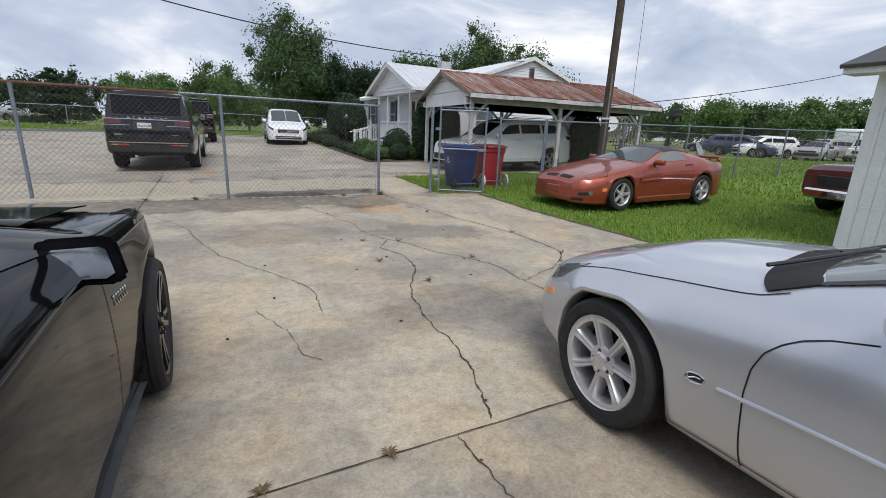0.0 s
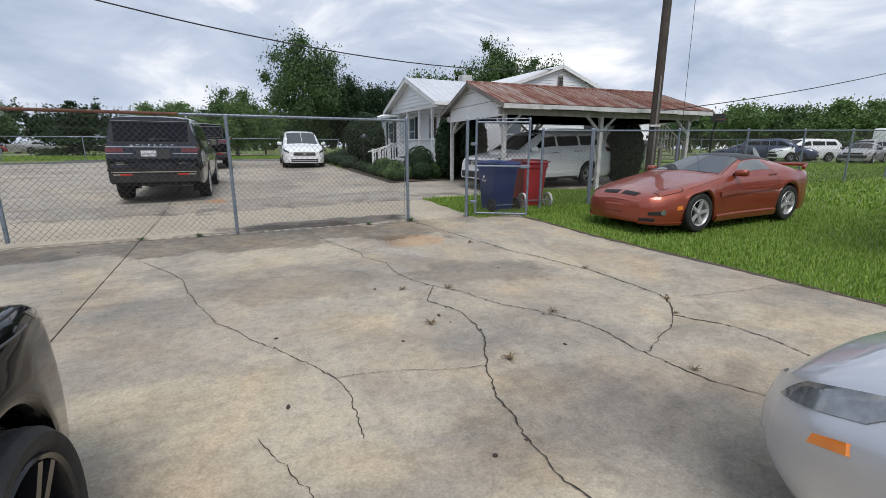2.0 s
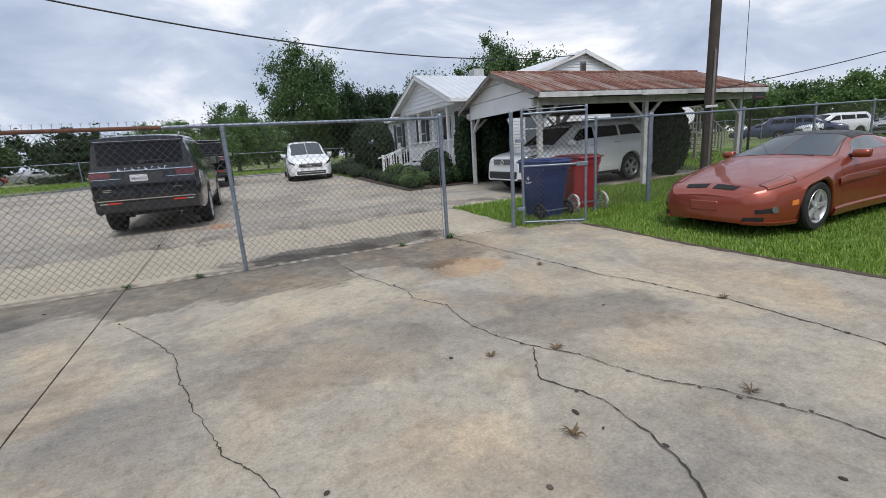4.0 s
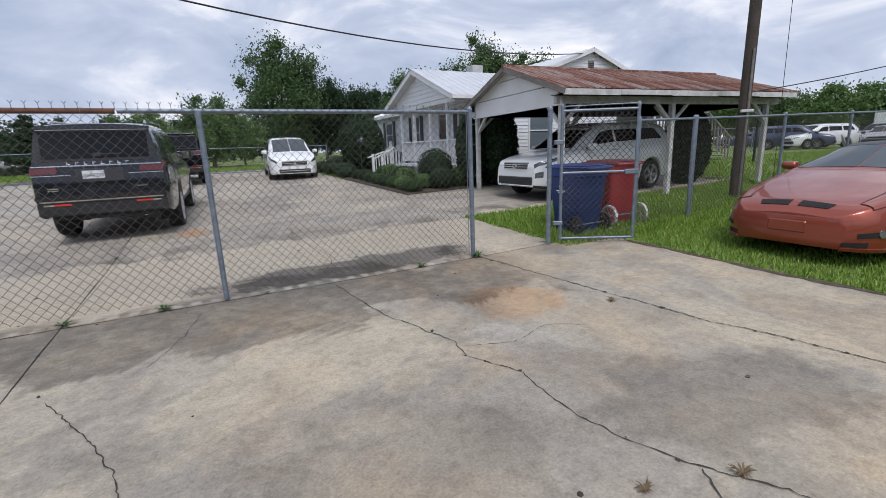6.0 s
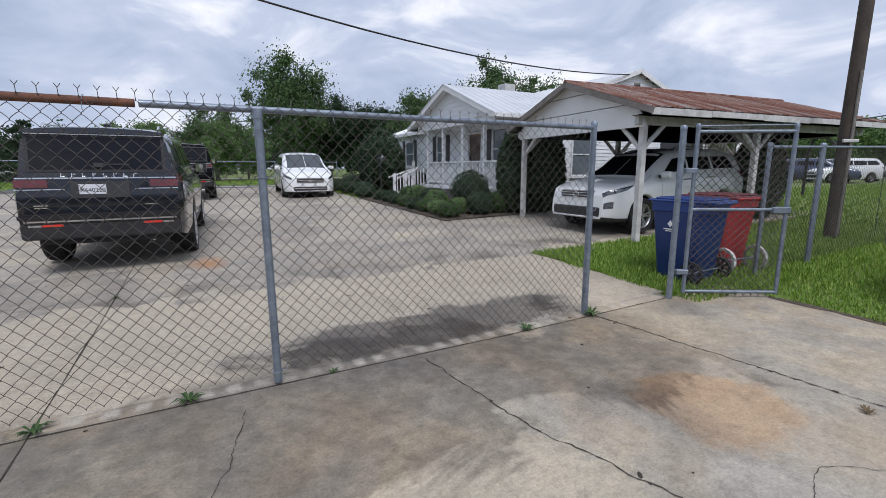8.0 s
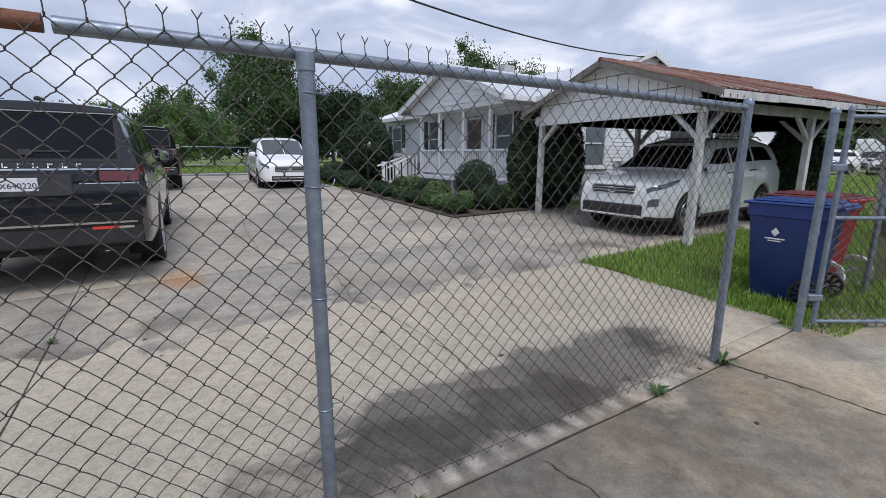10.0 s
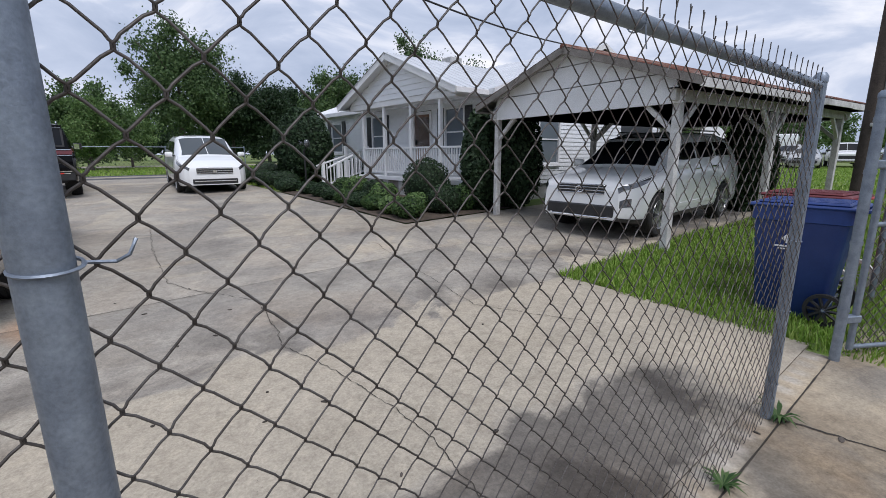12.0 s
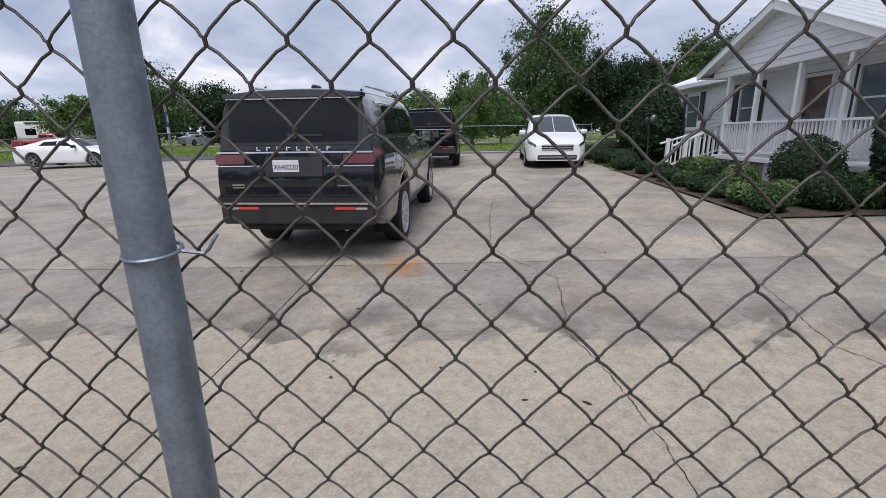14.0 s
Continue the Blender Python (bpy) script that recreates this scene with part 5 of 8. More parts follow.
def rim_mesh(R, rim, w, style, mat_n):
    """A wheel's rim: barrel, lip, hub and spokes. The outer face looks to -y."""
    bm = nbm()
    f = -w / 2
    lathe(bm, [(rim * 0.93, w * 0.45), (rim * 0.90, f + 0.05), (rim * 0.955, f + 0.012), (rim * 1.0, f + 0.004), (rim * 1.02, f + 0.012), (rim * 1.0, f + 0.03)], 40)
    lathe(bm, [(0.0001, f + 0.012), (rim * 0.15, f + 0.014), (rim * 0.22, f + 0.03), (rim * 0.24, f + 0.08)], 24)
    n, kind = style
    for k in range(n):
        a0 = 2 * math.pi * k / n
        arms = ((0, 0.0),) if kind != "twin" else ((-0.16, -0.012), (0.16, 0.012))
        for sp, _ in arms:
            a = a0 + sp
            wi, wo = (rim * 0.13, rim * 0.10) if kind == "wide" else (rim * 0.065, rim * 0.055) if kind == "twin" else (rim * 0.085, rim * 0.075)
            if kind == "flare":
                wi, wo = rim * 0.085, rim * 0.17
            if kind == "groove":
                rows = []
                for r, wd, d in ((rim * 0.20, 0.09, 0.030), (rim * 0.42, 0.09, 0.026), (rim * 0.70, 0.095, 0.018), (rim * 0.86, 0.115, 0.012), (rim * 0.97, 0.20, 0.010)):
                    g = 0.011 if rim * 0.3 < r < rim * 0.9 else 0.0
                    rows.append([(r * math.cos(a) - q * rim * wd * math.sin(a), f + d + e, r * math.sin(a) + q * rim * wd * math.cos(a)) for q, e in ((-1.05, 0.07), (-1.0, 0.012), (-0.7, 0.0), (-0.3, 0.001), (0.0, g), (0.3, 0.001), (0.7, 0.0), (1.0, 0.012), (1.05, 0.07))])
                sheet(bm, rows)
                continue
            vs = []
            for r, wd, d in ((rim * 0.14, wi, 0.022), (rim * 0.5, (wi + wo) * 0.47, 0.020), (rim * 0.94, wo, 0.010)):
                for yy in (f + d, f + d + 0.035):
                    for s in (-1, 1):
                        wd2 = wd if yy == f + d else wd * 1.15
                        vs.append(bm.verts.new((r * math.cos(a) - s * wd2 * math.sin(a), yy, r * math.sin(a) + s * wd2 * math.cos(a))))
            for b in (0, 4):
                for q in ((0, 1, 5, 4), (2, 6, 7, 3), (0, 4, 6, 2), (1, 3, 7, 5)):
                    bm.faces.new([vs[b + i] for i in q])
    if kind == "groove":
        lathe(bm, [(0.0001, f + 0.016), (rim * 0.10, f + 0.017), (rim * 0.115, f + 0.024), (rim * 0.30, f + 0.028), (rim * 0.36, f + 0.036), (rim * 0.37, f + 0.08)], 32)
        lathe(bm, [(rim * 0.86, f + 0.07), (rim * 0.88, f + 0.014), (rim * 0.96, f + 0.010)], 40)
    for k in range(5):
        a = 2 * math.pi * (k + 0.5) / 5
        tube(bm, [(rim * 0.19 * math.cos(a), f + 0.004, rim * 0.19 * math.sin(a)), (rim * 0.19 * math.cos(a), f + 0.03, rim * 0.19 * math.sin(a))], 0.011, 6)
    bmesh.ops.recalc_face_normals(bm, faces=bm.faces)
    return finish("rim", bm, mat_n, True, 35)


def wheel_set(car, sh, rim, w, style, mat_n, steer=0.0, inset=0.0):
    """Four wheels: tyre with grooves, rim and brake disc, in dark wheel arches."""
    R = sh.R
    bm = nbm()
    pr = [(rim * 0.98, w * 0.42), (rim * 1.08, w * 0.49), (R * 0.93, w * 0.5), (R * 0.985, w * 0.42)]
    for g in (0.28, 0.09, -0.09, -0.28):
        pr += [(R, w * (g + 0.035)), (R - 0.009, w * (g + 0.02)), (R - 0.009, w * (g - 0.02)), (R, w * (g - 0.035))]
    pr += [(R * 0.985, -w * 0.42), (R * 0.93, -w * 0.5), (rim * 1.08, -w * 0.49), (rim * 0.98, -w * 0.42)]
    lathe(bm, pr, 48)
    bmesh.ops.recalc_face_normals(bm, faces=bm.faces)
    tyre = finish("wheel", bm, RUBBER, True, 30)
    disc = nbm()
    lathe(disc, [(0.001, 0.0), (rim * 0.72, 0.0), (rim * 0.72, 0.02), (rim * 0.98, 0.03)], 24)
    disc = finish("brake_disc", disc, MATTE)
    rm = rim_mesh(R, rim, w, style, mat_n)
    lug = nbm()
    lathe(lug, [(0.0001, -0.002), (0.008, -0.001), (0.010, 0.004), (0.016, 0.006), (0.017, 0.014)], 10)
    lug = finish("lug_nut", lug, BLACK)
    well = nbm()
    a = R * sh.arch
    rows = []
    for y in (-0.34, -0.06):
        rows.append([(a * math.cos(k * math.pi / 14) * 1.0, y, R * 0 + a * math.sin(k * math.pi / 14)) for k in range(-2, 17)])
    sheet(well, rows)
    rows = [[(r * math.cos(k * math.pi / 14), -0.34, r * math.sin(k * math.pi / 14)) for k in range(-2, 17)] for r in (0.01, a)]
    sheet(well, rows)
    well = finish("wheel_arch", well, MATTE)
    for i, x in enumerate(sh.wheels):
        hw = sh.plan(x) * sh.W / 2 - w / 2 + 0.012 - inset
        for s in (-1, 1):
            t = new("wheel", tyre)
            t.parent = car
            spin = Matrix.Rotation(radians(17 * i + 9 * s + 5), 4, "Y")
            t.matrix_local = Matrix.Translation((x, s * hw, R)) @ Matrix.Rotation(radians(steer) if i == 0 else 0, 4, "Z") @ (Matrix() if s < 0 else Matrix.Rotation(math.pi, 4, "Z")) @ spin
            r = new("rim", rm)
            r.parent = t
            if style[1] == "groove":
                for k in range(5):
                    a = 2 * math.pi * (k + 0.5) / 5
                    nut = new("lug_nut", lug)
                    nut.parent = t
                    nut.matrix_local = Matrix.Translation((rim * 0.225 * math.cos(a), -w / 2 + 0.022, rim * 0.225 * math.sin(a)))
            b = new("brake_disc", disc)
            b.parent = t
            q = new("wheel_arch", well)
            q.parent = car
            q.matrix_local = Matrix.Translation((x, s * (sh.plan(x) * sh.W / 2 - 0.03), R)) @ (Matrix.Rotation(math.pi, 4, "Z") if s < 0 else Matrix())


def car_base(name, m, sh, mat_n, label, category, stations=84):
    car = thing(name, m, label, category)
    part("body", sh.body(stations), mat_n, car, smooth=True, sharp=45)
    under = quick_box(0.5, -sh.W * 0.36, sh.sill + 0.03, sh.L - 0.4, sh.W * 0.36, sh.sill + 0.22, 0.02)
    part("underbody", under, MATTE, car)
    return car


def side_windows(car, sh, panes, mat_n, t0=3.72, t1=4.28, off=0.004):
    """panes: (front low, back low, back high, front high) x of each side window."""
    for p in panes:
        for s in (-1, 1):
            part("side_window", sh.patch([(p[0], t0), (p[1], t0), (p[2], t1), (p[3], t1)], off, s, 10, 4), mat_n, car, smooth=True)


def mirrors(car, sh, x, t, mat_n, size=(0.13, 0.24, 0.16), out=0.16):
    for s in (-1, 1):
        p = sh.out(x, t, 0.0, s)
        bm = nbm()
        bmesh.ops.create_uvsphere(bm, u_segments=16, v_segments=10, radius=0.5)
        for v in bm.verts:
            v.co.x = max(v.co.x, -0.5)
            v.co.x = min(v.co.x, 0.16)
            v.co.y = max(-0.44, min(0.44, v.co.y * 1.15))
            v.co.z = max(-0.40, min(0.40, v.co.z * 1.1))
        bmesh.ops.transform(bm, matrix=Matrix.Translation((p.x, p.y + s * out, p.z + size[2] * 0.35)) @ Matrix.Rotation(s * radians(-8), 4, "Z") @ Matrix.Diagonal((size[0] * 1.4, size[1] * 1.05, size[2] * 1.15, 1)), verts=bm.verts)
        w = part("wing_mirror", bm, mat_n, car, smooth=True)
        mx = p.x + size[0] * 1.4 * 0.16 + 0.004
        part("mirror_glass", box(nbm(), mx - 0.003, p.y + s * out - size[1] * 0.40, p.z - 0.01 - size[2] * 0.02, mx + 0.003, p.y + s * out + size[1] * 0.38, p.z + size[2] * 0.72, 0.0025), MIRROR, w)
        tube_bm = tube(nbm(), [(p.x, p.y - s * 0.03, p.z + 0.01), (p.x - 0.01, p.y + s * out * 0.6, p.z + size[2] * 0.25)], 0.03, 8)
        part("mirror_arm", tube_bm, BLACK, w, smooth=True)


def handles(car, sh, xs, t, mat_n):
    for x in xs:
        for s in (-1, 1):
            p, q = sh.out(x, t, 0.03, s), sh.out(x + 0.2, t, 0.03, s)
            part("door_handle", tube(nbm(), [sh.out(x - 0.01, t, 0.0, s), p, q, sh.out(x + 0.21, t, 0.0, s)], 0.011, 6), mat_n, car, smooth=True)


def seams(car, sh, lines, sides=(-1, 1), w=0.005):
    for pts in lines:
        for s in sides:
            part("panel_gap", sh.seam(pts, w, s), MATTE, car)


def rear_plate(car, x, y0, z, text=None, tilt=0.0):
    pl = part("number_plate", quick_box(x, y0 - 0.155, z - 0.078, x + 0.008, y0 + 0.155, z + 0.078, 0.003), PLATE, car, "white number plate with dark characters")
    if text:
        letters(text, 0.080, INK, pl, Matrix.Translation((x + 0.0095, y0, z - 0.004)) @ Matrix.Rotation(radians(90), 4, "Z") @ Matrix.Rotation(radians(90), 4, "X"), 0.001, "characters", 0.98)
    else:
        part("characters", quick_box(x - 0.002, y0 - 0.11, z - 0.03, x - 0.0005, y0 + 0.11, z + 0.03), INK, pl)
    return pl


# --- large dark grey sport utility ---
PAINT_GREY = paint("dark_grey_metallic", (0.008, 0.0092, 0.0145), 0.3, 0.24, 0.3, dirt=0.0)
PAINT_BLACK = paint("gloss_black", (0.004, 0.004, 0.005), 0.0, 0.06, 0.0, coat=0.0, dirt=0.002, spec=0.15)
PAINT_SILVER = paint("silver_metallic", (0.56, 0.575, 0.615), 0.65, 0.38, 0.16, dirt=0.04)
PAINT_COPPER = paint("faded_copper", (0.29, 0.050, 0.022), 0.4, 0.36, 0.25, 0.8, dirt=0.04)
PAINT_WHITE = paint("white_car_paint", (0.82, 0.83, 0.83), 0.0, 0.35, 0.0, dirt=0.03)
PAINT_RED = paint("red_car_paint", (0.33, 0.018, 0.02), 0.1, 0.4, 0.1, dirt=0.12)
PAINT_BLUE = paint("navy_car_paint", (0.03, 0.05, 0.11), 0.3, 0.4, 0.1, dirt=0.15)
PAINT_MAROON = paint("dull_maroon", (0.10, 0.022, 0.022), 0.2, 0.45, 0.1, dirt=0.15)
PAINT_TAN = paint("dull_silver_car", (0.38, 0.38, 0.37), 0.4, 0.45, 0.1, dirt=0.15)


def big_suv(m, mat_n, name, label, text=None, word=0):
    L, W = 5.45, 2.06
    sh = Shell(L, W,
               [(0, 0.98), (0.12, 1.10), (0.5, 1.16), (1.55, 1.23), (2.35, 1.90), (2.8, 1.96), (4.6, 1.97), (5.3, 1.95), (5.45, 1.93)],
               [(0, 0.98), (1.4, 1.16), (5.45, 1.25)],
               [(0, 0.80), (0.12, 0.92), (0.45, 0.985), (0.9, 1.0), (4.7, 1.0), (5.2, 0.975), (5.36, 0.945), (5.45, 0.89)],
               0.34, (1.0, 4.12), 0.41, roof_w=0.80, lean=0.20, lean_from=1.0, low_ends=0.1, shoulder=0.045, rocker=0.045)
    car = car_base(name, m, sh, mat_n, label, "car")
    wheel_set(car, sh, 0.295, 0.27, (6, "twin"), ALLOY_LIGHT)
    side_windows(car, sh, ((1.95, 2.85, 2.85, 2.45), (2.93, 3.72, 3.72, 2.93), (3.83, 4.75, 4.55, 3.83)), GLASS_DARK, 3.7, 4.32)
    part("windscreen", sh.patch([(1.62, 4.75), (1.62, 5.99), (2.32, 5.99), (2.32, 4.75)], 0.004, 1, 10, 4, True), GLASS_DARK, car, smooth=True)
    part("window_trim", sh.patch([(1.95, 3.62), (4.95, 3.62), (4.95, 3.68), (1.95, 3.68)], 0.008, 1, 30, 1, True), CHROME, car)
    part("roof_trim", sh.patch([(2.5, 4.38), (4.9, 4.38), (4.9, 4.43), (2.5, 4.43)], 0.006, 1, 30, 1, True), CHROME, car)
    for s in (-1, 1):
        part("roof_rail", tube(nbm(), [(2.7, s * 0.70, 1.93), (2.8, s * 0.70, 1.99), (4.75, s * 0.70, 1.99), (4.9, s * 0.70, 1.93)], 0.018, 8), CHROME, car, smooth=True)
        part("step_bar", quick_box(1.5, s * 0.93 - 0.09, 0.33, 3.6, s * 0.93 + 0.09, 0.40, 0.02), BLACK, car)
    part("roof_aerial", quick_box(4.35, -0.03, 1.95, 4.6, 0.03, 2.03, 0.02), BLACK, car)
    mirrors(car, sh, 1.95, 3.55, BLACK, (0.14, 0.24, 0.22), 0.15)
    handles(car, sh, (2.55, 3.5), 3.1, mat_n)
    seams(car, sh, [[(1.75, 0.4), (1.75, 3.3), (1.95, 3.6)], [(2.89, 0.4), (2.89, 3.6)], [(3.55, 0.9), (3.6, 2.0), (3.78, 3.5)], [(4.95, 2.6), (5.18, 2.6)]])

    def rx(z):
        z = (z - 0.42) * 1.05 + 0.42
        return L - 0.20 * max(0.0, z - 0.95)

    def panel(nm, mt, ya, yb, za, zb, d0, d1, lab="", bev=0.006):
        """A piece on the raked tail, between two heights."""
        bm = nbm()
        vs = []
        for z in (za, zb):
            for d in (d0, d1):
                for y in (ya, yb):
                    vs.append(bm.verts.new((rx(z) + d, y, (z - 0.42) * 1.065 + 0.42)))
        for q in ((0, 1, 3, 2), (4, 6, 7, 5), (0, 4, 5, 1), (2, 3, 7, 6), (0, 2, 6, 4), (1, 5, 7, 3)):
            bm.faces.new([vs[k] for k in q])
        bmesh.ops.recalc_face_normals(bm, faces=bm.faces)
        if bev:
            bmesh.ops.bevel(bm, geom=bm.edges[:], offset=bev, segments=2, affect="EDGES")
        return part(nm, bm, mt, car, lab)

    panel("tailgate", mat_n, -0.86, 0.86, 0.74, 1.22, -0.02, 0.012)
    panel("rear_window", GLASS_DARK, -0.76, 0.76, 1.30, 1.72, -0.02, 0.012, "dark privacy rear window")
    panel("window_surround", BLACK, -0.80, 0.80, 1.265, 1.75, -0.03, 0.006)
    panel("spoiler", mat_n, -0.80, 0.80, 1.755, 1.80, -0.15, 0.07)
    panel("chrome_strip", CHROME, -0.78, 0.78, 1.742, 1.756, -0.02, 0.05)
    panel("chrome_strip", CHROME, -0.92, 0.92, 1.188, 1.204, -0.03, 0.026)
    w = panel("wiper", BLACK, -0.02, 0.36, 1.36, 1.38, 0.012, 0.03)
    panel("wiper_arm", BLACK, -0.06, 0.05, 1.33, 1.39, 0.012, 0.04)
    for s in (-1, 1):
        a, b = sorted((s * 0.58, s * 0.935))
        t = panel("tail_lamp", TAIL_RED, a, b, 1.075, 1.175, -0.06, 0.024, "dark red tail lamp")
        part("lamp_wrap", sh.patch([(5.10, 2.75), (5.40, 2.75), (5.40, 3.35), (5.18, 3.35)], 0.006, s, 6, 3), TAIL_RED, car, smooth=True)
        panel("lamp_strip", CHROME, min(a, s * 0.40), max(b, s * 0.40), 1.05, 1.06, -0.04, 0.026, bev=0.002)
        r0, r1 = sorted((s * 0.46, s * 0.70))
        panel("reflector", REFLECT_RED, r0, r1, 0.585, 0.615, -0.02, 0.040, "red bumper reflector")
        e0, e1 = sorted((s * 0.70, s * 0.84))
        panel("exhaust_trim", CHROME, e0, e1, 0.588, 0.612, -0.02, 0.036, bev=0.004)
    panel("plate_recess", BLACK, -0.34, 0.34, 0.94, 1.15, -0.02, 0.016)
    panel("bumper", BLACK, -0.93, 0.93, 0.42, 0.63, -0.1, 0.03, "black lower bumper", 0.02)
    panel("bumper_step", mat_n, -0.94, 0.94, 0.66, 0.75, -0.08, 0.05, bev=0.02)
    panel("bumper_strip", CHROME, -0.88, 0.88, 0.645, 0.665, -0.05, 0.046)
    panel("badge", CHROME, -0.75, -0.60, 0.85, 0.862, 0.0, 0.02, bev=0.002)
    panel("badge", CHROME, -0.75, -0.60, 0.82, 0.83, 0.0, 0.02, bev=0.002)
    panel("badge", CHROME, 0.50, 0.66, 0.84, 0.85, 0.0, 0.02, bev=0.002)
    part("lower_valance", quick_box(L - 0.5, -0.75, 0.34, L - 0.02, 0.75, 0.46, 0.03), MATTE, car)
    part("tail_pipe", tube(nbm(), [(L - 0.5, 0.55, 0.36), (L - 0.06, 0.55, 0.36)], 0.035, 10), CHROME, car, smooth=True)
    rear_plate(car, rx(1.04) + 0.018, -0.09, 1.085, text)
    for k in range(word or 0):
        y = (k - (word - 1) / 2) * 0.118
        m = Matrix.Translation((rx(1.235) + 0.014, y, 1.288)) @ Matrix.Rotation(radians(-15), 4, "Y")
        part("badge_stroke", box(box(nbm(), -0.003, -0.022, -0.024, 0.003, -0.010, 0.024, 0.001, m), -0.003, -0.006, -0.024 + 0.03 * (k % 2), 0.003, 0.024, -0.012 + 0.03 * (k % 2), 0.001, m), CHROME, car)
    # the body rides high over its wheels
    for ob in car.children:
        if not ob.name.startswith("wheel"):
            ob.location.z += 0.11
    return car


def heading(p, deg):
    """A car's pose: the middle of its nose at p, its nose pointing deg from the x axis."""
    return Matrix.Translation(p) @ Matrix.Rotation(radians(deg + 180), 4, "Z")


def place_axle(x_axle, axle, deg):
    """A pose that puts the point x_axle along the car over axle (x, y)."""
    d = Vector((math.cos(radians(deg)), math.sin(radians(deg)), 0))
    nose = Vector((axle[0], axle[1], 0)) + d * x_axle
    nose.z = gz(axle[1])
    slope = 0.0
    tail = Vector((axle[0], axle[1], 0)) - d * 1.0
    slope = (gz(nose.y) - gz(tail.y)) / max(x_axle + 1.0, 0.1)
    nose.z = gz(axle[1]) + slope * x_axle
    return heading(nose, deg) @ Matrix.Rotation(math.atan(slope), 4, "Y")


big_suv(place_axle(4.12, (-8.80, 11.88), 124.5), PAINT_GREY, "sport_utility", "dark grey full-size sport utility parked tail to the gate", "X640220", 8)
big_suv(place_axle(4.12, tuple(spot(-0.85, 16.8))[:2], 127.1), PAINT_BLACK, "sport_utility", "black sport utility parked further up the lot", None, 0)


# --- white people carrier, nose on ---
def minivan(m):
    L, W = 5.15, 1.97
    sh = Shell(L, W,
               [(0, 0.78), (0.1, 0.88), (0.35, 0.98), (0.95, 1.10), (2.05, 1.66), (2.5, 1.72), (4.2, 1.72), (4.95, 1.66), (5.15, 1.45)],
               [(0, 0.8), (0.9, 1.0), (5.15, 1.1)],
               [(0, 0.70), (0.1, 0.83), (0.3, 0.93), (0.7, 0.99), (1.2, 1.0), (4.5, 1.0), (5.0, 0.95), (5.15, 0.85)],
               0.22, (0.95, 3.95), 0.335, roof_w=0.76, lean=0.2, low_ends=0.04, shoulder=0.05, nose_lean=0.12)
    car = car_base("people_carrier", m, sh, PAINT_WHITE, "white people carrier parked facing the gate", "car")
    wheel_set(car, sh, 0.22, 0.225, (5, "twin"), ALLOY)
    part("windscreen", sh.patch([(1.02, 4.72), (1.02, 5.99), (2.02, 5.99), (2.02, 4.72)], 0.004, 1, 10, 4, True), GLASS_CAR, car, smooth=True)
    side_windows(car, sh, ((1.6, 2.5, 2.5, 2.2), (2.58, 3.7, 3.7, 2.58), (3.8, 4.75, 4.6, 3.8)), GLASS_DARK)
    mirrors(car, sh, 1.45, 3.6, PAINT_WHITE, (0.12, 0.22, 0.16), 0.15)
    for s in (-1, 1):
        part("headlamp", sh.patch([(0.0, 2.6), (0.62, 2.85), (0.80, 3.6), (0.0, 3.35)], 0.008, s, 8, 4), LENS_DARK, car, smooth=True)
        part("fog_lamp", quick_box(-0.012, s * 0.50 - 0.07, 0.36, 0.06, s * 0.50 + 0.07, 0.42, 0.01), LENS, car)
    g = part("grille", quick_box(-0.02, -0.50, 0.59, 0.10, 0.50, 0.76, 0.012, Matrix.Translation((0.02, 0, 0))), BLACK, car)
    for z in (0.615, 0.675, 0.735):
        part("grille_bar", quick_box(-0.012, -0.49, z - 0.009, 0.04, 0.49, z + 0.009, 0.004), CHROME, g)
    part("emblem", quick_box(-0.008, -0.06, 0.62, 0.03, 0.06, 0.71, 0.012), CHROME, g)
    part("lower_intake", quick_box(-0.014, -0.62, 0.29, 0.05, 0.62, 0.44, 0.012), BLACK, car)
    part("lower_strip", quick_box(-0.024, -0.58, 0.36, 0.05, 0.58, 0.385, 0.006), CHROME, car)
    part("sunroof", quick_box(2.55, -0.40, 1.718, 3.2, 0.40, 1.727, 0.003), GLASS_DARK, car)
    seams(car, sh, [[(0.35, 3.6), (1.05, 4.2)], [(1.55, 0.5), (1.55, 3.5)], [(2.54, 0.5), (2.54, 3.6)]])
    return car


minivan(place_axle(0.95, (-10.5, 22.35), -57.0))


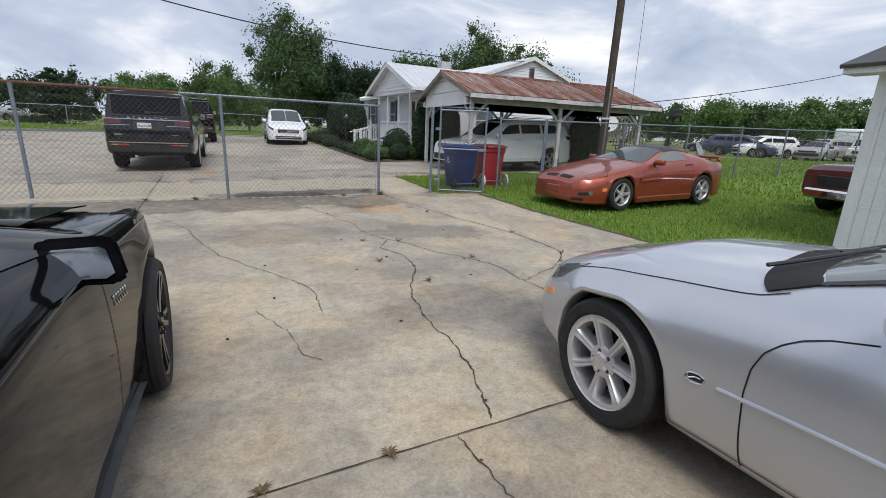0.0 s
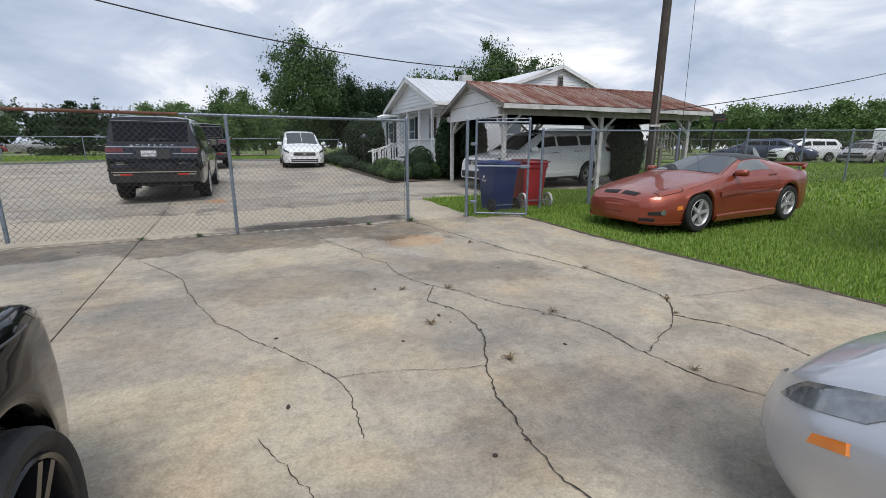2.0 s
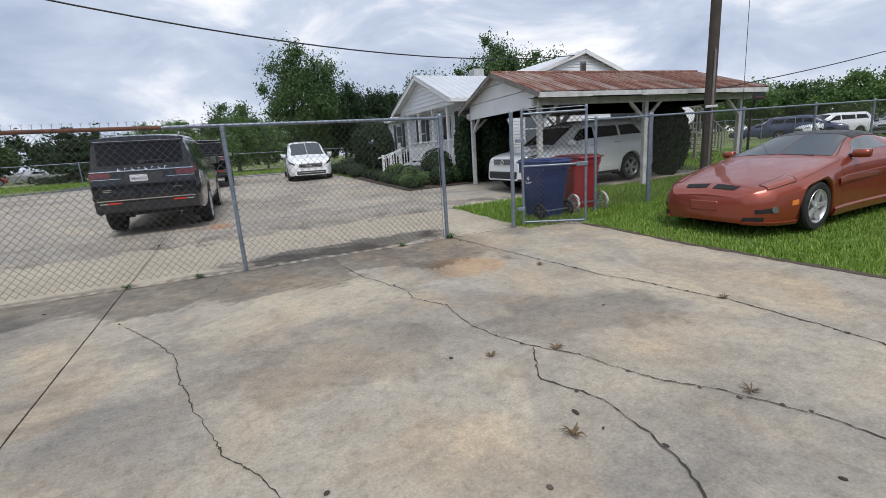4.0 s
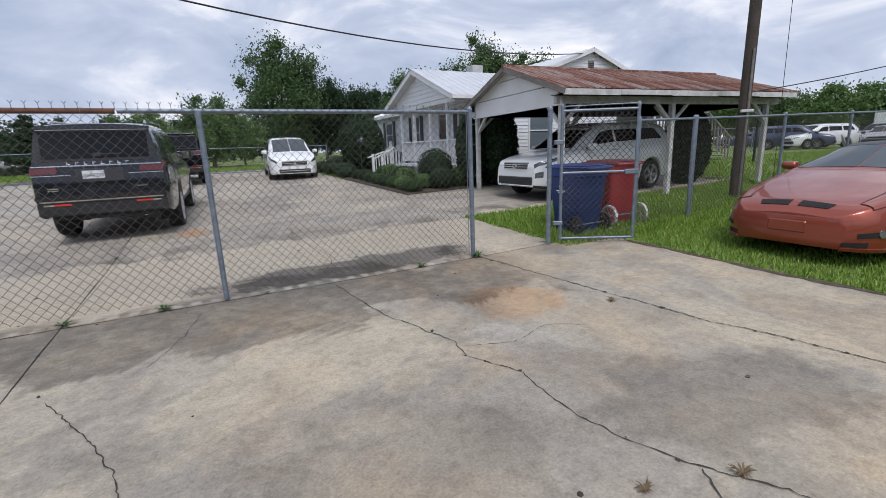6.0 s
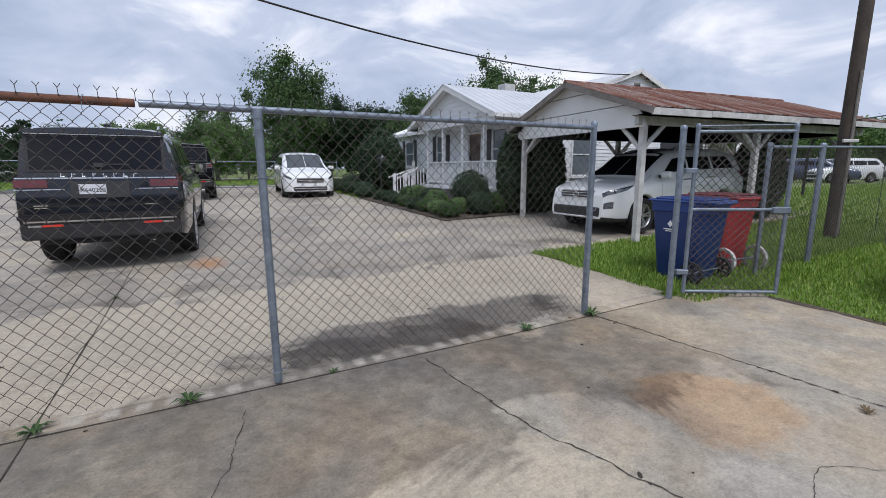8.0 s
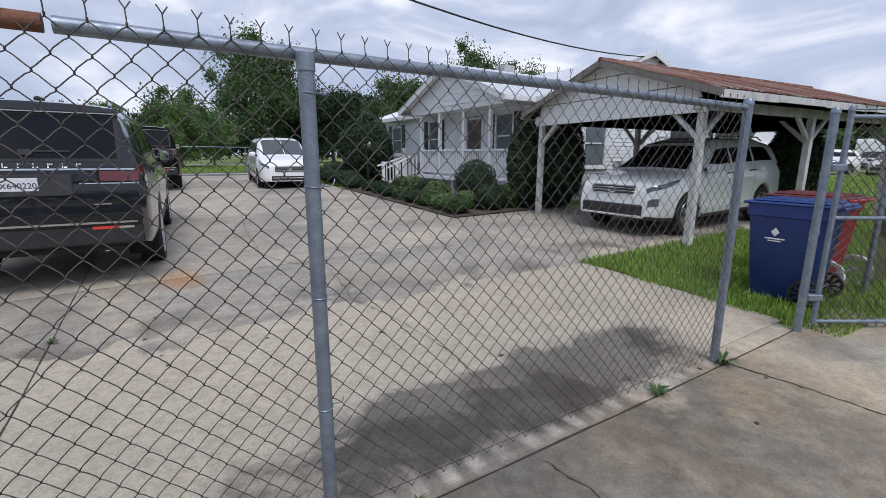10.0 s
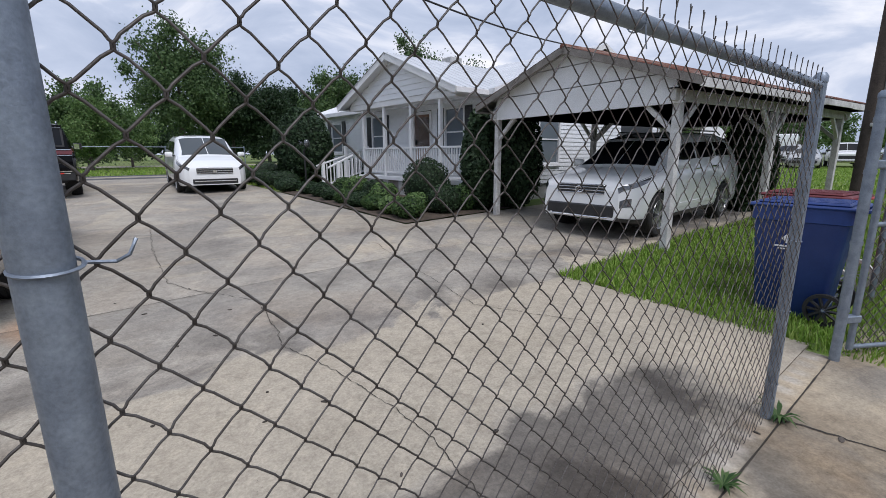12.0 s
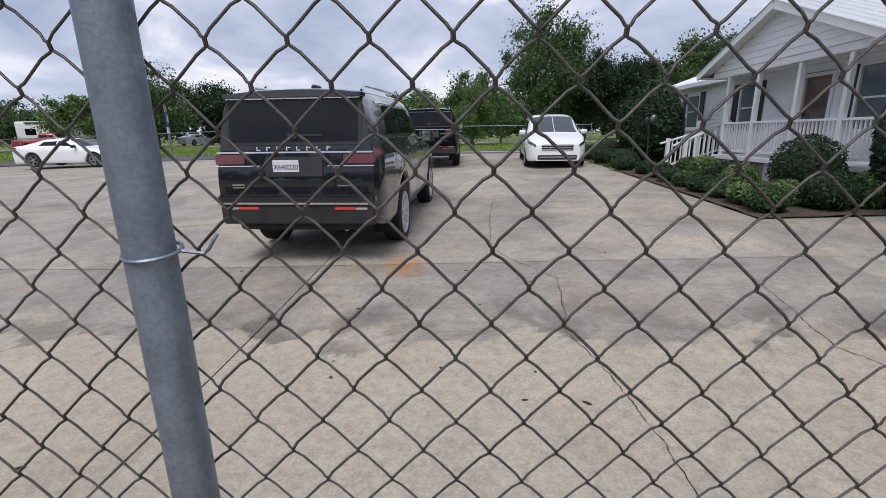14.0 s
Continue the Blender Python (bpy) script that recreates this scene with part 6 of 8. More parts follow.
# --- white crossover under the carport ---
def crossover(m):
    L, W = 4.79, 1.9
    sh = Shell(L, W,
               [(0, 0.86), (0.1, 0.95), (0.4, 1.03), (1.08, 1.13), (1.85, 1.64), (2.3, 1.73), (3.9, 1.72), (4.55, 1.63), (4.79, 1.30)],
               [(0, 0.88), (1.2, 1.05), (4.79, 1.13)],
               [(0, 0.72), (0.1, 0.85), (0.3, 0.945), (0.65, 0.99), (1.1, 1.0), (4.1, 1.0), (4.6, 0.95), (4.79, 0.84)],
               0.27, (0.93, 3.72), 0.36, roof_w=0.74, lean=0.22, low_ends=0.06, shoulder=0.05, nose_lean=0.10)
    car = car_base("crossover", m, sh, PAINT_WHITE, "white crossover parked under the carport", "car")
    wheel_set(car, sh, 0.245, 0.235, (5, "twin"), ALLOY)
    part("windscreen", sh.patch([(1.14, 4.72), (1.14, 5.99), (1.88, 5.99), (1.88, 4.72)], 0.004, 1, 10, 4, True), GLASS_DARK, car, smooth=True)
    side_windows(car, sh, ((1.55, 2.42, 2.42, 2.02), (2.5, 3.3, 3.3, 2.5), (3.4, 4.25, 4.05, 3.4)), GLASS_DARK)
    mirrors(car, sh, 1.5, 3.6, PAINT_WHITE, (0.12, 0.22, 0.16), 0.15)
    handles(car, sh, (2.25, 3.1), 3.1, CHROME)
    for s in (-1, 1):
        part("headlamp", sh.patch([(0.0, 2.6), (0.5, 2.9), (0.70, 3.55), (0.0, 3.4)], 0.008, s, 8, 4), LENS_DARK, car, smooth=True)
        part("fog_lamp", sh.patch([(0.015, 1.35), (0.16, 1.35), (0.16, 1.9), (0.015, 1.9)], 0.006, s, 4, 3), LENS, car, smooth=True)
        part("tail_lamp", sh.patch([(4.5, 2.7), (4.74, 2.7), (4.70, 3.5), (4.45, 3.5)], 0.008, s, 5, 4), TAIL_RED, car, smooth=True)
        part("roof_rail", tube(nbm(), [(2.2, s * 0.62, 1.68), (2.3, s * 0.62, 1.745), (3.9, s * 0.62, 1.735), (4.1, s * 0.62, 1.66)], 0.014, 6), CHROME, car, smooth=True)
    g = part("grille", quick_box(-0.004, -0.46, 0.71, 0.10, 0.46, 0.885, 0.02, Matrix.Translation((0.035, 0, 0))), BLACK, car)
    for z in (0.735, 0.785, 0.835, 0.875):
        part("grille_bar", quick_box(0.014, -0.45, z - 0.008, 0.05, 0.45, z + 0.008, 0.004), CHROME, g)
    bm = nbm()
    tube(bm, [(0.012, 0.075 * math.cos(a), 0.80 + 0.05 * math.sin(a)) for a in [6.283 * k / 20 for k in range(21)]], 0.009, 6)
    tube(bm, [(0.012, 0.03 * math.cos(a), 0.80 + 0.045 * math.sin(a)) for a in [6.283 * k / 16 for k in range(17)]], 0.007, 6)
    part("emblem", bm, CHROME, g, smooth=True)
    part("lower_intake", quick_box(-0.016, -0.64, 0.37, 0.08, 0.64, 0.56, 0.02), BLACK, car)
    part("skid_strip", tube(nbm(), [(0.06, -0.66, 0.42), (-0.02, -0.5, 0.36), (-0.025, 0.5, 0.36), (0.06, 0.66, 0.42)], 0.016, 8), CHROME, car, smooth=True)
    part("lower_cladding", sh.patch([(1.33, 0.0), (3.32, 0.0), (3.32, 0.42), (1.33, 0.42)], 0.012, 1, 24, 2, True), BLACK, car, "black lower body cladding", smooth=True)
    part("bumper_cladding", sh.patch([(0.0, 0.0), (0.5, 0.0), (0.5, 0.5), (0.0, 0.5)], 0.012, 1, 12, 2, True), BLACK, car, "black lower bumper cladding", smooth=True)
    part("side_trim", sh.patch([(1.35, 0.8), (3.3, 0.8), (3.3, 1.0), (1.35, 1.0)], 0.012, 1, 20, 2, True), PAINT_WHITE, car, smooth=True)
    seams(car, sh, [[(0.3, 3.6), (1.3, 4.1)], [(1.5, 0.5), (1.5, 3.5)], [(2.53, 0.5), (2.53, 3.6)], [(3.2, 0.9), (3.4, 3.5)]])
    return car


crossover(place_axle(0.93, (-0.29, 15.62), 217.7))


# --- faded copper coupe on the grass ---
def coupe_copper(m):
    L, W = 4.56, 1.87
    sh = Shell(L, W,
               [(0, 0.54), (0.05, 0.61), (0.2, 0.68), (0.5, 0.75), (1.1, 0.865), (1.62, 0.945), (2.55, 1.25), (2.85, 1.28), (3.2, 1.25), (4.0, 0.98), (4.42, 0.94), (4.56, 0.86)],
               [(0, 0.55), (1.0, 0.76), (1.7, 0.88), (3.6, 0.92), (4.56, 0.90)],
               [(0, 0.54), (0.06, 0.70), (0.25, 0.85), (0.6, 0.955), (1.1, 0.99), (2.2, 0.97), (3.7, 1.0), (4.2, 0.95), (4.45, 0.87), (4.56, 0.76)],
               0.16, (1.02, 3.59), 0.33, roof_w=0.60, low_ends=0.03, shoulder=0.075, crown=0.06, rocker=0.03)
    car = car_base("sports_coupe", m, sh, PAINT_COPPER, "faded copper-red sports coupe with a black roof, sunk in long grass", "car")
    wheel_set(car, sh, 0.225, 0.24, (5, "wide"), ALLOY_LIGHT, inset=0.0)
    part("windscreen", sh.patch([(1.72, 4.65), (1.72, 5.99), (2.5, 5.99), (2.5, 4.65)], 0.004, 1, 12, 4, True), GLASS_CAR, car, smooth=True)
    part("roof_panel", sh.patch([(2.52, 4.45), (3.35, 4.45), (3.35, 5.99), (2.52, 5.99)], 0.004, 1, 10, 6, True), BLACK, car, "black roof panel", smooth=True)
    for s in (-1, 1):
        part("windscreen_pillar", sh.patch([(1.74, 4.42), (1.80, 4.42), (2.56, 4.66), (2.50, 4.66)], 0.007, s, 6, 6), BLACK, car, smooth=True)
    side_windows(car, sh, ((1.98, 3.12, 2.98, 2.40),), GLASS_PALE, 3.68, 4.36)
    part("rear_window", sh.patch([(3.32, 4.75), (3.32, 5.99), (3.95, 5.99), (3.95, 4.75)], 0.004, 1, 10, 4, True), GLASS_CAR, car, smooth=True)
    part("dash_shelf", quick_box(1.75, -0.62, 0.86, 2.15, 0.62, 0.90, 0.02), UNDER, car)
    bm = nbm()
    tube(bm, [(4.22, -0.80, 0.97), (4.36, -0.78, 1.03), (4.36, 0.78, 1.03), (4.22, 0.80, 0.97)], 0.035, 8)
    part("rear_wing", bm, PAINT_COPPER, car, smooth=True)
    mirrors(car, sh, 2.02, 3.6, PAINT_COPPER, (0.13, 0.22, 0.13), 0.12)
    for s in (-1, 1):
        part("pop_up_lamp_lid", sh.patch([(0.24, 3.75), (0.66, 3.6), (0.72, 4.9), (0.28, 4.9)], 0.006, s, 8, 6), PAINT_COPPER, car, smooth=True)
        part("lid_gap", sh.seam([(0.24, 3.75), (0.66, 3.6), (0.72, 4.9), (0.28, 4.9), (0.24, 3.75)], 0.008, s, 0.0075), MATTE, car)
        part("fog_lamp", tube(nbm(), [sh.out(0.27, 1.45, 0.012, s), sh.out(0.27, 1.45, -0.02, s)], 0.045, 12), LENS, car, smooth=True)
        part("turn_lamp", sh.patch([(0.08, 1.25), (0.30, 1.25), (0.30, 1.62), (0.08, 1.62)], 0.004, s, 6, 3), MATTE, car, smooth=True)
        part("marker_lamp", sh.patch([(0.50, 1.5), (0.60, 1.5), (0.60, 1.85), (0.50, 1.85)], 0.006, s, 3, 3), AMBER, car)
        part("nostril", sh.patch([(0.10, 5.35), (0.19, 5.35), (0.21, 5.93), (0.10, 5.93)], 0.005, s, 6, 6), MATTE, car)
        part("air_intake", sh.patch([(0.0, 0.55), (0.16, 0.55), (0.16, 0.95), (0.0, 0.95)], 0.005, s, 6, 3), MATTE, car, smooth=True)
        part("bumper_lip", sh.patch([(0.0, 0.05), (0.66, 0.05), (0.66, 0.45), (0.0, 0.45)], 0.022, s, 12, 2), PAINT_COPPER, car, smooth=True)
    part("chin_plate", quick_box(-0.012, -0.20, 0.33, 0.05, 0.20, 0.47, 0.012), PAINT_COPPER, car)
    part("side_ridge", sh.patch([(1.5, 1.75), (3.2, 1.85), (3.2, 2.1), (1.5, 2.1)], 0.024, 1, 24, 2, True), PAINT_COPPER, car, smooth=True)
    part("side_skirt", sh.patch([(1.42, 0.02), (3.18, 0.02), (3.18, 0.62), (1.42, 0.62)], 0.034, 1, 24, 2, True), PAINT_COPPER, car, smooth=True)
    part("wiper", tube(nbm(), [(1.70, -0.5, 0.955), (1.74, 0.1, 0.975)], 0.008, 5), BLACK, car)
    part("wiper", tube(nbm(), [(1.70, 0.05, 0.965), (1.76, 0.55, 0.955)], 0.008, 5), BLACK, car)
    handles(car, sh, (2.95,), 3.15, PAINT_COPPER)
    seams(car, sh, [[(0.8, 3.55), (1.68, 3.75)], [(1.62, 0.5), (1.62, 3.0), (1.9, 3.6)], [(3.16, 0.6), (3.2, 2.6), (3.1, 3.6)], [(1.70, 3.8), (1.66, 5.0), (1.60, 5.99)]])
    return car


coupe_copper(place_axle(1.02, (3.02, 10.55), 217.5))


# --- silver grand tourer, close by ---
def tourer(m):
    L, W = 4.76, 1.83
    sh = Shell(L, W,
               [(0, 0.52), (0.07, 0.62), (0.3, 0.74), (0.8, 0.895), (1.36, 0.955), (1.48, 0.97), (2.36, 1.27), (2.72, 1.295), (3.3, 1.26), (4.1, 0.99), (4.6, 0.92), (4.76, 0.80)],
               [(0, 0.52), (0.6, 0.72), (1.2, 0.82), (1.9, 0.89), (3.8, 0.93), (4.76, 0.84)],
               [(0, 0.45), (0.07, 0.62), (0.25, 0.80), (0.6, 0.94), (1.0, 0.99), (2.2, 0.965), (3.7, 1.0), (4.4, 0.92), (4.7, 0.78), (4.76, 0.7)],
               0.20, (0.93, 3.52), 0.332, roof_w=0.60, low_ends=0.04, shoulder=0.10, crown=0.10, rocker=0.07, arch=1.10)
    car = car_base("grand_tourer", m, sh, PAINT_SILVER, "silver grand tourer coupe with seven-spoke alloy wheels", "car", 130)
    wheel_set(car, sh, 0.242, 0.245, (7, "groove"), ALLOY_LIGHT, steer=-4)
    part("windscreen", sh.patch([(1.675, 4.55), (1.515, 5.99), (2.33, 5.99), (2.36, 4.68)], 0.006, 1, 14, 6, True), GLASS_PALE, car, smooth=True)
    part("cowl", sh.patch([(1.53, 4.2), (1.33, 5.99), (1.495, 5.99), (1.66, 4.5)], 0.009, 1, 14, 4, True), MATTE, car, "black cowl below the windscreen", smooth=True)
    side_windows(car, sh, ((1.88, 3.2, 3.0, 2.34),), GLASS_CAR, 3.75, 4.35)
    part("rear_window", sh.patch([(3.3, 4.75), (3.3, 5.99), (4.0, 5.99), (4.0, 4.75)], 0.004, 1, 10, 4, True), GLASS_CAR, car, smooth=True)
    part("screen_seal", sh.seam([(1.66, 4.55), (2.36, 4.68)], 0.03, 1, 0.006), BLACK, car)
    part("screen_seal", sh.seam([(1.66, 4.55), (2.36, 4.68)], 0.03, -1, 0.006), BLACK, car)
    part("sill_strip", quick_box(1.72, -0.62, 0.93, 2.1, 0.62, 0.955, 0.02), UNDER, car)
    for y0, y1 in ((-0.62, 0.05), (0.0, 0.60)):
        part("wiper", tube(nbm(), [(1.45, y0, 0.985), (1.49, y0 + 0.1, 1.00), (1.56, y1, 1.025)], 0.009, 6), BLACK, car, smooth=True)
    mirrors(car, sh, 2.0, 3.65, PAINT_SILVER, (0.13, 0.2, 0.12), 0.13)
    for s in (-1, 1):
        part("headlamp", sh.patch([(0.10, 2.9), (0.42, 3.0), (0.62, 4.1), (0.20, 4.0)], 0.004, s, 10, 8), LENS, car, "clear oval headlamp", smooth=True)
        part("side_marker", sh.patch([(0.29, 2.1), (0.41, 2.17), (0.40, 2.45), (0.30, 2.38)], 0.006, s, 6, 4), AMBER, car, "orange side marker lamp", smooth=True)
        b = part("wing_badge", sh.patch([(1.392, 1.47), (1.448, 1.47), (1.448, 1.57), (1.392, 1.57)], 0.003, s, 8, 4), BLACK, car, "oval black badge with a chrome ring", smooth=True)
        ring = [sh.out(1.42 + 0.040 * math.cos(a), 1.52 + 0.082 * math.sin(a), 0.004, s) for a in [6.283 * k / 24 for k in range(25)]]
        part("badge_ring", tube(nbm(), ring, 0.003, 6), CHROME, b, smooth=True)
        part("leaping_mark", tube(nbm(), [sh.out(1.395, 1.49, 0.004, s), sh.out(1.42, 1.54, 0.005, s), sh.out(1.445, 1.535, 0.004, s)], 0.0035, 5), CHROME, b)
        part("rub_strip", tube(nbm(), [sh.out(1.51 + 0.12 * k, 1.50, 0.004, s) for k in range(17)], 0.009, 8), PAINT_SILVER, car, smooth=True)
    handles(car, sh, (3.0,), 3.0, CHROME)
    seams(car, sh, [[(0.45, 3.78), (0.9, 3.86), (1.3, 3.93), (1.52, 4.02), (1.60, 4.2)], [(1.635, 0.35), (1.615, 1.0), (1.60, 1.6), (1.605, 2.0), (1.63, 2.35), (1.67, 2.6), (1.72, 2.82), (1.79, 3.02), (1.9, 3.2)], [(3.3, 0.5), (3.3, 2.6), (3.1, 3.6)], [(1.3, 0.45), (3.3, 0.45)]], w=0.006)
    return car


tourer(Matrix.Translation(spot(2.33, -7.12)) @ Matrix.Rotation(radians(127.1 + 180), 4, "Z"))


# --- black muscle coupe, close by ---
def muscle(m):
    L, W = 4.78, 1.90
    sh = Shell(L, W,
               [(0, 0.72), (0.06, 0.80), (0.3, 0.93), (0.9, 1.01), (1.55, 1.06), (2.35, 1.32), (2.7, 1.36), (3.3, 1.32), (4.2, 1.12), (4.65, 1.09), (4.78, 1.0)],
               [(0, 0.72), (0.25, 0.90), (0.9, 0.965), (1.7, 0.99), (3.8, 1.03), (4.78, 1.0)],
               [(0, 0.66), (0.06, 0.82), (0.25, 0.93), (0.6, 0.99), (1.0, 1.0), (2.1, 0.965), (3.7, 1.0), (4.5, 0.95), (4.78, 0.84)],
               0.19, (0.93, 3.74), 0.365, roof_w=0.58, low_ends=0.03, shoulder=0.035, crown=0.05, rocker=0.10, arch=1.09)
    car = car_base("muscle_coupe", m, sh, PAINT_BLACK, "glossy black muscle coupe with black alloy wheels", "car", 130)
    wheel_set(car, sh, 0.285, 0.285, (5, "twin"), ALLOY_BLACK, inset=-0.035)
    part("windscreen", sh.patch([(1.66, 4.7), (1.60, 5.99), (2.3, 5.99), (2.32, 4.7)], 0.004, 1, 12, 5, True), GLASS_DARK, car, smooth=True)
    side_windows(car, sh, ((1.92, 3.05, 2.9, 2.32),), GLASS_DARK, 3.76, 4.3)
    part("hood_bulge", sh.patch([(0.45, 4.9), (1.5, 4.9), (1.5, 5.99), (0.6, 5.99)], 0.028, 1, 14, 6, True), PAINT_BLACK, car, smooth=True)
    part("side_skirt", sh.patch([(1.38, 0.02), (3.28, 0.02), (3.28, 0.55), (1.38, 0.55)], 0.03, 1, 24, 3, True), BLACK, car, "matt black side skirt", smooth=True)
    for s in (-1, 1):
        part("headlamp", sh.patch([(0.04, 2.8), (0.36, 2.95), (0.42, 3.35), (0.05, 3.3)], 0.005, s, 8, 4), LENS, car, smooth=True)
        part("fender_lip", tube(nbm(), [sh.out(0.93 + 0.398 * math.cos(a), 0.02, 0.004, s) for a in [math.pi * k / 24 for k in range(2, 23)]], 0.008, 6), PAINT_BLACK, car, smooth=True)
        # the angular door mirror
        p = sh.out(1.92, 3.7, 0.0, s)
        bm = nbm()
        prof = [(0.0, -0.02), (0.05, -0.075), (0.24, -0.085), (0.28, -0.055), (0.25, 0.085), (0.22, 0.105), (0.03, 0.10), (-0.01, 0.075)]
        back = [bm.verts.new((0.15 * (0.09 - z), s * (y + 0.03), z)) for y, z in prof]
        front = [bm.verts.new((-0.115, s * (0.03 + 0.135 + (y - 0.135) * 0.7), z * 0.72)) for y, z in prof]
        n = len(prof)
        for k in range(n):
            bm.faces.new((back[k], back[(k + 1) % n], front[(k + 1) % n], front[k]))
        bm.faces.new(front)
        bm.faces.new(back[::-1])
        bmesh.ops.recalc_face_normals(bm, faces=bm.faces)
        bmesh.ops.bevel(bm, geom=bm.edges[:], offset=0.012, segments=2, affect="EDGES")
        bmesh.ops.transform(bm, matrix=Matrix.Translation((p.x + 0.02, p.y - s * 0.085, p.z - 0.035)) @ Matrix.Scale(0.86, 4), verts=bm.verts)
        w = part("wing_mirror", bm, PAINT_BLACK, car, smooth=True)
        g = nbm()
        vs = [g.verts.new((p.x + 0.026 + 0.86 * 0.15 * (0.09 - z * 0.68), p.y - s * 0.085 + 0.86 * s * (0.03 + 0.135 + (y - 0.135) * 0.70), p.z - 0.035 + 0.86 * z * 0.62)) for y, z in prof]
        g.faces.new(vs if s < 0 else vs[::-1])
        g.normal_update()
        bmesh.ops.solidify(g, geom=g.faces[:], thickness=0.003)
        part("mirror_glass", g, MIRROR, w)
        part("mirror_arm", quick_box(p.x - 0.07, min(p.y - s * 0.12, p.y - s * 0.02), p.z - 0.09, p.x - 0.01, max(p.y - s * 0.12, p.y - s * 0.02), p.z - 0.03, 0.012), BLACK, w)
        # slanted badge on the wing: plain bright strokes
        b0 = None
        for k in range(6):
            x = 1.52 + 0.036 * k
            q0, q1 = sh.out(x, 2.02 + 0.012 * k, 0.003, s), sh.out(x + 0.012, 2.17 + 0.012 * k, 0.003, s)
            part("badge_stroke", tube(nbm(), [q0, q1, sh.out(x + 0.024, 2.15 + 0.012 * k, 0.003, s)], 0.0035, 5), CHROME, car)
    seams(car, sh, [[(0.35, 3.66), (1.0, 3.72), (1.66, 3.85)], [(1.80, 0.55), (1.78, 1.6), (1.80, 2.6), (1.90, 3.5)], [(3.2, 0.6), (3.25, 2.6), (3.1, 3.6)]], w=0.006)
    for s in (-1, 1):
        part("crease", tube(nbm(), [sh.out(0.5 + 0.15 * k, 3.02, 0.0, s) for k in range(26)], 0.004, 5), PAINT_BLACK, car, smooth=True)
    handles(car, sh, (2.75,), 3.15, PAINT_BLACK)
    return car


muscle(Matrix.Translation(spot(-1.56, -5.86)) @ Matrix.Rotation(radians(127.1 + 180), 4, "Z"))


# --- plain vehicles further off ---
def far_car(name, m, kind, mat_n, label):
    if kind == "van":
        sh = Shell(4.9, 1.9, [(0, 0.8), (0.3, 0.98), (0.95, 1.1), (1.9, 1.66), (2.4, 1.74), (4.6, 1.7), (4.9, 1.4)], [(0, 0.8), (0.9, 1.0), (4.9, 1.08)],
                   [(0, 0.7), (0.3, 0.93), (0.7, 1), (4.5, 1), (4.9, 0.85)], 0.24, (0.93, 3.85), 0.33, roof_w=0.76, lean=0.2)
        panes, ws = ((1.55, 2.45, 2.45, 2.1), (2.55, 3.5, 3.5, 2.55), (3.6, 4.5, 4.35, 3.6)), (1.05, 1.85)
    elif kind == "sedan":
        sh = Shell(4.83, 1.87, [(0, 0.62), (0.3, 0.8), (1.2, 0.95), (2.15, 1.38), (2.6, 1.42), (3.4, 1.36), (4.35, 1.08), (4.7, 1.05), (4.83, 0.9)], [(0, 0.66), (1.2, 0.88), (4.83, 0.98)],
                   [(0, 0.66), (0.3, 0.9), (0.7, 1), (4.3, 1), (4.83, 0.8)], 0.2, (0.9, 3.8), 0.34, roof_w=0.62)
        panes, ws = ((1.85, 2.6, 2.6, 2.3), (2.68, 3.5, 3.3, 2.68)), (1.35, 2.1)
    else:
        sh = Shell(5.5, 1.95, [(0, 0.95), (0.1, 1.08), (1.4, 1.16), (2.0, 1.72), (2.3, 1.78), (3.3, 1.76), (3.45, 1.2), (3.6, 1.13), (5.5, 1.13)], [(0, 0.95), (1.4, 1.08), (5.5, 1.12)],
                   [(0, 0.86), (0.1, 0.94), (0.5, 1), (5.3, 1), (5.5, 0.97)], 0.42, (0.95, 4.3), 0.38, roof_w=0.74)
        panes, ws = ((1.75, 2.4, 2.4, 2.05), (2.48, 3.25, 3.2, 2.48)), (1.45, 1.98)
    car = car_base(name, m, sh, mat_n, label, "car", 50)
    wheel_set(car, sh, sh.R * 0.66, 0.22, (5, "wide"), ALLOY)
    side_windows(car, sh, panes, GLASS_DARK)
    part("windscreen", sh.patch([(ws[0], 4.7), (ws[0], 5.99), (ws[1], 5.99), (ws[1], 4.7)], 0.004, 1, 8, 4, True), GLASS_DARK, car, smooth=True)
    L = sh.L
    for s in (-1, 1):
        part("headlamp", sh.patch([(0.03, 2.7), (0.35, 2.8), (0.4, 3.4), (0.04, 3.3)], 0.006, s, 5, 3), LENS, car, smooth=True)
        part("tail_lamp", sh.patch([(L - 0.25, 2.7), (L - 0.03, 2.7), (L - 0.03, 3.3), (L - 0.25, 3.3)], 0.006, s, 4, 3), TAIL_RED, car, smooth=True)
    part("front_bumper", quick_box(-0.06, -sh.W * 0.40, 0.36, 0.08, sh.W * 0.40, 0.56, 0.04), CHROME if kind == "pickup" else BLACK, car)
    part("grille", quick_box(-0.02, -sh.W * 0.28, 0.62, 0.08, sh.W * 0.28, 0.85 if kind == "pickup" else 0.72, 0.02), BLACK, car)
    mirrors(car, sh, ws[0] + 0.4, 3.6, BLACK)
    return car


def car_pose(u, v, deg):
    return Matrix.Translation(spot(u, v)) @ Matrix.Rotation(TURN + radians(deg + 180), 4, "Z")


